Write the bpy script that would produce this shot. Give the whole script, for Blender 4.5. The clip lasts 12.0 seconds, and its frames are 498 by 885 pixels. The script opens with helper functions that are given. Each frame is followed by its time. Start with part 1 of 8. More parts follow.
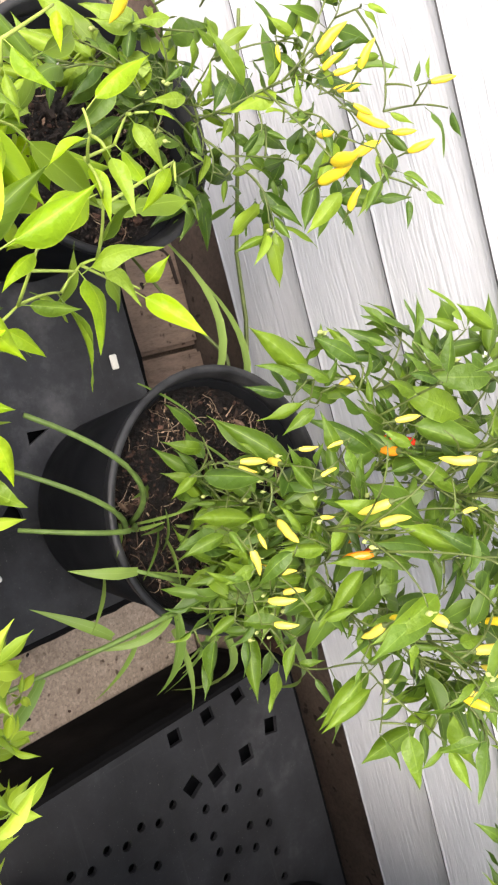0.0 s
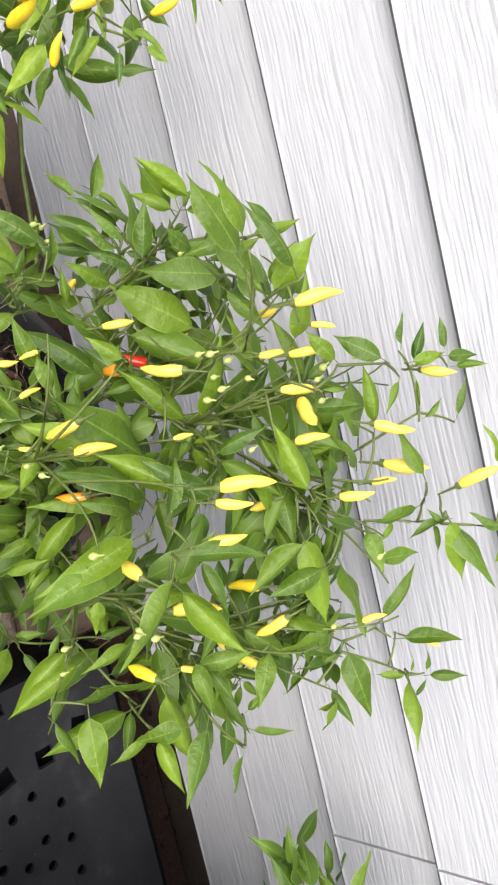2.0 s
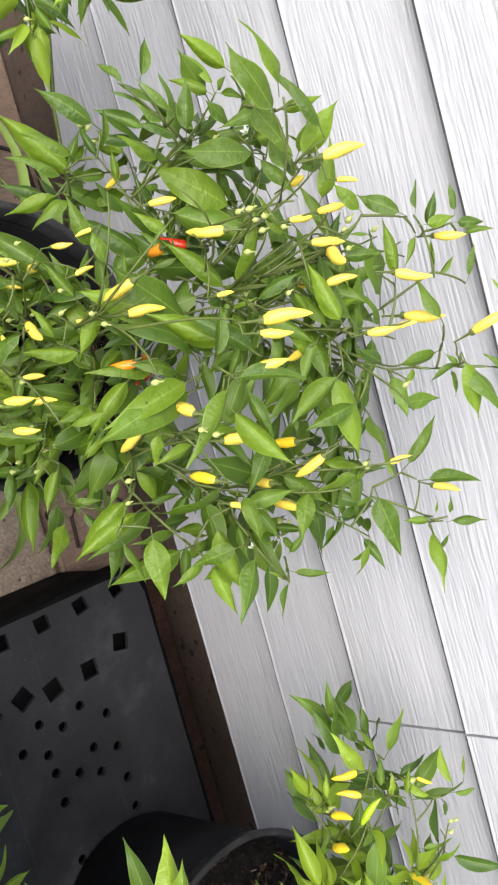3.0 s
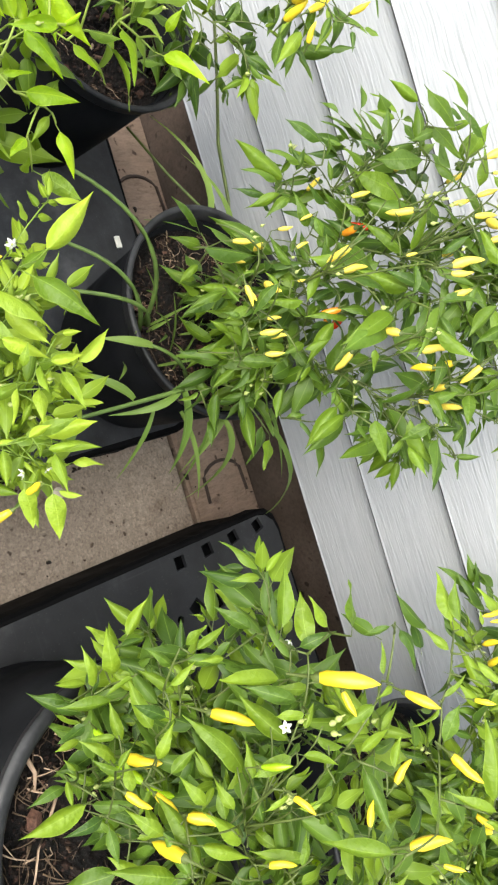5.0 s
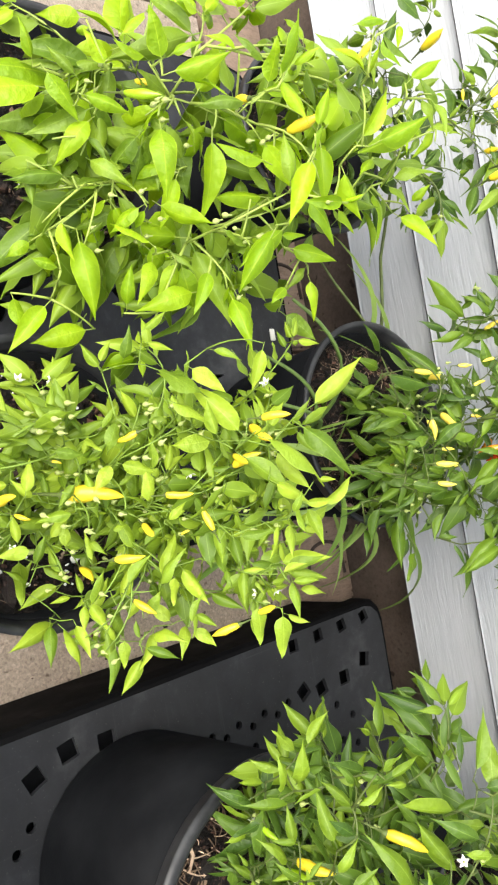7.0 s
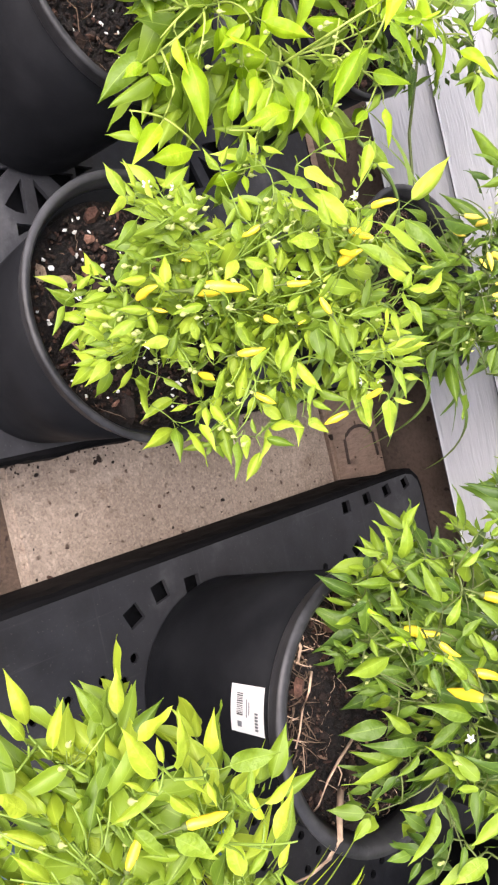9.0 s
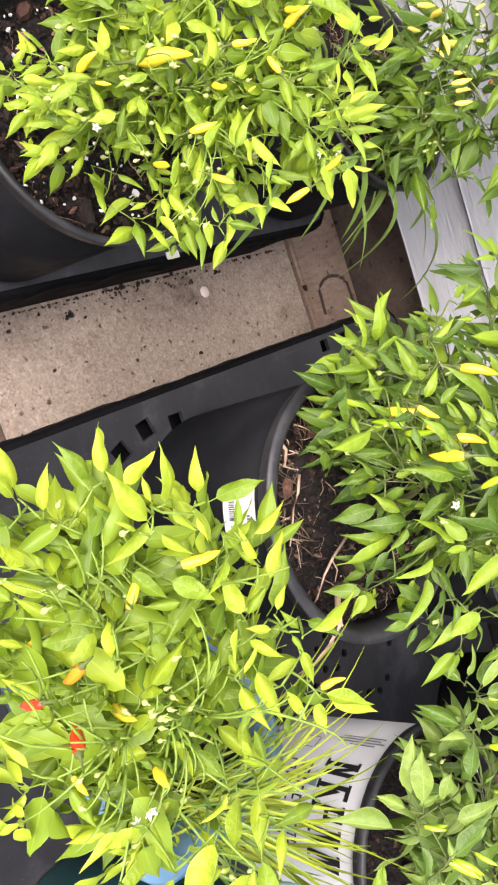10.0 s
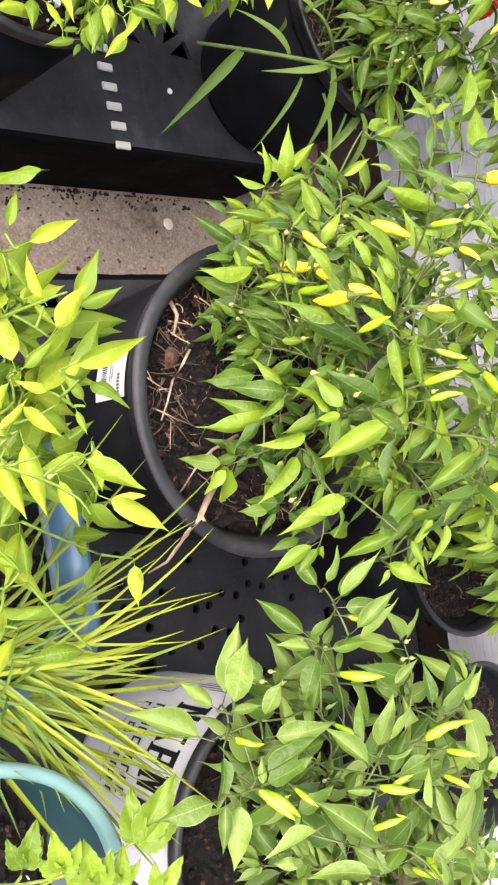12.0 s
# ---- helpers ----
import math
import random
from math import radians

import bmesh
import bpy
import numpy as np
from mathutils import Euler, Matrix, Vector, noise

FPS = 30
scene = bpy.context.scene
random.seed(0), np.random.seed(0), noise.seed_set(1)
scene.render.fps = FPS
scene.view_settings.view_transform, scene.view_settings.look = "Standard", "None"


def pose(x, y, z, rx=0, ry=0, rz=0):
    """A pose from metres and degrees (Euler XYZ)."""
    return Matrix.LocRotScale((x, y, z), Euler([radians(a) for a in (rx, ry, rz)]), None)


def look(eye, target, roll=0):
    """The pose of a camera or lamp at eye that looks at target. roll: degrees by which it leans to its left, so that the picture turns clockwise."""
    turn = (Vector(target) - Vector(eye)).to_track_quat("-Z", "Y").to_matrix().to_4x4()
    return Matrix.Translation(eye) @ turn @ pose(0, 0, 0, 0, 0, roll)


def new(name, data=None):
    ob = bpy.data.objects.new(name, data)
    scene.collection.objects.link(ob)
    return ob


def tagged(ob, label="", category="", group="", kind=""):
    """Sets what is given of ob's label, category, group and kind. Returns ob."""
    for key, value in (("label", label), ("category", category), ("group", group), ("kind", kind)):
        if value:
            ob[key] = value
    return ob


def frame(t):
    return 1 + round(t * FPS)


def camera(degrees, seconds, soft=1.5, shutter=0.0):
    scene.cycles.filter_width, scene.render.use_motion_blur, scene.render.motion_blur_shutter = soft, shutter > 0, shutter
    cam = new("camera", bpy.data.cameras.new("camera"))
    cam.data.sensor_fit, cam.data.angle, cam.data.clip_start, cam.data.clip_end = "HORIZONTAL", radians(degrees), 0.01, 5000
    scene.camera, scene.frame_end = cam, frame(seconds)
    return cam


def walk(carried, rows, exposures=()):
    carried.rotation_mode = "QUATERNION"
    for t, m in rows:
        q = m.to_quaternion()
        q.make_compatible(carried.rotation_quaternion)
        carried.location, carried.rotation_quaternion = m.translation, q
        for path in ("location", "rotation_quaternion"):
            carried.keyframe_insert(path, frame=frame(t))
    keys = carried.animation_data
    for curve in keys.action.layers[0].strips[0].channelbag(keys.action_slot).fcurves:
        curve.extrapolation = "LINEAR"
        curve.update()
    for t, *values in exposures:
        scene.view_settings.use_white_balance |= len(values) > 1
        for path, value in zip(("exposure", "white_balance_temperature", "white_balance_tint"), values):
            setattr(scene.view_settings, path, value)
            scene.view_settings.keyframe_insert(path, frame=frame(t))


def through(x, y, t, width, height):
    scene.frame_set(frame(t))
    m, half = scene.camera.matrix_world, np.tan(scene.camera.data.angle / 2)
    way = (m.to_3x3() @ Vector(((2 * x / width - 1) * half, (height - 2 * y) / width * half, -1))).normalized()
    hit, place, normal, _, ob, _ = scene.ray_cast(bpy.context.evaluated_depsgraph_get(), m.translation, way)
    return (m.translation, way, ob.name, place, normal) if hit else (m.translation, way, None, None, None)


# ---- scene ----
cam = camera(35.8, 12.0, 2.25)
PATH = [
    (0, (-0.1260, -0.6020, 0.8550), (0.0950, 0.6610, -0.6790), 82.90),
    (0.5, (-0.0960, -0.5310, 0.8640), (0.1240, 0.7450, -0.6600), 83.80),
    (1, (-0.0940, -0.4950, 0.8720), (0.1180, 0.8030, -0.6340), 84.30),
    (1.5, (-0.0660, -0.4660, 0.8790), (0.1460, 0.8610, -0.6030), 84.10),
    (2, (-0.0190, -0.4320, 0.8780), (0.1780, 0.8960, -0.6040), 83.10),
    (2.5, (0.0330, -0.4390, 0.8840), (0.2040, 0.8930, -0.5990), 81.50),
    (2.7, (0.0430, -0.4560, 0.8870), (0.2140, 0.8690, -0.6010), 81.00),
    (4.5, (0.1420, -0.7620, 0.9240), (0.2650, 0.6180, -0.5180), 75.60),
    (5, (0.0990, -0.7710, 0.9200), (0.1740, 0.5860, -0.5470), 75.40),
    (5.5, (0.0390, -0.7830, 0.9050), (0.1010, 0.5710, -0.5650), 75.60),
    (6, (-0.0120, -0.8060, 0.8870), (0.0230, 0.5280, -0.6030), 77.00),
    (6.5, (-0.0220, -0.8350, 0.8770), (-0.0190, 0.4850, -0.6250), 78.20),
    (7, (0.0040, -0.8870, 0.8810), (-0.0360, 0.4320, -0.6230), 79.30),
    (7.2, (0.0110, -0.8970, 0.8820), (-0.0450, 0.4220, -0.6200), 79.60),
    (8.8, (0.0840, -1.0000, 0.8450), (0.1080, 0.3460, -0.6340), 79.40),
    (9, (0.1010, -1.0090, 0.8470), (0.1670, 0.3330, -0.6340), 79.30),
    (9.5, (0.1570, -1.0240, 0.8450), (0.3360, 0.3050, -0.6380), 79.50),
    (10, (0.1990, -1.0260, 0.8420), (0.4740, 0.2850, -0.6440), 80.40),
    (10.5, (0.2500, -1.0040, 0.8350), (0.5900, 0.2980, -0.6450), 82.60),
    (11, (0.3150, -0.9560, 0.8400), (0.6380, 0.3410, -0.6470), 84.30),
    (11.5, (0.3540, -0.9240, 0.8270), (0.5830, 0.3920, -0.6620), 85.00),
    (12, (0.3970, -0.9310, 0.8410), (0.4780, 0.3930, -0.6560), 83.90),
]
EXPOSURES = [(0, 0.84, 6580, 13), (0.8, 0.79, 6620, 12), (1.5, 0.61, 6500, 12), (2.5, 0.46, 6350, 13), (4.5, 0.58, 6350, 5), (5.2, 0.66, 6350, 5), (7, 0.7, 6400, 6), (9, 0.95, 6400, 19), (10.5, 0.97, 6500, 18), (12, 0.97, 6450, 17)]
walk(cam, [(t, look(e, g, r)) for t, e, g, r in PATH], EXPOSURES)

# ---- light ----
world = bpy.data.worlds.new("daylight")
scene.world = world
world.use_nodes = True
wn = world.node_tree
sky = wn.nodes.new("ShaderNodeTexSky")
sky.sky_type, sky.sun_disc = "NISHITA", False
sky.sun_elevation, sky.sun_rotation = radians(47), radians(198)
sky.air_density, sky.dust_density, sky.ozone_density = 0.8, 4.0, 0.5
wn.links.new(sky.outputs[0], wn.nodes["Background"].inputs[0])
wn.nodes["Background"].inputs[1].default_value = 0.15
sun = new("sun", bpy.data.lights.new("sun", "SUN"))
sun.data.energy, sun.data.angle, sun.data.color = 3.2, radians(72), (1.0, 0.97, 0.915)
sun.matrix_world = look((-0.81, -2.54, 2.86), (0, 0, 0))


# ---- materials ----
def material(name):
    m = bpy.data.materials.new(name)
    m.use_nodes = True
    return m, m.node_tree, m.node_tree.nodes["Principled BSDF"]


def node(t, kind, **inputs):
    n = t.nodes.new(kind)
    for k, v in inputs.items():
        n.inputs[k.replace("_", " ")].default_value = v
    return n


def ramp(t, source, stops):
    r = t.nodes.new("ShaderNodeValToRGB")
    while len(r.color_ramp.elements) < len(stops):
        r.color_ramp.elements.new(0.5)
    for e, (p, c) in zip(r.color_ramp.elements, stops):
        e.position, e.color = p, (*c, 1)
    t.links.new(source, r.inputs[0])
    return r.outputs[0]


def mixed(t, fac, a, b, mode="MIX"):
    m = t.nodes.new("ShaderNodeMix")
    m.data_type, m.blend_type = "RGBA", mode
    for s, v in ((0, fac), (6, a), (7, b)):
        if isinstance(v, (int, float)):
            m.inputs[s].default_value = v
        elif isinstance(v, tuple):
            m.inputs[s].default_value = (*v, 1)
        else:
            t.links.new(v, m.inputs[s])
    return m.outputs[2]


def bumped(t, bsdf, height, strength, distance=0.002):
    b = node(t, "ShaderNodeBump", Strength=strength, Distance=distance)
    t.links.new(height, b.inputs["Height"])
    t.links.new(b.outputs[0], bsdf.inputs["Normal"])


def coords(t, scale=(1, 1, 1), which="Object"):
    c = t.nodes.new("ShaderNodeTexCoord")
    m = t.nodes.new("ShaderNodeMapping")
    m.inputs["Scale"].default_value = scale
    t.links.new(c.outputs[which], m.inputs[0])
    return m.outputs[0]


def noisy(t, vector, scale, detail=4, rough=0.55):
    n = node(t, "ShaderNodeTexNoise", Scale=scale, Detail=detail, Roughness=rough)
    t.links.new(vector, n.inputs["Vector"])
    return n.outputs["Fac"]


def plain(name, color, rough=0.5, spread=0.25, scale=60, bump=0.2, coat=0.0):
    """A slightly mottled surface with fine relief."""
    m, t, b = material(name)
    v = coords(t)
    dark = tuple(c * (1 - spread) for c in color)
    lite = tuple(min(1, c * (1 + spread)) for c in color)
    c = ramp(t, noisy(t, v, scale), [(0.3, dark), (0.7, lite)])
    t.links.new(c, b.inputs["Base Color"])
    b.inputs["Roughness"].default_value = rough
    b.inputs["Coat Weight"].default_value = coat
    bumped(t, b, noisy(t, v, scale * 5), bump, 0.001)
    return m


def leaf_material(name, dark, lite, vein, through, joined=False):
    m, t, b = material(name)
    chance = t.nodes.new("ShaderNodeNewGeometry").outputs["Random Per Island"] if joined else t.nodes.new("ShaderNodeObjectInfo").outputs["Random"]
    c = ramp(t, chance, [(0.0, dark), (0.75, lite), (1.0, tuple(min(1, x * 1.12) for x in lite))])
    v = coords(t, which="UV")
    patch = ramp(t, noisy(t, coords(t), 2.2, 4), [(0.35, (0.8, 0.82, 0.75)), (0.7, (1.14, 1.1, 1.05))])
    c = mixed(t, 1.0, c, patch, "MULTIPLY")
    sep = t.nodes.new("ShaderNodeSeparateXYZ")
    t.links.new(v, sep.inputs[0])
    # the midrib and the side veins run in the leaf's own coordinates
    off = node(t, "ShaderNodeMath")
    off.operation = "SUBTRACT"
    t.links.new(sep.outputs[0], off.inputs[0])
    off.inputs[1].default_value = 0.5
    ab = node(t, "ShaderNodeMath")
    ab.operation = "ABSOLUTE"
    t.links.new(off.outputs[0], ab.inputs[0])
    rib = ramp(t, ab.outputs[0], [(0.008, (0.5, 0.5, 0.5)), (0.03, (0, 0, 0))])
    sl = node(t, "ShaderNodeMath")
    sl.operation = "MULTIPLY_ADD"
    t.links.new(ab.outputs[0], sl.inputs[0])
    sl.inputs[1].default_value = -0.55
    t.links.new(sep.outputs[1], sl.inputs[2])
    fr = node(t, "ShaderNodeMath")
    fr.operation = "PINGPONG"
    t.links.new(sl.outputs[0], fr.inputs[0])
    fr.inputs[1].default_value = 0.065
    side = ramp(t, fr.outputs[0], [(0.0, (0.07, 0.07, 0.07)), (0.012, (0, 0, 0))])
    c = mixed(t, side, c, vein)
    c = mixed(t, rib, c, vein)
    edge = ramp(t, ab.outputs[0], [(0.455, (0, 0, 0)), (0.49, (0.45, 0.45, 0.45))])
    c = mixed(t, edge, c, vein)
    t.links.new(c, b.inputs["Base Color"])
    b.inputs["Roughness"].default_value = 0.46
    b.inputs["Specular IOR Level"].default_value = 0.4
    blister = mixed(t, 0.75, side, noisy(t, coords(t, (1, 1.4, 1)), 5, 3, 0.5))
    bumped(t, b, blister, 0.22, 0.016)
    tr = t.nodes.new("ShaderNodeBsdfTranslucent")
    lit = mixed(t, 1.0, c, (1.25, 1.2, 0.45), "MULTIPLY")
    t.links.new(lit, tr.inputs[0])
    mx = t.nodes.new("ShaderNodeMixShader")
    mx.inputs[0].default_value = through
    t.links.new(b.outputs[0], mx.inputs[1])
    t.links.new(tr.outputs[0], mx.inputs[2])
    t.links.new(mx.outputs[0], t.nodes["Material Output"].inputs[0])
    return m


TONES = {
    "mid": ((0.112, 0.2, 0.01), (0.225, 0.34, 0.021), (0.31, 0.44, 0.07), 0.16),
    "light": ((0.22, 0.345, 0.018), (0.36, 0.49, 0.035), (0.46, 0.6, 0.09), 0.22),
    # deep: older leaves, darkened further to stand for shade inside the bushes
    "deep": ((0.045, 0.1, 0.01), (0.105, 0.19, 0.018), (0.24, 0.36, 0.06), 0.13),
    "olive": ((0.065, 0.13, 0.008), (0.145, 0.242, 0.014), (0.24, 0.36, 0.05), 0.16),
    "sage": ((0.1, 0.175, 0.025), (0.2, 0.3, 0.05), (0.36, 0.47, 0.14), 0.12),
    "pale": ((0.27, 0.39, 0.018), (0.41, 0.53, 0.035), (0.5, 0.62, 0.08), 0.28),
    "lime": ((0.232, 0.4, 0.005), (0.37, 0.555, 0.01), (0.5, 0.65, 0.04), 0.3)}
LEAF = {k: leaf_material("leaf_" + k, *v) for k, v in TONES.items()}
LEAF_JOINED = {k: leaf_material("foliage_" + k, *v, joined=True) for k, v in TONES.items()}
GRASS = leaf_material("grass_green", (0.13, 0.24, 0.035), (0.24, 0.36, 0.08), (0.32, 0.42, 0.14), 0.25)
STALK = plain("stalk_green", (0.14, 0.22, 0.05), 0.5, 0.25, 60)
GRASS_LIME = leaf_material("grass_lime", (0.15, 0.22, 0.01), (0.34, 0.42, 0.018), (0.4, 0.47, 0.04), 0.18)
STEM = plain("stem_green", (0.1, 0.135, 0.03), 0.5, 0.3, 80)
STEM_LIME = plain("stem_lime", (0.33, 0.42, 0.075), 0.5, 0.25, 80)
STEM_MID = plain("stem_mid", (0.19, 0.29, 0.035), 0.5, 0.25, 80)
STEM_WOOD = plain("stem_woody", (0.2, 0.2, 0.08), 0.7, 0.4, 120, 0.5)
CHILI_YELLOW = plain("chili_yellow", (0.9, 0.66, 0.03), 0.35, 0.14, 40, 0.1, 0.15)
CHILI_PALE = plain("chili_pale_yellow", (0.88, 0.68, 0.09), 0.4, 0.16, 40, 0.1, 0.1)
CHILI_ORANGE = plain("chili_orange", (0.85, 0.3, 0.02), 0.22, 0.15, 40, 0.05, 0.4)
CHILI_RED = plain("chili_red", (0.65, 0.04, 0.012), 0.2, 0.15, 40, 0.05, 0.4)
CHILI_GREEN = plain("chili_green", (0.31, 0.5, 0.012), 0.22, 0.15, 40, 0.05, 0.4)
PETAL = plain("petal_white", (0.82, 0.82, 0.74), 0.6, 0.08, 60)
BUD = plain("bud_green", (0.4, 0.46, 0.14), 0.5, 0.2, 80)


def crumbs(name, stops):
    """Loose bits that differ from one to the next."""
    m, t, b = material(name)
    c = ramp(t, t.nodes.new("ShaderNodeNewGeometry").outputs["Random Per Island"], stops)
    v = coords(t)
    c = mixed(t, 1.0, c, ramp(t, noisy(t, v, 300, 5, 0.7), [(0.3, (0.45, 0.42, 0.4)), (0.65, (1.15, 1.12, 1.1))]), "MULTIPLY")
    t.links.new(c, b.inputs["Base Color"])
    b.inputs["Roughness"].default_value = 0.92
    bumped(t, b, noisy(t, v, 500, 4), 0.7, 0.002)
    return m


BARK = crumbs("bark_chip", [(0.0, (0.006, 0.004, 0.003)), (0.65, (0.026, 0.015, 0.0105)), (1.0, (0.085, 0.042, 0.027))])
BARK_RED = crumbs("bark_red", [(0.0, (0.02, 0.009, 0.006)), (0.6, (0.075, 0.033, 0.021)), (1.0, (0.24, 0.13, 0.09))])
BARK_PALE = crumbs("bark_pale", [(0.0, (0.09, 0.055, 0.036)), (0.7, (0.25, 0.165, 0.11)), (1.0, (0.4, 0.31, 0.23))])
ROOT = plain("dry_root", (0.6, 0.43, 0.3), 0.85, 0.3, 60, 0.5)
FIBRE = crumbs("root_fibre", [(0.0, (0.07, 0.045, 0.03)), (0.6, (0.2, 0.14, 0.09)), (1.0, (0.42, 0.33, 0.24))])
PERLITE = plain("perlite_white", (0.8, 0.79, 0.76), 0.9, 0.08, 90, 0.5)
TAB = plain("tab_white", (0.78, 0.77, 0.72), 0.6, 0.1, 60)
PAPER = plain("label_paper", (0.84, 0.84, 0.82), 0.45, 0.03, 30, 0.05)
INK = plain("ink_black", (0.02, 0.02, 0.022), 0.5, 0.2, 60, 0.05)
INK_GREY = plain("ink_grey", (0.16, 0.17, 0.18), 0.5, 0.2, 60, 0.05)
PRINTED = plain("printed_white_plastic", (0.6, 0.61, 0.62), 0.35, 0.05, 12, 0.05)
TEAL = plain("teal_plastic", (0.008, 0.036, 0.037), 0.3, 0.2, 15, 0.08)
TEAL_RIM = plain("pale_teal_plastic", (0.2, 0.36, 0.34), 0.35, 0.12, 15, 0.08)
BLUE = plain("blue_plastic", (0.1, 0.2, 0.31), 0.28, 0.15, 12, 0.08)
PATCH_SPOT = plain("pale_droplet", (0.72, 0.63, 0.55), 0.8, 0.1, 90)


def pot_plastic(name, base, dust, rough, gloss=0.3):
    """Black plastic with dust, scuffs and moulding rings."""
    m, t, b = material(name)
    v = coords(t)
    c = ramp(t, noisy(t, v, 9, 6, 0.65), [(0.42, base), (0.78, dust)])
    scuff = ramp(t, noisy(t, coords(t, (30, 30, 220)), 2.5, 3), [(0.62, (0, 0, 0)), (0.8, (0.4, 0.4, 0.4))])
    c = mixed(t, scuff, c, dust)
    t.links.new(c, b.inputs["Base Color"])
    r = ramp(t, noisy(t, v, 14, 4), [(0.3, (rough - 0.1,) * 3), (0.7, (rough + 0.15,) * 3)])
    t.links.new(r, b.inputs["Roughness"])
    b.inputs["Specular IOR Level"].default_value = gloss
    bumped(t, b, noisy(t, v, 320, 3), 0.25, 0.0006)
    return m


POT_BLACK = pot_plastic("pot_black_plastic", (0.006, 0.0065, 0.0078), (0.016, 0.0168, 0.019), 0.6, 0.09)
POT_RIM = pot_plastic("pot_rim_plastic", (0.011, 0.0115, 0.013), (0.085, 0.086, 0.09), 0.42, 0.35)
# skirt plastic, darker and less glossy than the trays' top panels
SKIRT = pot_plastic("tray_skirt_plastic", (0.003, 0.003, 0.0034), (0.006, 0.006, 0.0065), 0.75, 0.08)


def tray_plastic(name, dusty=1.0):
    """Black plastic with drying marks, dust and crossing scratches."""
    m, t, b = material(name)
    v = coords(t)
    c = ramp(t, noisy(t, v, 7, 7, 0.68), [(0.36, (0.01, 0.0102, 0.0115)), (0.56, (0.02 * dusty, 0.021 * dusty, 0.024 * dusty)), (0.74, (0.062 * dusty, 0.063 * dusty, 0.066 * dusty))])
    for scale, turn in (((5, 190, 5), 0.5), ((170, 6, 5), 0.25)):
        mp = t.nodes.new("ShaderNodeMapping")
        mp.inputs["Scale"].default_value = scale
        mp.inputs["Rotation"].default_value = (0, 0, turn)
        t.links.new(v, mp.inputs[0])
        c = mixed(t, ramp(t, noisy(t, mp.outputs[0], 1.0, 2), [(0.66, (0, 0, 0)), (0.78, (0.16, 0.16, 0.16))]), c, (0.09, 0.09, 0.092))
    dust = ramp(t, noisy(t, v, 420, 3, 0.6), [(0.66, (0, 0, 0)), (0.76, (0.5, 0.5, 0.5))])
    c = mixed(t, dust, c, (0.15, 0.14, 0.13))
    t.links.new(c, b.inputs["Base Color"])
    t.links.new(ramp(t, noisy(t, v, 16, 5), [(0.3, (0.36,) * 3), (0.7, (0.62,) * 3)]), b.inputs["Roughness"])
    b.inputs["Specular IOR Level"].default_value = 0.35
    bumped(t, b, noisy(t, v, 30, 5), 0.25, 0.004)
    return m


TRAY = tray_plastic("tray_black_plastic")
TRAY_DUSTY = tray_plastic("tray_dusty_plastic", 1.7)


def soil_material():
    m, t, b = material("potting_soil")
    v = coords(t)
    c = ramp(t, noisy(t, v, 90, 8, 0.7), [(0.36, (0.003, 0.002, 0.0016)), (0.54, (0.012, 0.0075, 0.0056)), (0.72, (0.06, 0.036, 0.025))])
    t.links.new(c, b.inputs["Base Color"])
    b.inputs["Roughness"].default_value = 0.95
    bumped(t, b, noisy(t, v, 240, 8, 0.8), 1.0, 0.008)
    return m


SOIL = soil_material()


def siding_material():
    m, t, b = material("white_siding")
    warp = noisy(t, coords(t, (7, 7, 7)), 1.0, 2)
    shift = t.nodes.new("ShaderNodeVectorMath")
    shift.operation = "MULTIPLY_ADD"
    t.links.new(warp, shift.inputs[0])
    shift.inputs[1].default_value = (0.0, 0.0, 5.0)
    t.links.new(coords(t, (20, 60, 430)), shift.inputs[2])
    grain = noisy(t, shift.outputs[0], 1.0, 2, 0.5)
    broad = noisy(t, coords(t, (1.5, 8, 9)), 1.0, 3)
    c = ramp(t, broad, [(0.3, (0.452, 0.468, 0.495)), (0.7, (0.482, 0.498, 0.525))])
    c = mixed(t, 1.0, c, ramp(t, grain, [(0.34, (0.895, 0.895, 0.9)), (0.58, (1, 1, 1))]), "MULTIPLY")
    dirt = ramp(t, noisy(t, coords(t, (14, 14, 14)), 1.0, 6, 0.7), [(0.64, (1, 1, 1)), (0.8, (0.88, 0.86, 0.83))])
    c = mixed(t, 1.0, c, dirt, "MULTIPLY")
    t.links.new(c, b.inputs["Base Color"])
    b.inputs["Roughness"].default_value = 0.6
    b.inputs["Specular IOR Level"].default_value = 0.25
    bumped(t, b, grain, 0.7, 0.002)
    return m


SIDING = siding_material()
# dark colour for the shade line of the gap under each lip
LIP_SHADE = plain("lip_shade", (0.1, 0.1, 0.105), 0.9, 0.5, 40, 0.3)


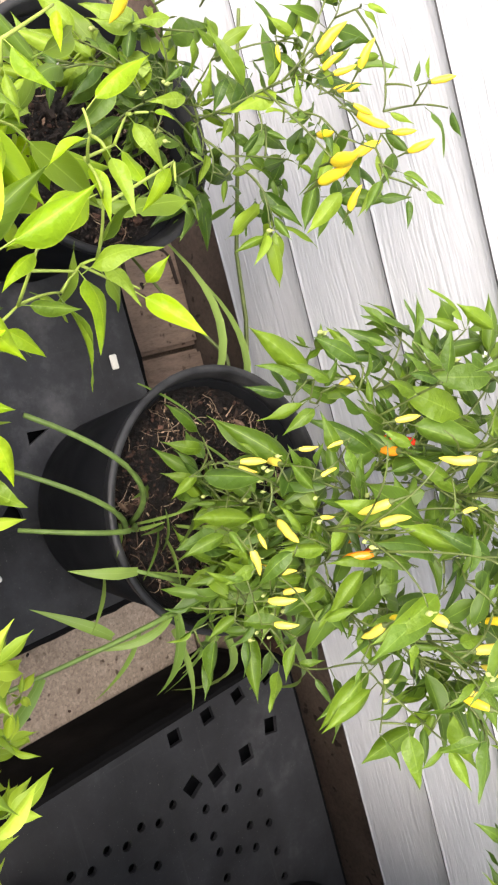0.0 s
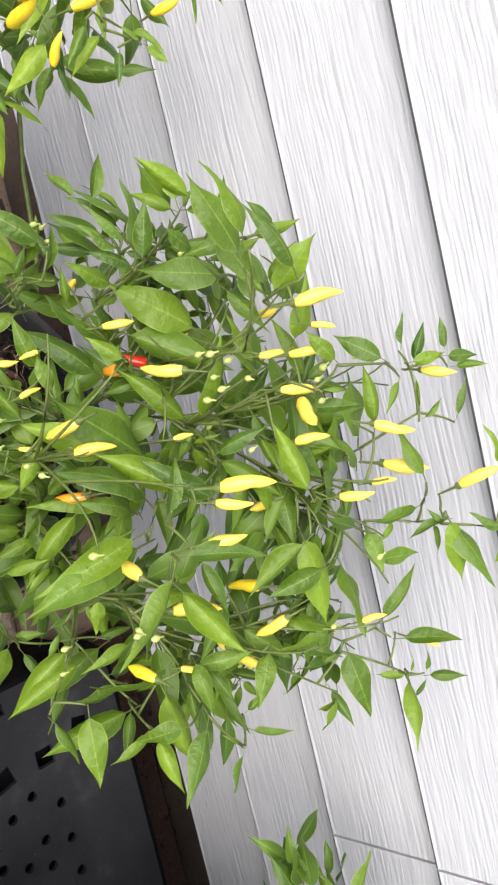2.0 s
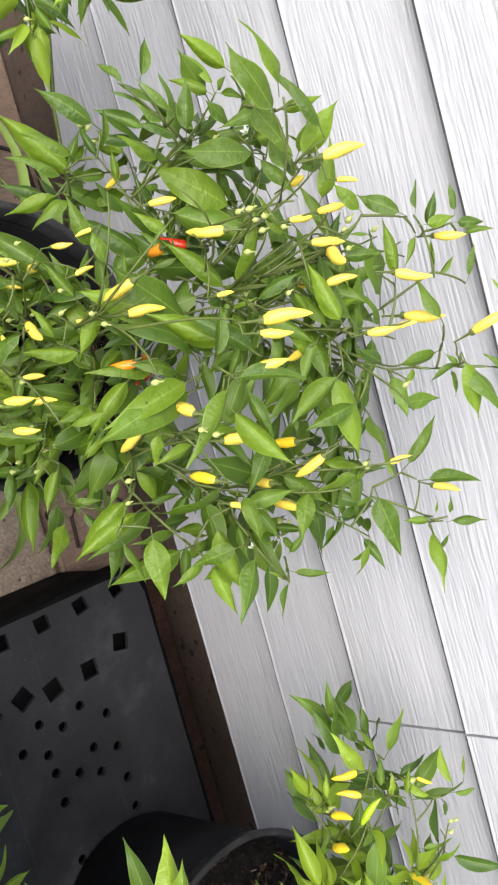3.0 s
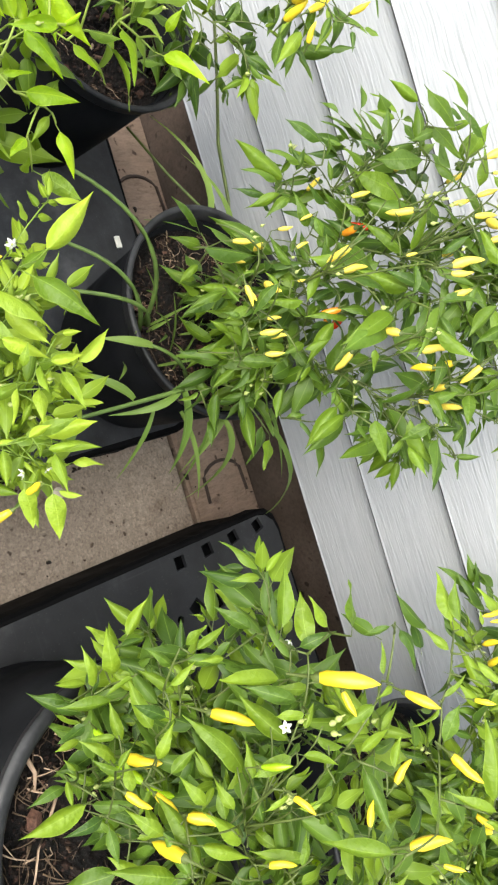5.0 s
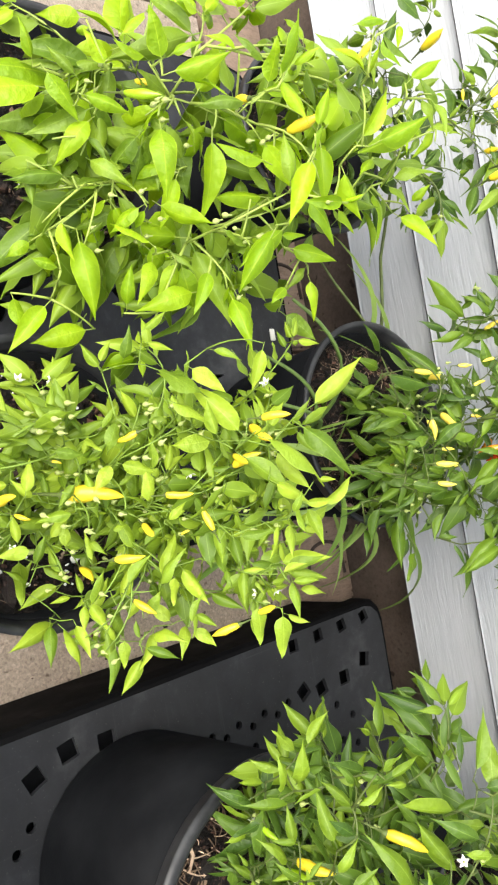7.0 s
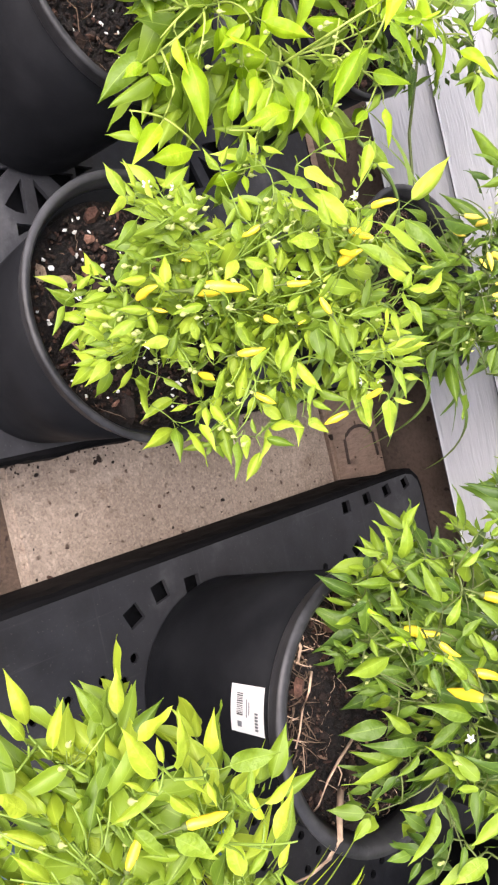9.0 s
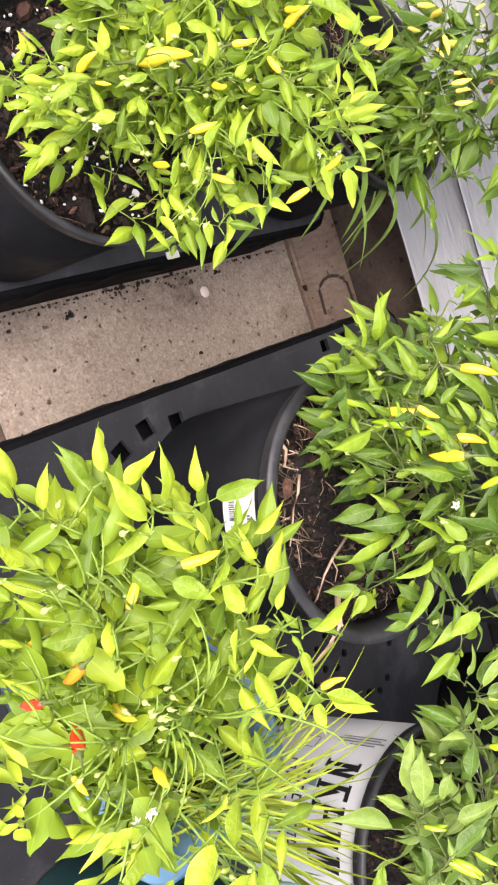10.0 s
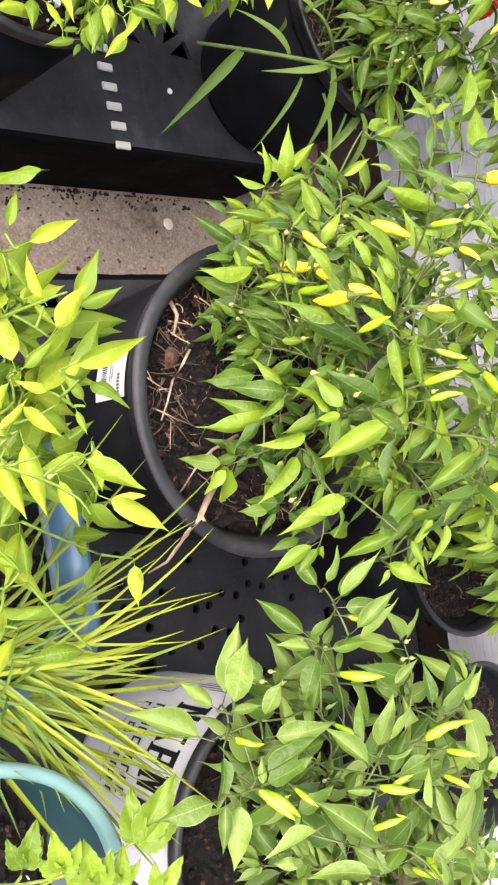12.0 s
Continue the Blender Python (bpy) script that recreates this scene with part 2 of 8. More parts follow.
def concrete_material(name, a, b_, c_, streak=False):
    m, t, b = material(name)
    v = coords(t)
    big = noisy(t, v, 5, 5, 0.6)
    c = ramp(t, big, [(0.3, a), (0.55, b_), (0.8, c_)])
    grit = noisy(t, coords(t, (40, 9, 40) if streak else (1, 1, 1)), 4 if streak else 300, 6, 0.85)
    c = mixed(t, 1.0, c, ramp(t, grit, [(0.3, (0.55, 0.5, 0.47)), (0.48, (0.98, 0.98, 0.98)), (0.68, (1.28, 1.25, 1.2))]), "MULTIPLY")
    if not streak:
        for size, mix in ((330, 0.42), (150, 0.2)):
            cells = t.nodes.new("ShaderNodeTexVoronoi")
            cells.inputs["Scale"].default_value = size
            t.links.new(v, cells.inputs["Vector"])
            bw = t.nodes.new("ShaderNodeSeparateColor")
            t.links.new(cells.outputs["Color"], bw.inputs[0])
            c = mixed(t, mix, c, mixed(t, 1.0, c, ramp(t, bw.outputs[0], [(0.0, (0.42, 0.38, 0.35)), (0.25, (0.85, 0.83, 0.8)), (0.75, (1.05, 1.02, 1.0)), (0.95, (1.5, 1.45, 1.4))]), "MULTIPLY"))
    spots = noisy(t, v, 70, 2, 0.4)
    c = mixed(t, 1.0, c, ramp(t, spots, [(0.27, (0.3, 0.26, 0.24)), (0.33, (1, 1, 1))]), "MULTIPLY")
    stain = noisy(t, v, 11, 5, 0.7)
    c = mixed(t, 1.0, c, ramp(t, stain, [(0.3, (0.5, 0.45, 0.42)), (0.42, (1, 1, 1))]), "MULTIPLY")
    t.links.new(c, b.inputs["Base Color"])
    b.inputs["Roughness"].default_value = 0.9
    bumped(t, b, grit, 0.5, 0.002)
    return m


CONCRETE = concrete_material("paver_concrete", (0.25, 0.205, 0.166), (0.34, 0.285, 0.237), (0.43, 0.368, 0.315))
EDGING = concrete_material("edging_concrete", (0.17, 0.122, 0.09), (0.27, 0.197, 0.15), (0.37, 0.28, 0.22), True)
FOUNDATION = concrete_material("brown_foundation", (0.045, 0.032, 0.025), (0.095, 0.07, 0.056), (0.15, 0.115, 0.095), True)
DIRT = concrete_material("bare_dirt", (0.07, 0.05, 0.037), (0.11, 0.08, 0.06), (0.16, 0.12, 0.09))
RUST = concrete_material("rusty_flashing", (0.028, 0.018, 0.014), (0.075, 0.04, 0.03), (0.16, 0.062, 0.042))
GROOVE = plain("damp_groove", (0.05, 0.035, 0.028), 0.9, 0.4, 80, 0.5)


# ---- building blocks ----
def linked(name, mesh, mat, parent=None, label=""):
    for m in (mat if isinstance(mat, (list, tuple)) else [mat]):
        mesh.materials.append(m)
    ob = new(name, mesh)
    ob.parent = parent
    return tagged(ob, label)


def part(name, bm, mat, parent=None, label="", smooth=False):
    bmesh.ops.recalc_face_normals(bm, faces=bm.faces)
    me = bpy.data.meshes.new(name)
    bm.to_mesh(me)
    bm.free()
    if smooth:
        me.shade_smooth()
    return linked(name, me, mat, parent, label)


def thing(name, at, label, category, group="", kind=""):
    ob = new(name)
    ob.location = at
    ob.empty_display_size = 0.05
    return tagged(ob, label, category, group, kind)


def block(lo, hi, bevel=0.0, segments=1):
    bm = bmesh.new()
    bmesh.ops.create_cube(bm, size=1)
    for v in bm.verts:
        v.co = Vector([a + (b - a) * (c + 0.5) for a, b, c in zip(lo, hi, v.co)])
    if bevel:
        bmesh.ops.bevel(bm, geom=bm.edges[:], offset=bevel, segments=segments, affect="EDGES")
    return bm


def revolve(profile, segments=48, centre=(0, 0)):
    """A body of revolution from (radius, height) pairs."""
    bm = bmesh.new()
    rings = []
    for r, z in profile:
        if r < 1e-5:
            rings.append([bm.verts.new((centre[0], centre[1], z))])
        else:
            rings.append([bm.verts.new((centre[0] + r * math.cos(2 * math.pi * k / segments), centre[1] + r * math.sin(2 * math.pi * k / segments), z)) for k in range(segments)])
    for a, b in zip(rings, rings[1:]):
        for k in range(segments):
            j = (k + 1) % segments
            q = [a[k % len(a)], a[j % len(a)], b[j % len(b)], b[k % len(b)]]
            q = list(dict.fromkeys(q))
            if len(q) > 2:
                bm.faces.new(q)
    return bm


def curve_points(p0, p1, p2, n):
    return [p0 * (1 - s) ** 2 + p1 * 2 * s * (1 - s) + p2 * s * s for s in (i / n for i in range(n + 1))]


def tube_mesh(points, r0, r1, sides=5):
    verts, faces = [], []
    n = len(points)
    for i, p in enumerate(points):
        d = (points[min(i + 1, n - 1)] - points[max(i - 1, 0)]).normalized()
        a = d.orthogonal().normalized()
        b = d.cross(a)
        r = r0 + (r1 - r0) * i / (n - 1)
        verts += [p + (a * math.cos(2 * math.pi * k / sides) + b * math.sin(2 * math.pi * k / sides)) * r for k in range(sides)]
    for i in range(n - 1):
        for k in range(sides):
            j = (k + 1) % sides
            faces.append((i * sides + k, i * sides + j, (i + 1) * sides + j, (i + 1) * sides + k))
    faces += [tuple(range(sides - 1, -1, -1)), tuple(range((n - 1) * sides, n * sides))]
    me = bpy.data.meshes.new("tube")
    me.from_pydata([tuple(v) for v in verts], [], faces)
    me.shade_smooth()
    return me


def tube(name, points, r0, r1, mat, parent, label="", sides=5):
    return linked(name, tube_mesh(points, r0, r1, sides), mat, parent, label)


# ---- ground and wall ----
ground = part("ground", block((-60, -60, -0.2), (60, 60, -0.018)), DIRT)
tagged(ground, "bare brown dirt under the concrete pavers", "ground", kind="structure")

pavement = thing("pavement", (0, 0, 0), "row of stained beige concrete pavers along the wall", "pavement", kind="structure")
edging = thing("edging", (0, 0, 0), "brown weathered edging blocks at the foot of the wall", "edging", kind="structure")

foundation = part("foundation", block((-3, 0.062, -0.1), (4, 0.2, 0.2)), FOUNDATION)
tagged(foundation, "brown stained foundation below the white siding", "foundation", kind="structure")

flashing = part("flashing", block((0.27, 0.0, -0.03), (4, 0.058, 0.012), 0.004), RUST)
tagged(flashing, "dark rusty strip along the foot of the wall", "flashing", kind="structure")

LAP, LIP = 0.1125, 0.16


def board_mesh(x0, x1, shared={}):
    """A lap board with a sloping face, a rounded lip and a shadow gap behind it."""
    prof = [(0.0, 0.0), (-0.0012, 0.0025), (0.0, 0.005), (0.0125, LAP + 0.006), (0.0225, LAP + 0.006), (0.0225, 0.014), (0.014, 0.005)]
    bm = bmesh.new()
    rows = [[bm.verts.new((x, y, z)) for y, z in prof] for x in (x0, x1)]
    n = len(prof)
    for k in range(n):
        bm.faces.new((rows[0][k], rows[0][(k + 1) % n], rows[1][(k + 1) % n], rows[1][k]))
    bm.faces.new(rows[0])
    bm.faces.new(rows[1][::-1])
    bmesh.ops.recalc_face_normals(bm, faces=bm.faces)
    me = bpy.data.meshes.new("siding_board")
    bm.to_mesh(me)
    bm.free()
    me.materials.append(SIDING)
    me.materials.append(LIP_SHADE)
    # the gap's shade line, painted on the lowest face of the lip
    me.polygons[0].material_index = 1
    return me


wall = part("wall_north", block((-3, 0.024, LIP + 0.01), (4, 0.12, 2.6)), SIDING)
tagged(wall, "white wood-grain lap siding of the house wall", "wall", kind="structure")
splits = {2: 0.408, 3: 0.402, 7: -0.9}
whole = board_mesh(-3, 4)
for k in range(21):
    if k in splits:
        pieces = [board_mesh(-3, splits[k] - 0.0012), board_mesh(splits[k] + 0.0012, 4)]
    else:
        pieces = [whole]
    for me in pieces:
        ob = new("siding_board", me)
        ob.parent = wall
        ob.location = (0, 0, LIP + LAP * k)


# ---- trays ----
def holed_plate(x0, x1, y0, y1, z, thick, outlines, corner=0.03):
    """A plate with rounded corners and openings that go through it."""
    bm = bmesh.new()
    ring = []
    for cx, cy, a0 in ((x1 - corner, y1 - corner, 0), (x0 + corner, y1 - corner, 90), (x0 + corner, y0 + corner, 180), (x1 - corner, y0 + corner, 270)):
        ring += [(cx + corner * math.cos(radians(a0 + a)), cy + corner * math.sin(radians(a0 + a))) for a in (0, 30, 60, 90)]
    edges = []
    for loop in [ring] + outlines:
        vs = [bm.verts.new((x, y, z)) for x, y in loop]
        edges += [bm.edges.new((vs[i], vs[(i + 1) % len(vs)])) for i in range(len(vs))]
    bmesh.ops.triangle_fill(bm, use_beauty=True, use_dissolve=False, edges=edges)
    ext = bmesh.ops.extrude_face_region(bm, geom=bm.faces[:])
    for v in ext["geom"]:
        if isinstance(v, bmesh.types.BMVert):
            v.co.z -= thick
    return bm, ring


def square(x, y, s, turn=0.0):
    return [(x + s * math.cos(turn + math.pi / 4 + k * math.pi / 2), y + s * math.sin(turn + math.pi / 4 + k * math.pi / 2)) for k in range(4)]


def disc(x, y, r, n=10):
    return [(x + r * math.cos(2 * math.pi * k / n), y + r * math.sin(2 * math.pi * k / n)) for k in range(n)]


def tray(x0, x1, y0, y1, z, outlines, label, mat):
    t = thing("plant_tray", ((x0 + x1) / 2, (y0 + y1) / 2, 0), label, "tray", "upturned trays under the pots")
    inv = Matrix.Translation(-t.location)
    bm, ring = holed_plate(x0, x1, y0, y1, z, 0.006, outlines)
    bm.transform(inv)
    part("top_panel", bm, mat, t)
    # added sheet, no tray part: its black stands in for shade behind the holes
    bm = block((x0 + 0.006, y0 + 0.006, z - 0.034), (x1 - 0.006, y1 - 0.006, z - 0.03))
    bm.transform(inv)
    part("shade_panel", bm, POT_BLACK, t)
    # flared skirt with a raised lip
    bm = bmesh.new()
    cx, cy = (x0 + x1) / 2, (y0 + y1) / 2
    levels = [(0.0, z + 0.0), (0.004, z - 0.001), (0.0075, z - 0.006), (0.0085, z - 0.03), (0.004, z - 0.034), (0.002, 0.004), (-0.002, 0.004), (-0.001, z - 0.036), (-0.004, z - 0.007)]
    rows = []
    fine = []
    for (xa, ya), (xb, yb) in zip(ring, ring[1:] + ring[:1]):
        k = max(1, int(math.hypot(xb - xa, yb - ya) / 0.012))
        fine += [(xa + (xb - xa) * i / k, ya + (yb - ya) * i / k) for i in range(k)]
    for off, h in levels:
        row = []
        for x, y in fine:
            d = Vector((x - cx, y - cy))
            sx, sy = math.copysign(1, d.x), math.copysign(1, d.y)
            worn = 0.0
            if h > z - 0.033 and off > 0.002:
                worn = 0.0035 * max(0.0, noise.noise(Vector((x * 22, y * 22, z))) + 0.1) + 0.0015 * noise.noise(Vector((x * 90, y * 90, 3)))
            wx, wy = (worn * sx, 0) if abs(d.x) / (x1 - x0) > abs(d.y) / (y1 - y0) else (0, worn * sy)
            row.append(bm.verts.new((x + off * sx + wx, y + off * sy + wy, h - abs(worn) * 0.5)))
        rows.append(row)
    n = len(fine)
    for a, b in zip(rows, rows[1:]):
        for k in range(n):
            bm.faces.new((a[k], a[(k + 1) % n], b[(k + 1) % n], b[k]))
    bm.transform(inv)
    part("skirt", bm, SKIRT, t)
    return t


TOP = 0.14
holes = []
for sx in (1, -1):
    def mirror(x):
        return 0.463 + sx * (x - 0.463)
    for i in range(4):
        holes.append(square(mirror(0.252 - 0.001 * i), -0.219 + 0.0465 * i, 0.0115, 0.1 * sx * i))
        holes.append(square(mirror((0.313, 0.319, 0.318, 0.306)[i]), -0.214 + (0.0, 0.033, 0.078, 0.122)[i], 0.0135, sx * (0.5 - 0.25 * i)))
    for i in range(9):
        holes.append(disc(mirror(0.317 + 0.0085 * (i % 2)), -0.243 - 0.0207 * i, 0.0052))
    for x, y in ((0.348, 0.159), (0.37, 0.132), (0.359, 0.183), (0.345, 0.206), (0.396, 0.157), (0.409, 0.131), (0.378, 0.206), (0.412, 0.18),
                 (0.424, 0.157), (0.446, 0.13), (0.399, 0.204), (0.431, 0.204), (0.364, 0.23), (0.365, 0.279), (0.35, 0.306), (0.352, 0.346)):
        holes.append(disc(mirror(x), -y, 0.0052))
    for i in range(3):
        holes.append(square(mirror((0.272, 0.266, 0.28)[i]), (-0.5, -0.544, -0.583)[i], 0.0145, 0.2 * i))
        holes.append(disc(mirror((0.334, 0.345, 0.337)[i]), (-0.676, -0.696, -0.715)[i], 0.0052))
        holes.append(disc(mirror((0.322, 0.341, 0.33)[i]), (-0.594, -0.611, -0.635)[i], 0.0056))
for x, y in ((0.526, -0.517), (0.524, -0.491), (0.551, -0.427), (0.556, -0.491), (0.578, -0.468), (0.556, -0.517), (0.582, -0.518), (0.61, -0.491), (0.608, -0.427), (0.639, -0.405), (0.648, -0.385), (0.638, -0.365),
             (0.636, -0.324), (0.643, -0.303), (0.65, -0.429), (0.643, -0.468), (0.605, -0.342), (0.606, -0.365), (0.636, -0.279), (0.711, -0.302), (0.671, -0.277), (0.709, -0.344), (0.718, -0.323)):
    if all(min(math.hypot(x - u, y - v) for u, v in h) > 0.013 for h in holes):
        holes.append(disc(x, y, 0.0055))
near_tray = tray(0.2365, 0.96, -0.9, -0.045, TOP, holes, "black perforated plastic tray upside down on the pavers", TRAY)

spokes = []


def fan(x, y, turns, near, far, half):
    """Three-cornered openings between ribs that run out from one point."""
    for turn in turns:
        a = radians(turn)
        u, w = Vector((math.cos(a), math.sin(a))), Vector((-math.sin(a), math.cos(a)))
        c = Vector((x, y))
        corners = (c + u * near, c + u * far + w * half, c + u * far * 1.04, c + u * far - w * half)
        spokes.append([(v.x, v.y) for v in corners])


fan(-0.208, -0.588, (-66, -22, 17, 66, 115, 160, 205, 250), 0.02, 0.056, 0.0125)
fan(-0.02, -0.362, (109, 144, 183, 240), 0.022, 0.052, 0.0115)
fan(-0.245, -0.36, (-80, -40, 0, 40, 85, 130, 180, 230), 0.022, 0.056, 0.0125)
for x, y in ((-0.2, -0.516), (-0.224, -0.511), (-0.1, -0.27), (-0.135, -0.6)):
    spokes.append([(x - 0.007, y - 0.012), (x + 0.006, y - 0.013), (x - 0.005, y + 0.012)])
far_tray = tray(-0.52, 0.088, -0.80, -0.135, TOP, spokes, "dusty black lattice plastic tray upside down on the pavers", TRAY_DUSTY)
for i in range(6):
    part("tab", block((-0.02 + 0.021 * i, -0.4475 + 0.002 * i, TOP), (-0.0115 + 0.021 * i, -0.429 + 0.002 * i, TOP + 0.0035), 0.001), TAB, far_tray, "small white plastic tab").location = -far_tray.location
part("tab", block((-0.162, -0.17, TOP), (-0.146, -0.162, TOP + 0.0035), 0.001), TAB, far_tray, "small white plastic tab").location = -far_tray.location


# ---- pots ----
CHIP = [(x, y, z) for z in (-1, 1) for x, y in ((-1, -0.2), (-0.3, -0.9), (0.75, -0.7), (1, 0.25), (0.2, 1), (-0.7, 0.75))]


def scatter_chips(rng, r, z, count, size, ring=0.0, long=1.0):
    """Small crumbs and splinters of all sizes that lie on the soil."""
    verts, faces = [], []
    for _ in range(count):
        a, d = rng.uniform(0, 2 * math.pi), r * math.sqrt(rng.uniform(ring, 1))
        m = pose(d * math.cos(a), d * math.sin(a), z + rng.uniform(-0.002, 0.005), rng.gauss(0, 25), rng.gauss(0, 25), rng.uniform(0, 360))
        k = size * math.exp(rng.gauss(-0.2, 0.5))
        l, w, h = k * rng.uniform(0.6, 1.3) * long, k * rng.uniform(0.4, 0.9), k * rng.uniform(0.25, 0.6)
        b = len(verts)
        for c in CHIP:
            q = 0.72 if c[2] > 0 else 1.0
            j = rng.uniform(0.7, 1.15)
            verts.append(tuple(m @ Vector((c[0] * l * j * q / 2, c[1] * w * j * q / 2, c[2] * h / 2 * rng.uniform(0.7, 1.2)))))
        faces += [tuple(b + i for i in range(5, -1, -1)), tuple(b + 6 + i for i in range(6))]
        faces += [(b + i, b + (i + 1) % 6, b + 6 + (i + 1) % 6, b + 6 + i) for i in range(6)]
    me = bpy.data.meshes.new("chips")
    me.from_pydata(verts, [], faces)
    return me


def fibres(rng, r, z, count, ring=0.1):
    """Fine dry roots that curl over the soil, as one mesh."""
    verts, faces = [], []
    for _ in range(count):
        a, d = rng.uniform(0, 2 * math.pi), r * math.sqrt(rng.uniform(ring, 0.95))
        p = Vector((d * math.cos(a), d * math.sin(a), z))
        way = rng.uniform(0, 6.28)
        bend = rng.gauss(0, 0.22)
        step = rng.uniform(0.0012, 0.0045)
        w = rng.uniform(0.00015, 0.00048)
        n = 9
        b = len(verts)
        for i in range(n):
            side = Vector((-math.sin(way), math.cos(way), 0)) * w
            verts += [tuple(p - side), tuple(p + Vector((0, 0, w * 1.6))), tuple(p + side)]
            p = p + Vector((math.cos(way), math.sin(way), 0)) * step
            p.z = z + 0.004 * math.sin(i * 0.8) * rng.random()
            if p.xy.length > r:
                p.xy *= r / p.xy.length
            way += bend * 0.4 + rng.gauss(0, 0.16)
        for i in range(n - 1):
            for j in range(3):
                k = (j + 1) % 3
                faces.append((b + i * 3 + j, b + i * 3 + k, b + i * 3 + 3 + k, b + i * 3 + 3 + j))
    me = bpy.data.meshes.new("root_mat")
    me.from_pydata(verts, [], faces)
    return me


def soil_mesh(r, z, seed):
    """Crumbly, uneven soil."""
    bm = revolve([(0, z)] + [(r * k / 56, z) for k in range(1, 57)], 150)
    for v in bm.verts:
        p = Vector((v.co.x, v.co.y, 0.0))
        n = noise.fractal(p * 35 + Vector((0, 0, seed)), 1.0, 2.0, 3)
        c = noise.fractal(p * 170 + Vector((0, 0, seed + 7)), 0.7, 2.0, 4)
        d = noise.cell(p * 260 + Vector((0, 0, seed + 3)))
        v.co.z += 0.006 * n + 0.0058 * c + 0.0016 * d + 0.006 * (1 - (v.co.xy.length / r) ** 2)
    return bm


def nursery_pot(x, y, z0, z1, r, label, seed, chips=140, perlite=0, group="black nursery pots", lip=0.0115, roots=60, taper=0.8, bark=0):
    rng = random.Random(seed)
    h = z1 - z0
    pot = thing("nursery_pot", (x, y, z0), label, "pot", group)
    rb = r * taper
    body = revolve([(0, 0.004), (rb - 0.006, 0.004), (rb - 0.003, 0), (rb, 0.006), (rb + (r - 0.006 - rb) * 0.5, h * 0.45), (r - 0.0065, h - 0.016), (r - 0.0095, h - 0.016), (rb - 0.004, 0.012), (0, 0.012)], 64)
    part("body", body, POT_BLACK, pot, smooth=True)
    rim = revolve([(r - 0.0068, h - 0.02), (r - 0.003, h - 0.019), (r - 0.001, h - 0.016), (r + 0.0005, h - 0.006), (r + 0.0032, h - 0.0035), (r + 0.0032, h - 0.0006), (r + 0.003 - lip * 0.5, h + 0.0005), (r + 0.003 - lip * 0.75, h - 0.002), (r + 0.003 - lip, h - 0.012), (r - lip - 0.001, h - 0.02), (r - 0.0068, h - 0.02)], 64)
    part("rim", rim, POT_RIM, pot, "worn grey-black rolled rim", True)
    top = h - 0.034
    part("soil", soil_mesh(r - 0.0105, top, seed), SOIL, pot, "dark potting soil with bark", True)
    tagged(linked("mulch", scatter_chips(rng, r - 0.017, top + 0.004, chips * 14, 0.003), BARK, pot), kind="stuff")
    tagged(linked("bark_mulch", scatter_chips(rng, r - 0.02, top + 0.005, chips // 3, 0.008, 0.0, 1.2), BARK, pot), kind="stuff")
    tagged(linked("straw_mulch", scatter_chips(rng, r - 0.018, top + 0.005, chips // 3, 0.0038, 0.1, 1.9), BARK_PALE, pot), kind="stuff")
    tagged(linked("root_mat", fibres(rng, r - 0.015, top + 0.0075, roots), FIBRE, pot), kind="stuff")
    if bark:
        tagged(linked("coarse_bark", scatter_chips(rng, r - 0.022, top + 0.007, bark, 0.0085, 0.15, 1.25), BARK_RED, pot), kind="stuff")
    if perlite:
        tagged(linked("perlite", scatter_chips(rng, r - 0.02, top + 0.007, perlite, 0.0042), PERLITE, pot), kind="stuff")
    return pot


POT_A = nursery_pot(-0.33, -0.236, TOP, 0.332, 0.102, "black nursery pot with dark soil on the lattice tray", 1, lip=0.0085)
POT_B = nursery_pot(-0.011, -0.208, TOP, 0.33, 0.113, "black nursery pot full of weeds and dry roots beside the wall", 2, 190, lip=0.0085, roots=210, bark=20)
POT_C = nursery_pot(0.389, -0.481, TOP, 0.365, 0.131, "large black nursery pot with a white barcode sticker", 3, 240, roots=130, taper=0.89, bark=45, lip=0.0165)
POT_D = nursery_pot(-0.004, -0.623, TOP, 0.345, 0.11, "black nursery pot with perlite-flecked soil", 4, 200, 90, lip=0.0088, roots=30, bark=55)
POT_E = nursery_pot(-0.272, -0.575, TOP, 0.36, 0.102, "black nursery pot under a light green pepper plant", 5, 120, 20, lip=0.0088)
POT_H = nursery_pot(0.577, -0.158, TOP, 0.33, 0.116, "black nursery pot close to the white siding", 6, lip=0.0085)
POT_I = nursery_pot(0.845, -0.155, TOP, 0.30, 0.1, "smaller black nursery pot at the end of the tray", 16, lip=0.0085)

# the barcode sticker on the large pot follows its wall
sticker = bmesh.new()
r_at = lambda z: 0.131 * 0.89 + (0.131 - 0.0065 - 0.131 * 0.89) * (z / 0.209) + 0.0012
st_rows = []
for i in range(9):
    a = radians(-117 + 19 * i / 8)
    st_rows.append([sticker.verts.new((r_at(z) * math.cos(a), r_at(z) * math.sin(a), z)) for z in (0.152, 0.198)])
for a, b in zip(st_rows, st_rows[1:]):
    sticker.faces.new((a[0], b[0], b[1], a[1]))
sticker_ob = part("barcode_sticker", sticker, PAPER, POT_C, "white barcode sticker with unreadable print", True)


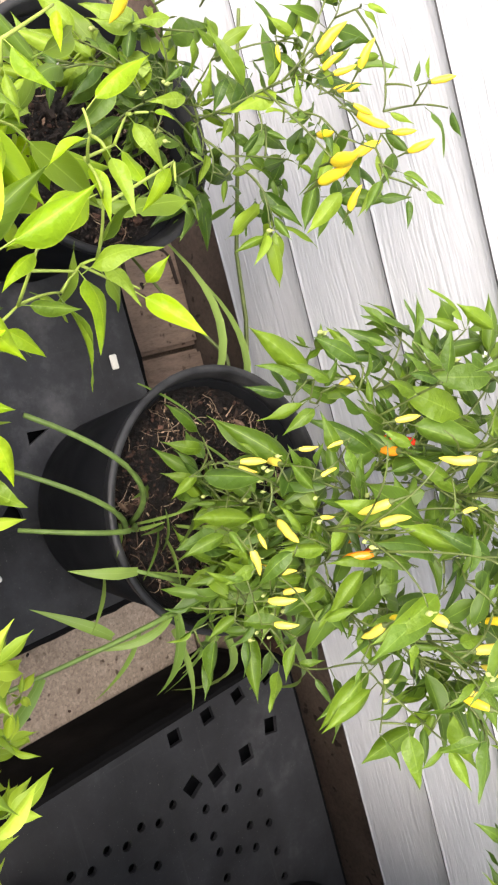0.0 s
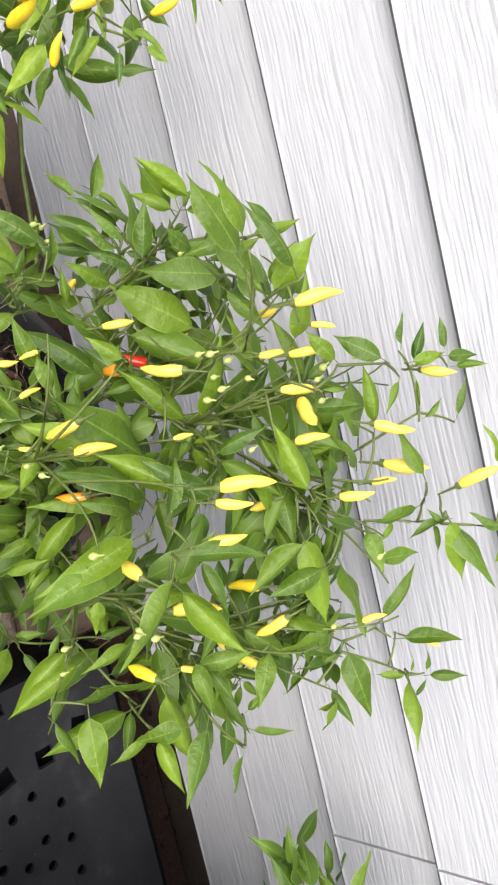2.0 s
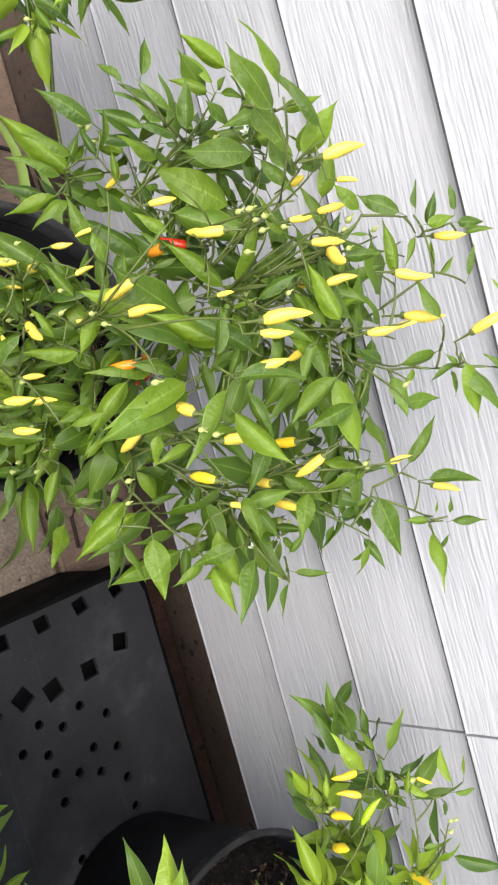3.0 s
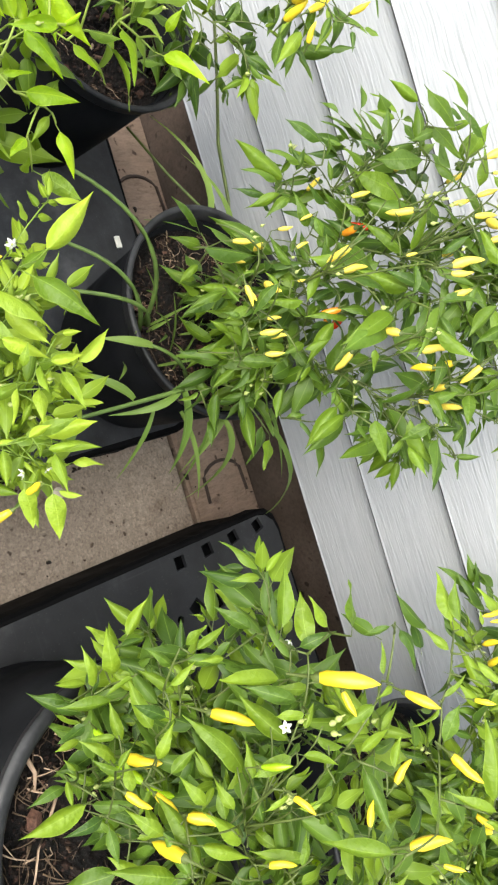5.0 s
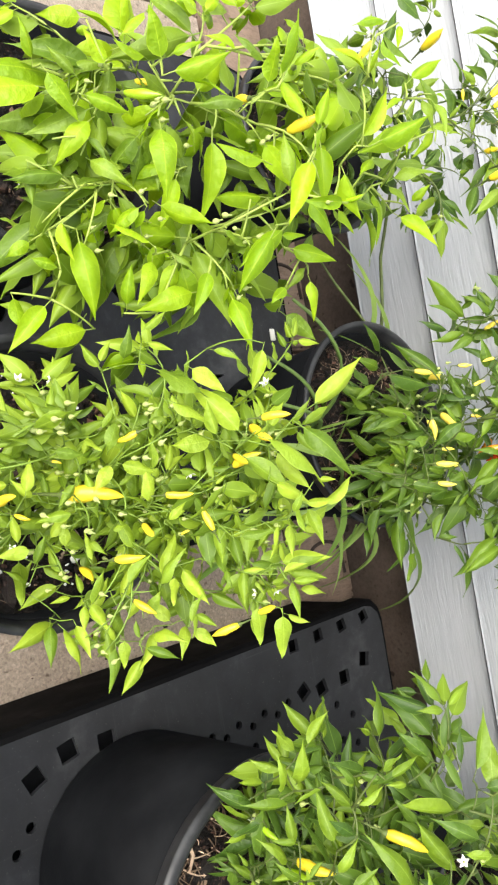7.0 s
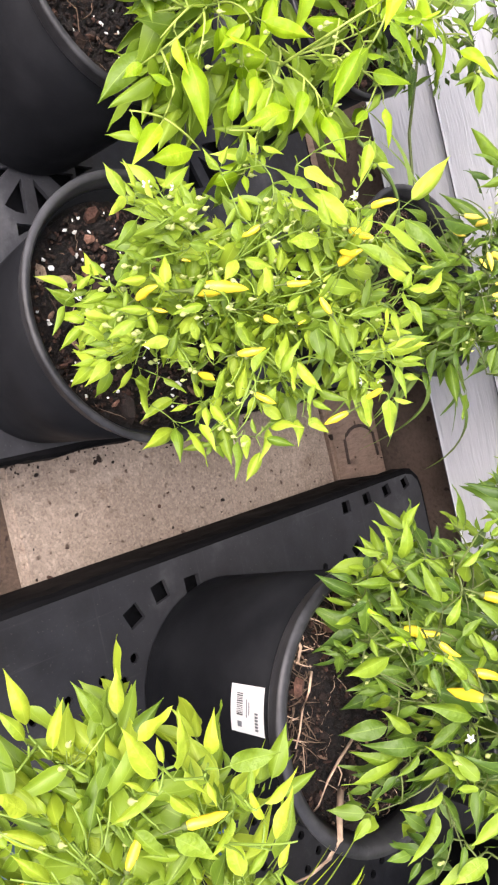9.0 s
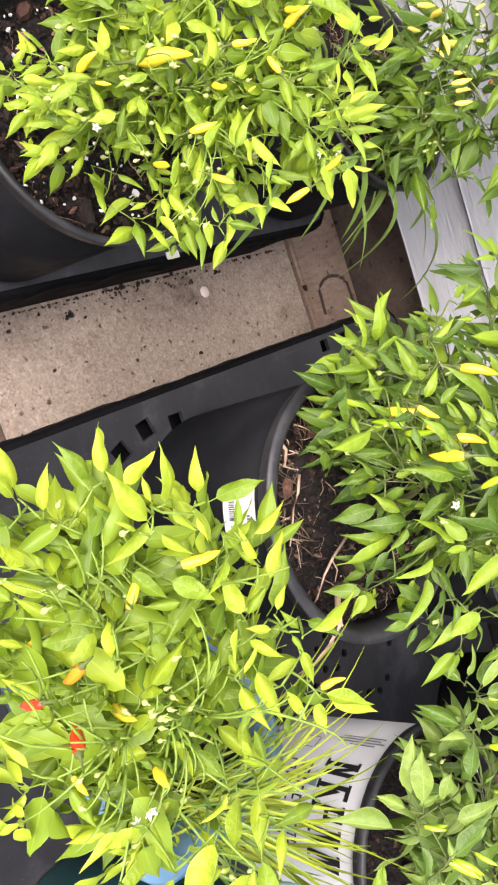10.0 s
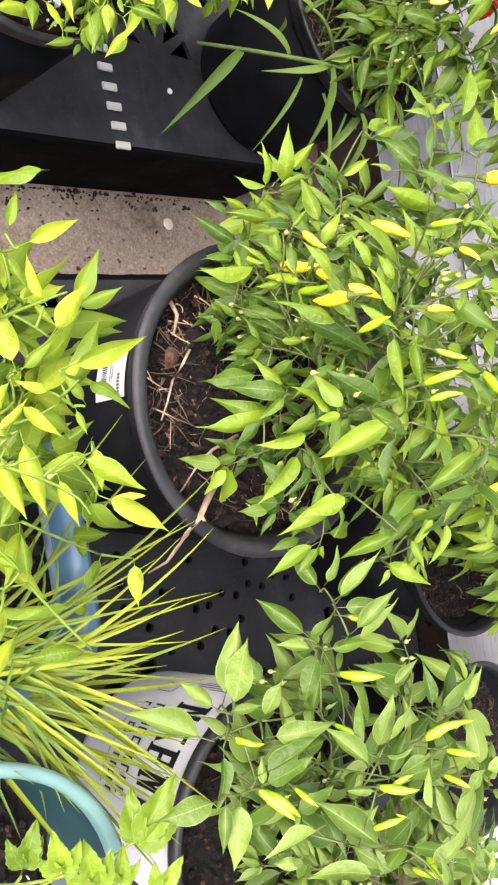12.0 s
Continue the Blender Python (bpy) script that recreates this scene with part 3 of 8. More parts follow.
def on_wall(a, z, w, h, extra=0.0006):
    """A thin printed bar on the pot's wall: centre angle, height, width in degrees, height in metres."""
    bm = bmesh.new()
    vs = []
    for da, dz in ((-w / 2, -h / 2), (w / 2, -h / 2), (w / 2, h / 2), (-w / 2, h / 2)):
        t = radians(a + da)
        r = r_at(z + dz) + extra
        vs.append(bm.verts.new((r * math.cos(t), r * math.sin(t), z + dz)))
    bm.faces.new(vs)
    return bm


rng = random.Random(12)
a = -113.5
while a < -104.5:
    w = rng.uniform(0.2, 0.6)
    part("print_bar", on_wall(a, 0.1655, w, 0.0085), INK, sticker_ob)
    a += w + rng.uniform(0.25, 0.55)
part("print_bar", on_wall(-101.5, 0.165, 2.2, 0.006), INK_GREY, sticker_ob)
for k in range(6):
    part("print_bar", on_wall(-106.5 + 1.25 * k, 0.1885, 0.8, 0.0042), INK_GREY, sticker_ob)
for z, w in ((0.175, 7), (0.1785, 5)):
    part("print_bar", on_wall(-108, z, w, 0.0011), INK_GREY, sticker_ob)

# white printed pot with a black rim
def printed_pot(x, y, h, r, label, seed):
    pot = thing("printed_pot", (x, y, TOP), label, "pot")
    part("body", revolve([(0, 0.004), (r * 0.82, 0.0), (r * 0.825, 0.006), (r - 0.005, h - 0.014), (r - 0.008, h - 0.014), (r * 0.8, 0.01), (0, 0.01)], 64), PRINTED, pot, "white printed plastic wall", True)
    part("rim", revolve([(r - 0.0055, h - 0.016), (r, h - 0.014), (r + 0.003, h - 0.006), (r + 0.002, h - 0.001), (r - 0.002, h), (r - 0.006, h - 0.003), (r - 0.009, h - 0.02), (r - 0.012, h - 0.05), (r - 0.0055, h - 0.016)], 64), POT_RIM, pot, "glossy black rolled rim", True)
    part("soil", soil_mesh(r - 0.012, h - 0.04, seed), SOIL, pot, "dark potting soil", True)
    tagged(linked("mulch", scatter_chips(random.Random(seed), r - 0.018, h - 0.036, 900, 0.004), BARK, pot), kind="stuff")
    return pot


hF, rF = 0.2, 0.117
POT_F = printed_pot(0.752, -0.51, hF, rF, "white plastic pot with bold black print and black rim", 9)
rw = lambda z: rF * 0.825 + (rF - 0.005 - rF * 0.825) * (z - 0.006) / (hF - 0.02) + 0.0008


def print_shape(corners, mat, label=""):
    """A flat printed shape on the white wall, corners as (degrees, height)."""
    bm = bmesh.new()
    bm.faces.new([bm.verts.new((rw(z) * math.cos(radians(t)), rw(z) * math.sin(radians(t)), z)) for t, z in corners])
    return part("printed_shape", bm, mat, POT_F, label)


def print_bar(t0, t1, z0, z1, mat=INK):
    n = max(1, int(abs(t1 - t0) / 6))
    for i in range(n):
        a, b = t0 + (t1 - t0) * i / n, t0 + (t1 - t0) * (i + 1) / n
        print_shape([(a, z0), (b, z0), (b, z1), (a, z1)], mat)


# bold strokes of the large lettering and rows of small print, as plain shapes
rng = random.Random(44)
t0 = -161
while t0 < -108:
    wide = rng.uniform(7, 9)
    print_bar(t0, t0 + 2.6, 0.118, 0.162)
    print_bar(t0 - 1.2, t0 + 3.8, 0.160, 0.164)
    print_bar(t0 - 1.2, t0 + 3.8, 0.116, 0.120)
    shape = rng.choice((0, 1, 2))
    if shape == 0:
        print_bar(t0 + 2.6, t0 + wide, 0.156, 0.164)
        print_bar(t0 + wide - 1.8, t0 + wide, 0.138, 0.16)
        print_bar(t0 + 2.6, t0 + wide, 0.136, 0.142)
    elif shape == 1:
        print_shape([(t0 + 2.4, 0.142), (t0 + wide, 0.119), (t0 + wide + 2.4, 0.119), (t0 + 3.4, 0.152)], INK)
        print_bar(t0 + 2.6, t0 + wide, 0.158, 0.164)
    else:
        print_bar(t0 + wide - 2.4, t0 + wide, 0.118, 0.162)
        print_shape([(t0 + 1.6, 0.16), (t0 + wide - 2.4, 0.122), (t0 + wide - 0.6, 0.122), (t0 + 3.6, 0.16)], INK)
    t0 += wide + rng.uniform(3.5, 5)
for low, high, wide in ((0.084, 0.099, 3.2), (0.064, 0.076, 2.4)):
    t0 = -158
    while t0 < -110:
        print_bar(t0, t0 + 0.9, low, high)
        print_bar(t0, t0 + wide, high - 0.003, high)
        if rng.random() < 0.6:
            print_bar(t0 + wide - 0.8, t0 + wide, low, high - 0.004)
        if rng.random() < 0.5:
            print_bar(t0, t0 + wide, low, low + 0.003)
        t0 += wide + rng.uniform(1.2, 2.4)
print_bar(-155, -112, 0.054, 0.0552, INK_GREY)
print_bar(-178, -95, 0.1868, 0.188, INK_GREY)
print_bar(-150, -145, 0.103, 0.114, TEAL_RIM)
for k, (low, high) in enumerate(((0.112, 0.172), (0.104, 0.168), (0.11, 0.175), (0.13, 0.165))):
    print_bar(-181 + 2.1 * k, -180.2 + 2.1 * k, low, high, INK_GREY)
for a0, a1, low, high in ((-176, -168, 0.06, 0.0615), (-176, -168, 0.084, 0.0855), (-176.6, -176, 0.062, 0.083), (-168, -167.4, 0.062, 0.083)):
    print_bar(a0, a1, low, high, INK_GREY)


# blue planter and teal pot
def rounded_ring(x0, x1, y0, y1, c, z):
    out = []
    for cx, cy, a0 in ((x1 - c, y1 - c, 0), (x0 + c, y1 - c, 90), (x0 + c, y0 + c, 180), (x1 - c, y0 + c, 270)):
        out += [(cx + c * math.cos(radians(a0 + a)), cy + c * math.sin(radians(a0 + a)), z) for a in (0, 22.5, 45, 67.5, 90)]
    return out


PLANTER = thing("planter", (0.478, -0.742, TOP), "light blue plastic window planter with rounded rim", "planter")


def loft(rings):
    bm = bmesh.new()
    rows = [[bm.verts.new(p) for p in r] for r in rings]
    n = len(rows[0])
    for a, b in zip(rows, rows[1:]):
        for k in range(n):
            bm.faces.new((a[k], a[(k + 1) % n], b[(k + 1) % n], b[k]))
    return bm, rows


def planter_ring(inset, z):
    return rounded_ring(-0.083 + inset, 0.083 - inset, -0.075 + inset, 0.075 - inset, 0.035 - inset * 0.5, z)


bm, rows = loft([planter_ring(0.025, 0.0), planter_ring(0.008, 0.2), planter_ring(0.011, 0.2), planter_ring(0.03, 0.01)])
bm.faces.new(rows[0])
bm.faces.new(rows[-1])
part("body", bm, BLUE, PLANTER, smooth=True)
bm, rows = loft([planter_ring(0.009, 0.19), planter_ring(-0.001, 0.192), planter_ring(-0.006, 0.2), planter_ring(-0.005, 0.21), planter_ring(0.001, 0.2135), planter_ring(0.008, 0.211), planter_ring(0.012, 0.2), planter_ring(0.013, 0.19)])
part("rim", bm, BLUE, PLANTER, "rounded blue rim", True)
bm, rows = loft([planter_ring(0.014, 0.18), planter_ring(0.05, 0.184)])
bm.faces.new(rows[-1])
part("soil", bm, SOIL, PLANTER)
tagged(linked("mulch", scatter_chips(random.Random(9), 0.055, 0.186, 600, 0.004), BARK, PLANTER), kind="stuff")

POT_T = thing("teal_pot", (0.678, -0.806, TOP), "dark teal plastic pot with pale worn rim", "pot")
hT, rT = 0.26, 0.107
part("body", revolve([(0, 0.003), (rT * 0.6, 0), (rT * 0.61, 0.005), (rT - 0.004, hT - 0.01), (rT - 0.008, hT - 0.01), (rT * 0.58, 0.01), (0, 0.01)], 64), TEAL, POT_T, smooth=True)
part("rim", revolve([(rT - 0.004, hT - 0.014), (rT + 0.0005, hT - 0.01), (rT + 0.0015, hT - 0.002), (rT - 0.0015, hT + 0.001), (rT - 0.0055, hT), (rT - 0.0075, hT - 0.003), (rT - 0.008, hT - 0.014)], 64), TEAL_RIM, POT_T, "pale teal rolled rim", True)
part("soil", soil_mesh(rT - 0.012, hT - 0.075, 11), SOIL, POT_T, "", True)
tagged(linked("mulch", scatter_chips(random.Random(6), rT - 0.03, hT - 0.07, 700, 0.004), BARK, POT_T), kind="stuff")
tagged(linked("perlite", scatter_chips(random.Random(5), rT - 0.02, hT - 0.067, 14, 0.004), PERLITE, POT_T), kind="stuff")


# ---- plant pieces ----
def leaf_mesh(name, width, curl, fold, wave, mats, seed, n=10, petiole=0.22):
    """A pointed leaf of length 1 along +y: rounded sides that fall away from the midrib, a drawn-out tip and a stalk."""
    rng = random.Random(seed)
    verts, faces, uvs = [], [], []
    ph = rng.uniform(0, 6)
    cols = (-1, -0.66, -0.3, 0, 0.3, 0.66, 1)
    for i in range(n + 1):
        s = i / n
        body = math.sin(math.pi * min(1, s ** 0.74)) ** 0.9
        w = width * 0.5 * body * (1 - 0.34 * s) * 1.2 + 0.0015
        if s > 0.68:
            w *= 1 - 0.45 * (s - 0.68) / 0.32
        if i == n:
            w = 0.001
        z = -curl * s * s + 0.1 * curl * math.sin(math.pi * s)
        sway = 0.05 * math.sin(2.2 * s + ph) * s
        for u in cols:
            e = 0.04 * wave * math.sin(9 * s + ph + (2 if u < 0 else 0)) * abs(u) ** 2 * (1 if 0 < i < n else 0)
            drop = -fold * w * (abs(u) ** 1.8) + 0.1 * w * abs(u)
            verts.append((sway + u * w * (1 - 0.12 * abs(fold) * abs(u)), s - abs(u) * 0.02, z + drop + e))
            uvs.append((0.5 + 0.5 * u, s))
    k7 = len(cols)
    for i in range(n):
        for j in range(k7 - 1):
            faces.append((i * k7 + j, i * k7 + j + 1, (i + 1) * k7 + j + 1, (i + 1) * k7 + j))
    leaf_faces = len(faces)
    k = len(verts)
    for s in (0, 1):
        for a in range(3):
            ang = 2 * math.pi * a / 3
            verts.append((0.011 * math.cos(ang), -petiole + s * (petiole + 0.03), 0.011 * math.sin(ang) - 0.07 * (1 - s) * petiole))
            uvs.append((0.5, 0.5))
    for a in range(3):
        b = (a + 1) % 3
        faces.append((k + a, k + b, k + 3 + b, k + 3 + a))
    me = bpy.data.meshes.new(name)
    me.from_pydata(verts, [], faces)
    layer = me.uv_layers.new(name="UVMap")
    for loop in me.loops:
        layer.data[loop.index].uv = uvs[loop.vertex_index]
    for m in mats:
        me.materials.append(m)
    for p in me.polygons[leaf_faces:]:
        p.material_index = 1
    me.shade_smooth()
    CURL[me.name] = (curl, fold)
    return me


CURL = {}


def leaf_set(name, width, mats, seed):
    return [leaf_mesh(name, width * w, c, f, v, mats, seed + i) for i, (w, c, f, v) in enumerate(((1.0, 0.2, 0.5, 0.8), (0.85, 0.34, 0.75, 0.5), (1.12, 0.12, 0.3, 1.3), (0.92, 0.45, 0.6, 1.0), (0.8, 0.25, -0.45, 0.6), (1.05, 0.6, 0.4, 1.0), (0.95, 0.05, 0.9, 0.7)))]


def chili_mesh(mat, slim=0.3, bend=0.16):
    """A pod of length 1 that hangs from its cap at the origin along -z."""
    verts, faces = [], []
    sides, n = 8, 9
    prof = [(-0.02, 0.1), (0.04, 0.55), (0.14, 0.84), (0.34, 1.0), (0.56, 0.93), (0.74, 0.72), (0.87, 0.46), (0.95, 0.22), (1.0, 0.03)]
    for s, w in prof:
        cx = bend * math.sin(s * 1.7) - 0.3 * bend * s
        for k in range(sides):
            a = 2 * math.pi * k / sides
            r = slim / 2 * w * (1 + 0.13 * math.sin(2 * a + 7 * s) + 0.07 * math.sin(13 * s + a))
            verts.append((cx + r * math.cos(a), r * math.sin(a), -s))
    for i in range(n - 1):
        for k in range(sides):
            j = (k + 1) % sides
            faces.append((i * sides + k, (i + 1) * sides + k, (i + 1) * sides + j, i * sides + j))
    pod = len(faces)
    base = len(verts)
    for s, r in ((0.05, 0.33), (-0.03, 0.3), (-0.07, 0.13), (-0.5, 0.07)):
        for k in range(6):
            a = 2 * math.pi * k / 6
            verts.append((slim * r * math.cos(a) - (0.05 if s < -0.3 else 0), slim * r * math.sin(a), -s))
    for i in range(3):
        for k in range(6):
            j = (k + 1) % 6
            faces.append((base + i * 6 + k, base + i * 6 + j, base + (i + 1) * 6 + j, base + (i + 1) * 6 + k))
    me = bpy.data.meshes.new("chili_pod")
    me.from_pydata(verts, [], faces)
    me.materials.append(mat)
    me.materials.append(STEM)
    for p in me.polygons[pod:]:
        p.material_index = 1
    me.shade_smooth()
    return me


def flower_mesh():
    """Five pointed white petals round a small green-yellow heart."""
    verts, faces = [], []
    for k in range(5):
        a = 2 * math.pi * k / 5
        u, w = Vector((math.cos(a), math.sin(a), 0)), Vector((-math.sin(a), math.cos(a), 0))
        b = len(verts)
        for d, h, z in ((0.1, 0.12, 0.0), (0.5, 0.3, -0.08), (0.95, 0.06, -0.42)):
            verts += [tuple(u * d + w * h + Vector((0, 0, z))), tuple(u * d + Vector((0, 0, z - 0.05))), tuple(u * d - w * h + Vector((0, 0, z)))]
        for i in range(2):
            for j in range(2):
                faces.append((b + i * 3 + j, b + i * 3 + j + 1, b + i * 3 + j + 4, b + i * 3 + j + 3))
    petals = len(faces)
    b = len(verts)
    for z, r in ((-0.35, 0.1), (-0.1, 0.2), (0.15, 0.17), (0.32, 0.06)):
        verts += [(r * math.cos(2 * math.pi * k / 6), r * math.sin(2 * math.pi * k / 6), z) for k in range(6)]
    for i in range(3):
        for k in range(6):
            faces.append((b + i * 6 + k, b + i * 6 + (k + 1) % 6, b + (i + 1) * 6 + (k + 1) % 6, b + (i + 1) * 6 + k))
    me = bpy.data.meshes.new("flower")
    me.from_pydata(verts, [], faces)
    me.materials.append(PETAL)
    me.materials.append(BUD)
    for p in me.polygons[petals:]:
        p.material_index = 1
    return me


def bud_mesh():
    bm = revolve([(0, -0.9), (0.12, -0.85), (0.14, -0.3), (0.42, 0.0), (0.5, 0.35), (0.3, 0.75), (0, 0.95)], 7)
    me = bpy.data.meshes.new("bud")
    bm.to_mesh(me)
    bm.free()
    me.materials.append(BUD)
    me.shade_smooth()
    return me


FLOWER, BUDMESH = flower_mesh(), bud_mesh()
PODS = {"yellow": chili_mesh(CHILI_YELLOW, 0.29, 0.2), "pale": chili_mesh(CHILI_PALE, 0.29, 0.2), "orange": chili_mesh(CHILI_ORANGE, 0.3), "red": chili_mesh(CHILI_RED, 0.3), "green": chili_mesh(CHILI_GREEN, 0.24, 0.22)}
POD_LABEL = {"yellow": "ripening yellow chili pod", "pale": "pale yellow chili pod", "orange": "orange chili pod", "red": "ripe red chili pod", "green": "green chili pod"}
UP = Vector((0, 0, 1))


def frame_along(d, up):
    """Axes with y along d and z as near to up as can be."""
    y = d.normalized()
    x = y.cross(up)
    if x.length < 1e-3:
        x = y.orthogonal()
    x.normalize()
    z = x.cross(y)
    return Matrix((x, y, z)).transposed().to_4x4()


def piece(name, me, parent, m, label=""):
    ob = new(name, me)
    ob.parent = parent
    ob.matrix_basis = m
    return tagged(ob, label) if label else ob


def joined_foliage(placed, mats, tone, plant):
    """The leaves deep inside a bush, as one mesh."""
    verts, faces, uvs, index = [], [], [], []
    for me, m in placed:
        k = len(verts)
        verts += [tuple(m @ v.co) for v in me.vertices]
        layer = me.uv_layers[0].data
        for p in me.polygons:
            faces.append(tuple(k + v for v in p.vertices))
            index.append(p.material_index)
            uvs += [tuple(layer[l].uv) for l in p.loop_indices]
    joined = bpy.data.meshes.new("foliage")
    joined.from_pydata(verts, [], faces)
    layer = joined.uv_layers.new(name="UVMap")
    for l, uv in enumerate(uvs):
        layer.data[l].uv = uv
    joined.materials.append(LEAF_JOINED[tone])
    joined.materials.append(mats[1])
    for p, i in zip(joined.polygons, index):
        p.material_index = i
    joined.shade_smooth()
    ob = new("foliage", joined)
    ob.parent = plant
    tagged(ob, kind="stuff")


def chili_plant(base, tips, label, leaves, tone, size, stem_mat, seed, per=7, inner=10, trunk=0.45, pods=(), pod_size=0.026, flowers=0, buds=0.3, droop=0.35, spread=1.0, stems=1, whorl=5, twins=0, bearing=None, face=(0, -0.25, 1.0), reach=0.42, fruit=(), old_shaded=None, old_shaded_tone="", sink=0.12):
    """A pepper bush: a stem, branches that end at the given tips, leaves along them, pods and flowers."""
    rng = random.Random(seed)
    origin = Vector(base)
    plant = thing("pepper_plant", origin, label, "pepper plant", "pepper plants in pots")
    tips = [Vector(t) - origin for t in tips]
    centre = sum(tips, Vector()) / len(tips)
    roots = []
    for k in range(stems):
        a = 2 * math.pi * k / max(1, stems) + seed
        foot = Vector((0.012 * math.cos(a), 0.012 * math.sin(a), -0.012)) if stems > 1 else Vector((0, 0, -0.012))
        fork = Vector((centre.x * 0.45 + 0.02 * math.cos(a) * (stems > 1), centre.y * 0.45 + 0.02 * math.sin(a) * (stems > 1), centre.z * trunk))
        pts = curve_points(foot, Vector((foot.x, foot.y, fork.z * 0.5)), fork, 6)
        tube("stem", pts, 0.0042, 0.003, STEM_WOOD if stems == 1 else stem_mat, plant, sides=6)
        roots.append((pts, fork))
    tips = [t.lerp(roots[0][1], sink) for t in tips]
    reach_in = [t - (t - roots[0][1]).normalized() * size * 0.55 for t in tips]
    sprigs = [(t, 1.0) for t in reach_in]
    for t in reach_in:
        for _ in range(twins):
            sprigs.append((t + Vector((rng.gauss(0, 0.02), rng.gauss(0, 0.02), rng.gauss(-0.008, 0.016))), 0.95))
    for _ in range(inner):
        t = rng.choice(tips)
        f = rng.uniform(0.45, 0.9)
        fork = roots[0][1]
        j = Vector((rng.gauss(0, 0.03), rng.gauss(0, 0.03), rng.gauss(0, 0.02)))
        sprigs.append((fork.lerp(t, f) + j, 0.9))
    face_up = Vector(face)
    nodes = []
    pool = list(roots[0][0][3:]) + [r[1] for r in roots]
    hub = roots[0][1]
    mains = len(tips)
    ordered = sorted(sprigs[:mains], key=lambda q: (q[0] - hub).length) + sprigs[mains:]
    for t, scale in ordered:
        far = (t - hub).length
        ready = [p for p in pool if (p - hub).length < 0.72 * far] or pool[:4]
        start = min(ready, key=lambda p: (p - t).length + 0.25 * (p - hub).length)
        bow = (t - start).length
        mid = start.lerp(t, 0.5) + Vector((rng.gauss(0, 0.1 * bow), rng.gauss(0, 0.1 * bow), 0.01 + 0.14 * bow))
        path = curve_points(start, mid, t, 7)
        pool += path[1:6]
        tube("branch", path, 0.001 * size / 0.04, 0.0005, stem_mat, plant, sides=5)
        turn = rng.uniform(0, 6.28)
        for i in range(per):
            s = reach + (1 - reach) * (i + 0.5) / per if per > 1 else 0.8
            f = s * 7
            k = min(6, int(f))
            p = path[k].lerp(path[k + 1], f - k)
            d = (path[k + 1] - path[k]).normalized()
            nodes.append((p, d, turn + 2.4 * i, scale * (1.06 - 0.35 * (s - reach)), 0.55, s < 0.86))
        d = (path[-1] - path[-2]).normalized()
        for i in range(whorl):
            nodes.append((t, d, turn + 1.2 + 6.283 * i / max(1, whorl), scale * rng.uniform(0.5, 0.95), 0.8, False))
        if rng.random() < buds:
            for _ in range(rng.choice((1, 2, 3))):
                q = t + Vector((rng.gauss(0, 0.006), rng.gauss(0, 0.006), rng.gauss(0.004, 0.004)))
                piece("bud", BUDMESH, plant, Matrix.Translation(q) @ pose(0, 0, 0, rng.uniform(90, 180), rng.uniform(-40, 40), 0) @ Matrix.Scale(rng.uniform(0.0028, 0.0042), 4))
    placed = []
    for p, d, ang, scale, ahead, darker in nodes:
        a = d.orthogonal().normalized()
        b = d.cross(a)
        out = a * math.cos(ang) + b * math.sin(ang)
        out.z *= 0.6
        way = out * spread + d * ahead + Vector((0, 0, -droop * rng.uniform(0.0, 1.9)))
        way += Vector((rng.gauss(0, 0.32), rng.gauss(0, 0.32), rng.gauss(0, 0.26)))
        way.normalize()
        size_l = size * scale * (0.5 + 0.85 * rng.random() ** 1.4)
        lean = face_up + Vector((rng.gauss(0, 0.5), rng.gauss(0, 0.5), 0))
        at = p + way * size_l * 0.22
        darker = darker and old_shaded is not None and rng.random() < 0.85
        placed.append((rng.choice(old_shaded if darker else leaves), darker, Matrix.Translation(at) @ frame_along(way, lean) @ Matrix.Scale(size_l, 4)))
    for kind, count in pods:
        for _ in range(count):
            t = rng.choice(reach_in[:bearing])
            q = t.lerp(roots[0][1], rng.uniform(0.0, 0.3)) + Vector((rng.gauss(0, 0.014), rng.gauss(-0.012, 0.014), rng.gauss(0.012, 0.012)))
            flip = 180 if rng.random() < 0.5 else 0
            m = Matrix.Translation(q) @ pose(0, 0, 0, flip + rng.gauss(0, 16), rng.gauss(0, 16), rng.uniform(0, 360))
            piece("chili_pod", PODS[kind], plant, m @ Matrix.Scale(pod_size * rng.uniform(0.7, 1.2), 4), POD_LABEL[kind])
    for kind, at in fruit:
        q = Vector(at) - origin
        near = min(reach_in, key=lambda t: (t - q).length)
        gap = q - near
        q = near + gap * min(1.0, 0.028 / max(gap.length, 1e-4))
        top = q + Vector((0, 0, 0.016))
        tube("branch", curve_points(near, near.lerp(top, 0.5) + Vector((0, 0, 0.012)), top, 4), 0.0008, 0.0006, stem_mat, plant)
        for _ in range(rng.choice((1, 2)) if kind == "pale" else 1):
            m = Matrix.Translation(q + Vector((rng.gauss(0, 0.005), rng.gauss(0, 0.005), 0.01))) @ pose(0, 0, 0, rng.gauss(0, 20), rng.gauss(0, 20), rng.uniform(0, 360))
            piece("chili_pod", PODS[kind], plant, m @ Matrix.Scale(pod_size * rng.uniform(0.9, 1.25), 4), POD_LABEL[kind])
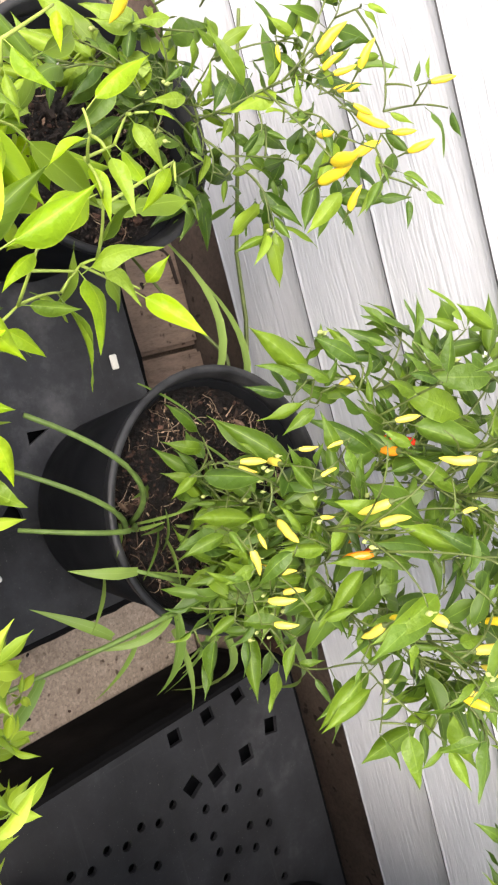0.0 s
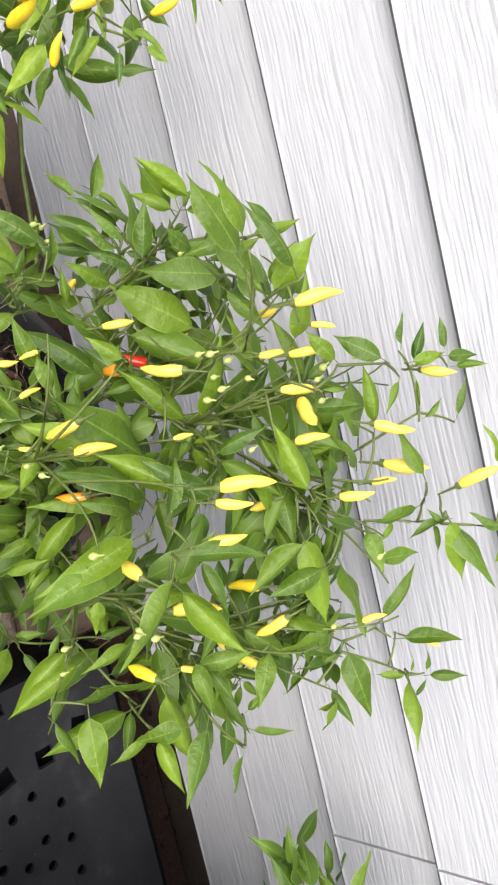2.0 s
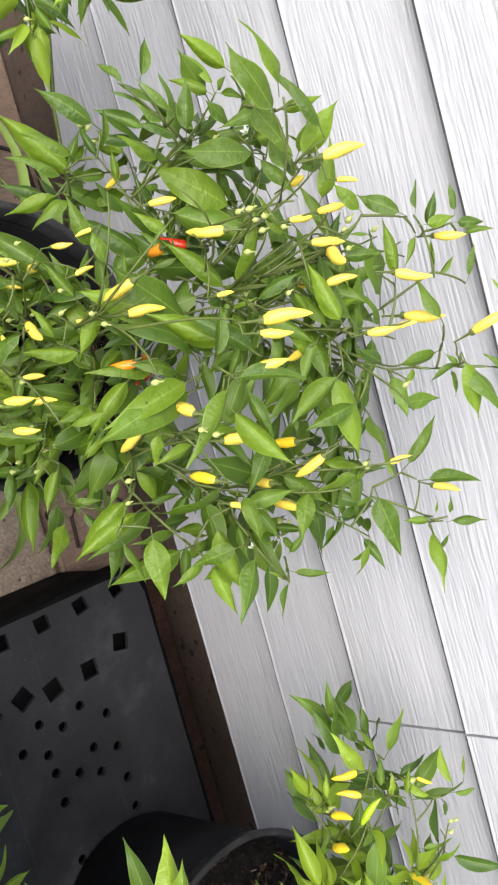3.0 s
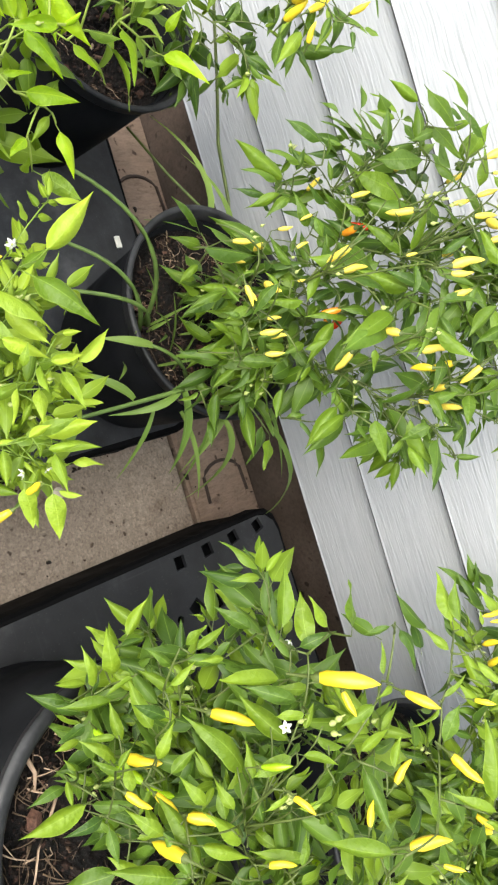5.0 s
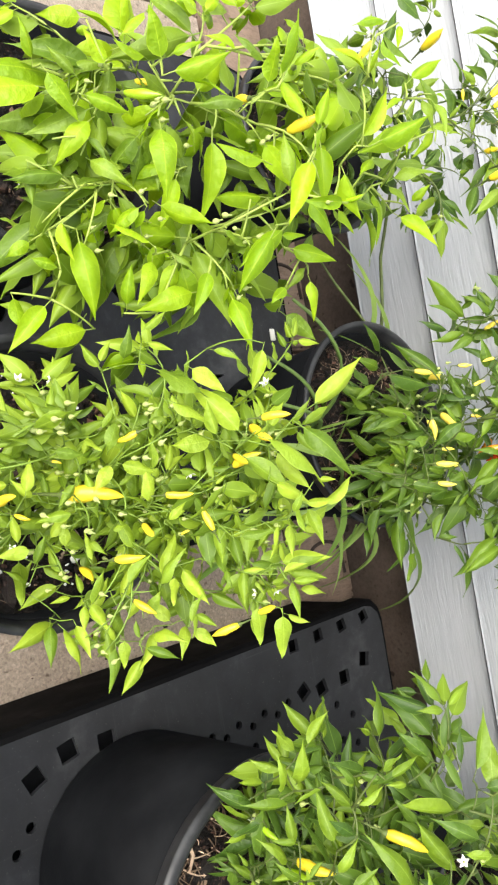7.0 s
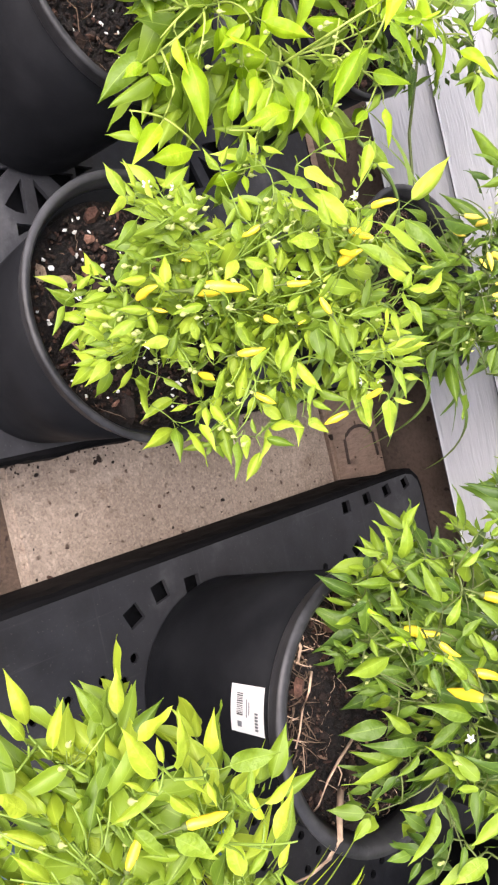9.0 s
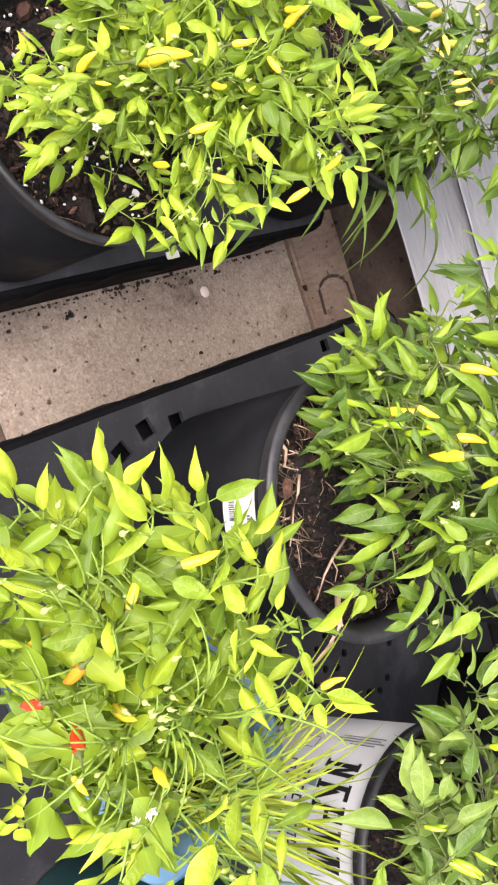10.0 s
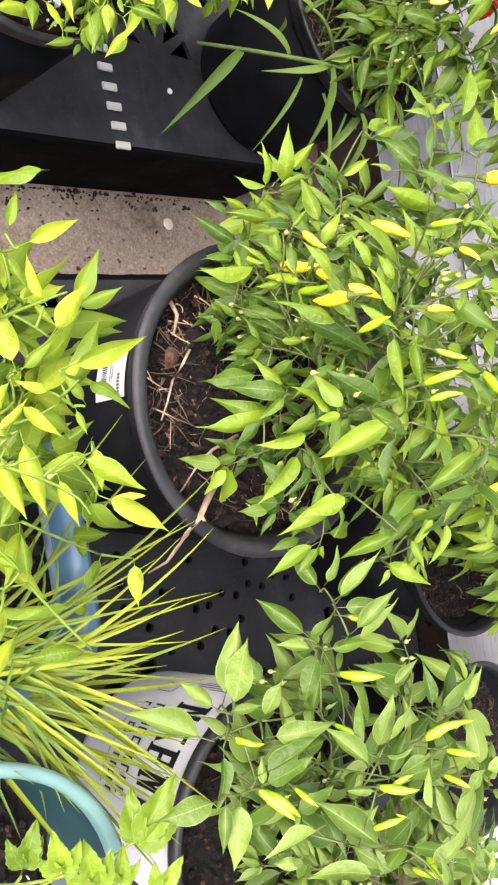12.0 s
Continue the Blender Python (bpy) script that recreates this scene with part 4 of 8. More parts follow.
    for _ in range(flowers):
        t = rng.choice(reach_in)
        q = t + Vector((rng.gauss(0, 0.006), rng.gauss(-0.003, 0.006), rng.gauss(0.006, 0.004)))
        piece("flower", FLOWER, plant, Matrix.Translation(q) @ pose(0, 0, 0, rng.uniform(20, 100), rng.uniform(-40, 40), rng.uniform(0, 360)) @ Matrix.Scale(rng.uniform(0.0032, 0.0046), 4), "small white flower")
    SHOOTS[plant.name] = (pool, leaves, old_shaded or leaves, stem_mat, size, rng, face_up)
    INNER[plant.name] = (placed, tone, old_shaded_tone)
    CROWN[plant.name] = []
    return plant


SHOOTS, INNER, CROWN = {}, {}, {}


def fill_crown(plant, gap=0.03, clear=0.03):
    """The leaves under the outer crown: those that would take its light grow lower down."""
    placed, tone, old_shaded_tone = INNER[plant.name]
    _, leaves, old_shaded, _, _, _, _ = SHOOTS[plant.name]
    light = Vector((0, -0.5, 0.87))
    rng = random.Random(len(placed))
    kept = []
    for me, darker, m in placed:
        mid = m @ Vector((0, 0.5, 0))
        drop = 0.0
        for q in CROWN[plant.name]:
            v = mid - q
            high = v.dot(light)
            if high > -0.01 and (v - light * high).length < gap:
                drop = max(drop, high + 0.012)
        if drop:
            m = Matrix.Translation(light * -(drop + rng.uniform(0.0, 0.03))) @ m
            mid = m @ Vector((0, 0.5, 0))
            # shade under the crown is put into the colour: the darker leaf set
            if old_shaded_tone:
                me, darker = rng.choice(old_shaded), True
        if drop < 0.07 and mid.z > 0.025 and mid.y + plant.location.y < -clear:
            kept.append((me, darker, m))
    for me, darker, m in kept[:200]:
        piece("leaf", me, plant, m)
    for is_dark, shade, group in ((False, tone, leaves), (True, old_shaded_tone, old_shaded)):
        rest = [(me, m) for me, darker, m in kept[200:] if darker == is_dark]
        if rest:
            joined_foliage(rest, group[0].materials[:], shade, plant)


def twig(plant, foot, thick=0.0011):
    """A thin branch from the nearest shoot of the bush to the given point."""
    pool, _, darker, stem_mat, size, rng, face_up = SHOOTS[plant.name]
    near = min(pool, key=lambda p: (p - foot).length + (0.6 * max(0.0, p.z - foot.z)))
    gap = (foot - near).length
    if gap > 0.003:
        mid = near.lerp(foot, 0.55) + Vector((rng.gauss(0, 0.06 * gap), rng.gauss(0, 0.06 * gap), 0.1 * gap))
        path = curve_points(near, mid, foot, 5)
        thick *= min(1.0, size / 0.038) ** 1.4
        tube("branch", path, thick * 0.8 + 0.002 * gap, thick * 0.55, stem_mat, plant, sides=5)
        pool += path[2:]
        for k in range(int(gap / 0.024)):
            at = path[2].lerp(path[4], rng.random())
            way = (foot - near).normalized() * 0.5 + Vector((rng.gauss(0, 0.6), rng.gauss(0, 0.6), rng.gauss(-0.15, 0.3)))
            lean = face_up + Vector((rng.gauss(0, 0.5), rng.gauss(0, 0.5), 0))
            m = Matrix.Translation(at) @ frame_along(way.normalized(), lean) @ Matrix.Scale(size * rng.uniform(0.5, 0.95), 4)
            INNER[plant.name][0].append((rng.choice(darker), True, m))


def bough(plant, rows):
    """Leaves of the outer crown, each from the foot of its blade to its tip, on twigs of their own."""
    pool, young, darker, stem_mat, size, rng, face_up = SHOOTS[plant.name]
    hub = pool[0]
    ends = [(Vector(r[:3]) - plant.location, Vector(r[3:]) - plant.location) for r in rows]
    for foot, tip in sorted(ends, key=lambda e: (e[0] - hub).length):
        d = tip - foot
        twig(plant, foot - d.normalized() * min(0.2 * d.length, 0.009) - Vector((0, 0, 0.002)))
        me = rng.choice(darker if rng.random() < 0.28 else young)
        curl, fold = CURL[me.name]
        lean = face_up + Vector((rng.gauss(0, 0.42), rng.gauss(0, 0.42), 0))
        m = Matrix.Translation(foot) @ frame_along(d, lean) @ Matrix.Rotation(math.atan(curl), 4, "X") @ Matrix.Scale(d.length / math.hypot(1, curl), 4)
        piece("leaf", me, plant, m)
        CROWN[plant.name].append(foot.lerp(tip, 0.5))


def fruit_on(plant, kind, rows):
    """Pods from cap to tip on short stalks."""
    for r in rows:
        cap, tip = Vector(r[:3]) - plant.location, Vector(r[3:]) - plant.location
        d = tip - cap
        twig(plant, cap - d.normalized() * d.length * 0.45, 0.0009)
        rng = SHOOTS[plant.name][5]
        m = Matrix.Translation(cap) @ frame_along(d, UP) @ pose(0, 0, 0, 90, 0, 0) @ Matrix.Rotation(rng.uniform(0, 6.28), 4, "Z") @ Matrix.Scale(d.length, 4)
        piece("chili_pod", PODS[kind], plant, m, POD_LABEL[kind])


NARROW_MID = leaf_set("leaf_narrow_mid", 0.35, [LEAF["mid"], STEM], 20)
NARROW_OLIVE = leaf_set("leaf_narrow_olive", 0.36, [LEAF["olive"], STEM], 15)
OVAL_SAGE = leaf_set("leaf_oval_sage", 0.4, [LEAF["sage"], STEM], 67)
SMALL_MID = leaf_set("leaf_small_mid", 0.39, [LEAF["mid"], STEM_MID], 47)
NARROW_DEEP = leaf_set("leaf_narrow_deep", 0.35, [LEAF["deep"], STEM], 25)
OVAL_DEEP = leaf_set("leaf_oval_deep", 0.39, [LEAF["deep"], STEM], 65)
NARROW_PALE = leaf_set("leaf_narrow_pale", 0.35, [LEAF["pale"], STEM_MID], 70)
OVAL_MID = leaf_set("leaf_oval_mid", 0.37, [LEAF["mid"], STEM_MID], 60)
BROAD_LIME = leaf_set("leaf_broad_lime", 0.42, [LEAF["lime"], STEM_LIME], 30)
SMALL_LIGHT = leaf_set("leaf_small_light", 0.4, [LEAF["light"], STEM_MID], 40)

# the tall bush against the wall
WALL_PODS = [("red", (-0.004, -0.17, 0.475)), ("orange", (0.017, -0.17, 0.45)), ("orange", (-0.021, -0.19, 0.483)), ("orange", (0.03, -0.2, 0.5)), ("red", (0.04, -0.18, 0.47))]
WALL_BUSH = chili_plant((-0.005, -0.195, 0.295), [
    (-0.125, -0.145, 0.575), (-0.147, -0.15, 0.485), (-0.08, -0.15, 0.541), (-0.105, -0.12, 0.60), (-0.032, -0.179, 0.674), (-0.027, -0.071, 0.625), (0.011, -0.028, 0.643),
    (0.064, -0.104, 0.685), (0.125, -0.129, 0.686), (0.218, -0.05, 0.57), (0.226, -0.103, 0.594), (0.034, -0.238, 0.647), (0.006, -0.189, 0.639), (0.10, -0.25, 0.60),
    (0.134, -0.284, 0.546), (0.208, -0.159, 0.515), (0.179, -0.126, 0.582), (-0.067, -0.286, 0.481), (-0.016, -0.281, 0.506), (0.043, -0.238, 0.474), (0.08, -0.243, 0.424),
    (0.127, -0.209, 0.454)] + [
    (-0.05, -0.26, 0.39), (0.0, -0.27, 0.375), (0.05, -0.28, 0.385), (0.09, -0.27, 0.385), (-0.02, -0.20, 0.42), (0.05, -0.18, 0.42), (-0.035, -0.29, 0.36),
    (0.03, -0.295, 0.355), (0.07, -0.25, 0.36), (0.0, -0.25, 0.36), (0.04, -0.24, 0.37), (0.1, -0.22, 0.37), (0.01, -0.081, 0.616), (0.045, -0.134, 0.616),
    (0.127, -0.081, 0.609), (-0.01, -0.046, 0.636), (-0.068, -0.213, 0.61), (-0.005, -0.27, 0.6), (0.06, -0.27, 0.6), (-0.008, -0.13, 0.672), (0.092, -0.13, 0.686),
    (0.133, -0.13, 0.633)] + [
    (0.173, -0.13, 0.625), (0.225, -0.13, 0.461), (-0.073, -0.13, 0.61)],
    "tall dark green pepper bush with yellow pods beside the wall", NARROW_OLIVE, "olive", 0.041, STEM, 101, old_shaded=NARROW_DEEP, old_shaded_tone="deep", per=5, inner=34, twins=1, fruit=WALL_PODS,
    pods=(("pale", 16), ("yellow", 4)), pod_size=0.024, flowers=3)
bough(WALL_BUSH, [
    (-0.054, -0.187, 0.509, -0.079, -0.195, 0.511), (0.018, -0.187, 0.515, -0.030, -0.235, 0.509), (-0.038, -0.190, 0.522, -0.053, -0.205, 0.512),
    (-0.083, -0.193, 0.566, -0.111, -0.190, 0.572), (-0.102, -0.199, 0.452, -0.145, -0.235, 0.441), (-0.073, -0.198, 0.643, -0.105, -0.210, 0.638),
    (-0.123, -0.204, 0.535, -0.140, -0.210, 0.522), (-0.080, -0.200, 0.563, -0.091, -0.219, 0.556), (-0.075, -0.201, 0.544, -0.087, -0.226, 0.544),
    (-0.089, -0.205, 0.562, -0.102, -0.221, 0.559), (-0.100, -0.207, 0.451, -0.117, -0.236, 0.438), (-0.090, -0.208, 0.574, -0.108, -0.223, 0.569),
    (-0.113, -0.213, 0.564, -0.136, -0.202, 0.563), (-0.074, -0.209, 0.512, -0.092, -0.209, 0.516)])
bough(WALL_BUSH, [
    (0.020, -0.190, 0.584, 0.012, -0.171, 0.605), (-0.091, -0.215, 0.440, -0.104, -0.241, 0.425), (-0.104, -0.224, 0.523, -0.128, -0.249, 0.515),
    (-0.090, -0.222, 0.521, -0.114, -0.216, 0.529), (-0.077, -0.219, 0.469, -0.063, -0.240, 0.453), (-0.082, -0.223, 0.463, -0.079, -0.249, 0.440),
    (-0.095, -0.227, 0.498, -0.114, -0.249, 0.484), (-0.092, -0.227, 0.493, -0.109, -0.218, 0.502), (-0.045, -0.219, 0.481, -0.077, -0.230, 0.483),
    (-0.038, -0.220, 0.432, -0.090, -0.256, 0.403), (-0.052, -0.232, 0.424, -0.066, -0.252, 0.418), (-0.030, -0.222, 0.496, -0.052, -0.227, 0.498),
    (-0.020, -0.223, 0.452, -0.044, -0.237, 0.448), (0.010, -0.205, 0.515, -0.018, -0.242, 0.490), (-0.081, -0.268, 0.395, -0.109, -0.294, 0.402)])
bough(WALL_BUSH, [
    (-0.066, -0.259, 0.382, -0.079, -0.290, 0.375), (-0.032, -0.244, 0.405, -0.048, -0.264, 0.400), (-0.042, -0.256, 0.357, -0.053, -0.279, 0.346),
    (-0.048, -0.271, 0.383, -0.035, -0.289, 0.368), (0.037, -0.189, 0.542, 0.008, -0.221, 0.518), (-0.052, -0.291, 0.421, -0.038, -0.243, 0.434),
    (-0.002, -0.234, 0.490, 0.023, -0.245, 0.476), (0.019, -0.211, 0.483, -0.001, -0.226, 0.470), (-0.010, -0.260, 0.418, -0.023, -0.300, 0.403),
    (-0.018, -0.275, 0.455, -0.016, -0.288, 0.448), (0.004, -0.247, 0.454, -0.018, -0.254, 0.447), (-0.009, -0.285, 0.407, -0.004, -0.312, 0.390),
    (-0.011, -0.291, 0.432, 0.005, -0.289, 0.442), (-0.009, -0.293, 0.427, -0.002, -0.323, 0.411), (0.018, -0.243, 0.470, 0.010, -0.273, 0.454)])
bough(WALL_BUSH, [
    (0.004, -0.287, 0.486, 0.023, -0.301, 0.458), (0.013, -0.295, 0.454, 0.017, -0.315, 0.443), (0.018, -0.303, 0.450, 0.010, -0.316, 0.443),
    (0.026, -0.294, 0.421, 0.010, -0.310, 0.419), (0.034, -0.323, 0.405, 0.029, -0.337, 0.396), (0.038, -0.203, 0.530, 0.008, -0.252, 0.514),
    (0.041, -0.278, 0.467, 0.040, -0.298, 0.456), (0.054, -0.295, 0.429, 0.064, -0.266, 0.447), (0.044, -0.218, 0.476, 0.072, -0.245, 0.452),
    (0.058, -0.284, 0.403, 0.069, -0.305, 0.389), (0.044, -0.210, 0.560, 0.015, -0.200, 0.565), (0.042, -0.202, 0.481, 0.030, -0.238, 0.462),
    (0.067, -0.301, 0.364, 0.069, -0.318, 0.353), (0.064, -0.281, 0.417, 0.076, -0.298, 0.402), (0.061, -0.264, 0.475, 0.059, -0.244, 0.492)])
bough(WALL_BUSH, [
    (0.053, -0.233, 0.448, 0.060, -0.257, 0.438), (0.075, -0.295, 0.383, 0.110, -0.300, 0.369), (0.055, -0.225, 0.542, 0.069, -0.276, 0.522),
    (0.065, -0.247, 0.602, 0.096, -0.277, 0.589), (0.060, -0.228, 0.594, 0.072, -0.197, 0.612), (0.082, -0.270, 0.389, 0.110, -0.282, 0.389),
    (0.096, -0.290, 0.357, 0.122, -0.305, 0.365), (0.086, -0.270, 0.592, 0.089, -0.292, 0.587), (0.061, -0.221, 0.538, 0.072, -0.285, 0.528),
    (0.088, -0.259, 0.431, 0.114, -0.271, 0.423), (0.080, -0.247, 0.534, 0.097, -0.251, 0.528), (0.047, -0.197, 0.503, 0.032, -0.224, 0.487),
    (0.093, -0.249, 0.366, 0.143, -0.266, 0.371), (0.078, -0.231, 0.586, 0.113, -0.216, 0.604)])
bough(WALL_BUSH, [
    (0.133, -0.278, 0.518, 0.159, -0.272, 0.518), (0.103, -0.246, 0.480, 0.117, -0.257, 0.475), (0.136, -0.264, 0.526, 0.171, -0.270, 0.527),
    (0.070, -0.212, 0.579, 0.100, -0.206, 0.584), (0.121, -0.248, 0.430, 0.145, -0.242, 0.434), (0.114, -0.242, 0.409, 0.118, -0.226, 0.421),
    (0.117, -0.243, 0.473, 0.144, -0.274, 0.447), (0.118, -0.234, 0.558, 0.122, -0.258, 0.524), (0.126, -0.239, 0.475, 0.141, -0.279, 0.456),
    (0.084, -0.210, 0.470, 0.104, -0.243, 0.458), (0.132, -0.233, 0.368, 0.158, -0.254, 0.368), (0.083, -0.207, 0.495, 0.080, -0.235, 0.482),
    (0.160, -0.235, 0.525, 0.169, -0.255, 0.517), (0.152, -0.232, 0.509, 0.173, -0.245, 0.514), (0.154, -0.231, 0.501, 0.159, -0.277, 0.487)])
bough(WALL_BUSH, [
    (0.134, -0.223, 0.423, 0.176, -0.244, 0.427), (0.154, -0.229, 0.551, 0.157, -0.244, 0.528), (0.146, -0.221, 0.484, 0.142, -0.252, 0.479),
    (0.167, -0.227, 0.524, 0.198, -0.225, 0.532), (0.146, -0.218, 0.527, 0.192, -0.210, 0.529), (0.133, -0.208, 0.445, 0.153, -0.255, 0.426),
    (0.130, -0.207, 0.545, 0.159, -0.206, 0.551), (0.148, -0.205, 0.531, 0.171, -0.208, 0.533), (0.169, -0.207, 0.540, 0.200, -0.233, 0.540),
    (0.135, -0.198, 0.537, 0.137, -0.173, 0.555), (0.142, -0.191, 0.534, 0.164, -0.184, 0.543), (0.191, -0.191, 0.545, 0.208, -0.203, 0.545),
    (0.104, -0.186, 0.554, 0.129, -0.207, 0.547), (0.140, -0.184, 0.537, 0.163, -0.193, 0.531), (0.191, -0.182, 0.535, 0.183, -0.189, 0.527)])
bough(WALL_BUSH, [
    (0.178, -0.168, 0.529, 0.167, -0.157, 0.538), (0.193, -0.165, 0.526, 0.201, -0.146, 0.539), (0.141, -0.166, 0.557, 0.165, -0.183, 0.556),
    (0.128, -0.166, 0.541, 0.152, -0.144, 0.553), (0.138, -0.142, 0.577, 0.142, -0.161, 0.557), (0.075, -0.169, 0.606, 0.094, -0.196, 0.587),
    (0.132, -0.141, 0.582, 0.121, -0.159, 0.565), (0.158, -0.123, 0.568, 0.160, -0.135, 0.563), (0.160, -0.118, 0.571, 0.201, -0.117, 0.574),
    (0.093, -0.155, 0.601, 0.101, -0.183, 0.586), (0.179, -0.093, 0.593, 0.168, -0.090, 0.594), (0.185, -0.088, 0.583, 0.182, -0.099, 0.570),
    (0.200, -0.071, 0.571, 0.237, -0.089, 0.581), (0.215, -0.059, 0.565, 0.208, -0.048, 0.568), (0.183, -0.080, 0.595, 0.171, -0.078, 0.596)])
bough(WALL_BUSH, [
    (0.191, -0.072, 0.590, 0.197, -0.055, 0.606), (0.155, -0.098, 0.599, 0.166, -0.070, 0.618), (0.077, -0.157, 0.596, 0.126, -0.150, 0.594),
    (0.142, -0.101, 0.589, 0.118, -0.076, 0.601), (0.106, -0.117, 0.580, 0.146, -0.123, 0.591), (0.045, -0.180, 0.556, 0.013, -0.205, 0.535),
    (0.102, -0.112, 0.605, 0.106, -0.088, 0.615), (0.085, -0.114, 0.603, 0.111, -0.117, 0.608), (0.110, -0.073, 0.662, 0.139, -0.087, 0.658),
    (0.084, -0.103, 0.611, 0.093, -0.114, 0.607), (0.103, -0.065, 0.657, 0.116, -0.074, 0.651), (0.088, -0.092, 0.641, 0.123, -0.084, 0.637),
    (0.091, -0.086, 0.626, 0.107, -0.088, 0.626), (0.087, -0.090, 0.634, 0.078, -0.095, 0.630)])
bough(WALL_BUSH, [
    (0.044, -0.176, 0.625, 0.010, -0.180, 0.616), (0.089, -0.088, 0.639, 0.128, -0.083, 0.653), (0.097, -0.070, 0.658, 0.085, -0.083, 0.647),
    (0.088, -0.086, 0.633, 0.094, -0.102, 0.617), (0.077, -0.099, 0.626, 0.079, -0.124, 0.614), (0.057, -0.104, 0.639, 0.030, -0.108, 0.629),
    (0.066, -0.049, 0.652, 0.042, -0.056, 0.650), (0.044, -0.151, 0.612, 0.020, -0.160, 0.612), (0.036, -0.048, 0.631, 0.015, -0.041, 0.636),
    (0.031, -0.079, 0.630, 0.022, -0.069, 0.637), (0.025, -0.076, 0.626, 0.007, -0.076, 0.627), (0.025, -0.114, 0.623, -0.007, -0.114, 0.625),
    (0.009, -0.043, 0.633, 0.012, -0.032, 0.647), (0.002, -0.049, 0.633, 0.006, -0.032, 0.641), (-0.001, -0.071, 0.625, -0.021, -0.062, 0.630)])
bough(WALL_BUSH, [
    (-0.004, -0.064, 0.641, -0.021, -0.063, 0.642), (-0.000, -0.077, 0.629, 0.000, -0.061, 0.639), (0.008, -0.100, 0.633, 0.023, -0.110, 0.627),
    (-0.011, -0.081, 0.626, -0.028, -0.080, 0.630), (-0.007, -0.115, 0.636, -0.025, -0.127, 0.619), (0.010, -0.146, 0.615, 0.012, -0.128, 0.629),
    (-0.008, -0.130, 0.596, -0.042, -0.137, 0.589), (-0.021, -0.125, 0.554, -0.050, -0.132, 0.547), (0.004, -0.156, 0.537, -0.040, -0.149, 0.563),
    (0.001, -0.155, 0.629, 0.005, -0.142, 0.635), (-0.012, -0.144, 0.631, -0.029, -0.156, 0.628), (-0.031, -0.129, 0.536, -0.052, -0.154, 0.521),
    (-0.027, -0.143, 0.608, -0.059, -0.137, 0.618), (0.002, -0.168, 0.534, -0.035, -0.192, 0.519), (-0.057, -0.141, 0.598, -0.075, -0.129, 0.611)])
bough(WALL_BUSH, [
    (-0.051, -0.147, 0.589, -0.083, -0.143, 0.585), (-0.047, -0.150, 0.538, -0.083, -0.188, 0.521), (-0.052, -0.150, 0.608, -0.074, -0.131, 0.628),
    (-0.070, -0.144, 0.564, -0.083, -0.179, 0.536), (-0.085, -0.141, 0.608, -0.099, -0.152, 0.604), (-0.083, -0.142, 0.595, -0.086, -0.120, 0.609),
    (-0.031, -0.162, 0.570, -0.006, -0.146, 0.581), (-0.059, -0.155, 0.628, -0.093, -0.170, 0.620), (-0.058, -0.158, 0.583, -0.032, -0.142, 0.590),
    (-0.081, -0.157, 0.596, -0.080, -0.179, 0.575), (-0.082, -0.168, 0.597, -0.050, -0.157, 0.605), (-0.081, -0.173, 0.580, -0.094, -0.190, 0.582),
    (-0.049, -0.178, 0.520, -0.019, -0.143, 0.560), (-0.070, -0.183, 0.622, -0.110, -0.193, 0.613), (-0.103, -0.184, 0.598, -0.124, -0.204, 0.590)])
fruit_on(WALL_BUSH, "pale", [
    (-0.057, -0.194, 0.516, -0.056, -0.179, 0.526), (-0.052, -0.221, 0.491, -0.049, -0.230, 0.484), (-0.052, -0.232, 0.457, -0.052, -0.221, 0.466),
    (-0.030, -0.228, 0.468, -0.031, -0.216, 0.474), (-0.046, -0.245, 0.401, -0.040, -0.233, 0.409), (-0.054, -0.264, 0.428, -0.048, -0.249, 0.441),
    (-0.002, -0.234, 0.463, 0.000, -0.224, 0.468), (0.006, -0.227, 0.509, 0.011, -0.207, 0.521), (-0.004, -0.275, 0.442, 0.008, -0.274, 0.446),
    (-0.004, -0.304, 0.468, 0.015, -0.304, 0.465), (0.025, -0.275, 0.452, 0.028, -0.264, 0.460)])
fruit_on(WALL_BUSH, "pale", [
    (0.037, -0.293, 0.456, 0.038, -0.279, 0.471), (0.041, -0.272, 0.447, 0.046, -0.259, 0.457), (0.055, -0.291, 0.453, 0.057, -0.279, 0.466),
    (0.034, -0.207, 0.598, 0.041, -0.187, 0.616), (0.040, -0.211, 0.598, 0.042, -0.197, 0.610), (0.057, -0.219, 0.596, 0.056, -0.204, 0.608),
    (0.092, -0.223, 0.559, 0.100, -0.204, 0.574), (0.132, -0.210, 0.534, 0.136, -0.199, 0.543), (0.137, -0.120, 0.588, 0.138, -0.110, 0.599),
    (0.163, -0.081, 0.587, 0.173, -0.073, 0.601), (0.055, -0.152, 0.621, 0.054, -0.140, 0.635), (0.056, -0.123, 0.619, 0.058, -0.115, 0.630)])
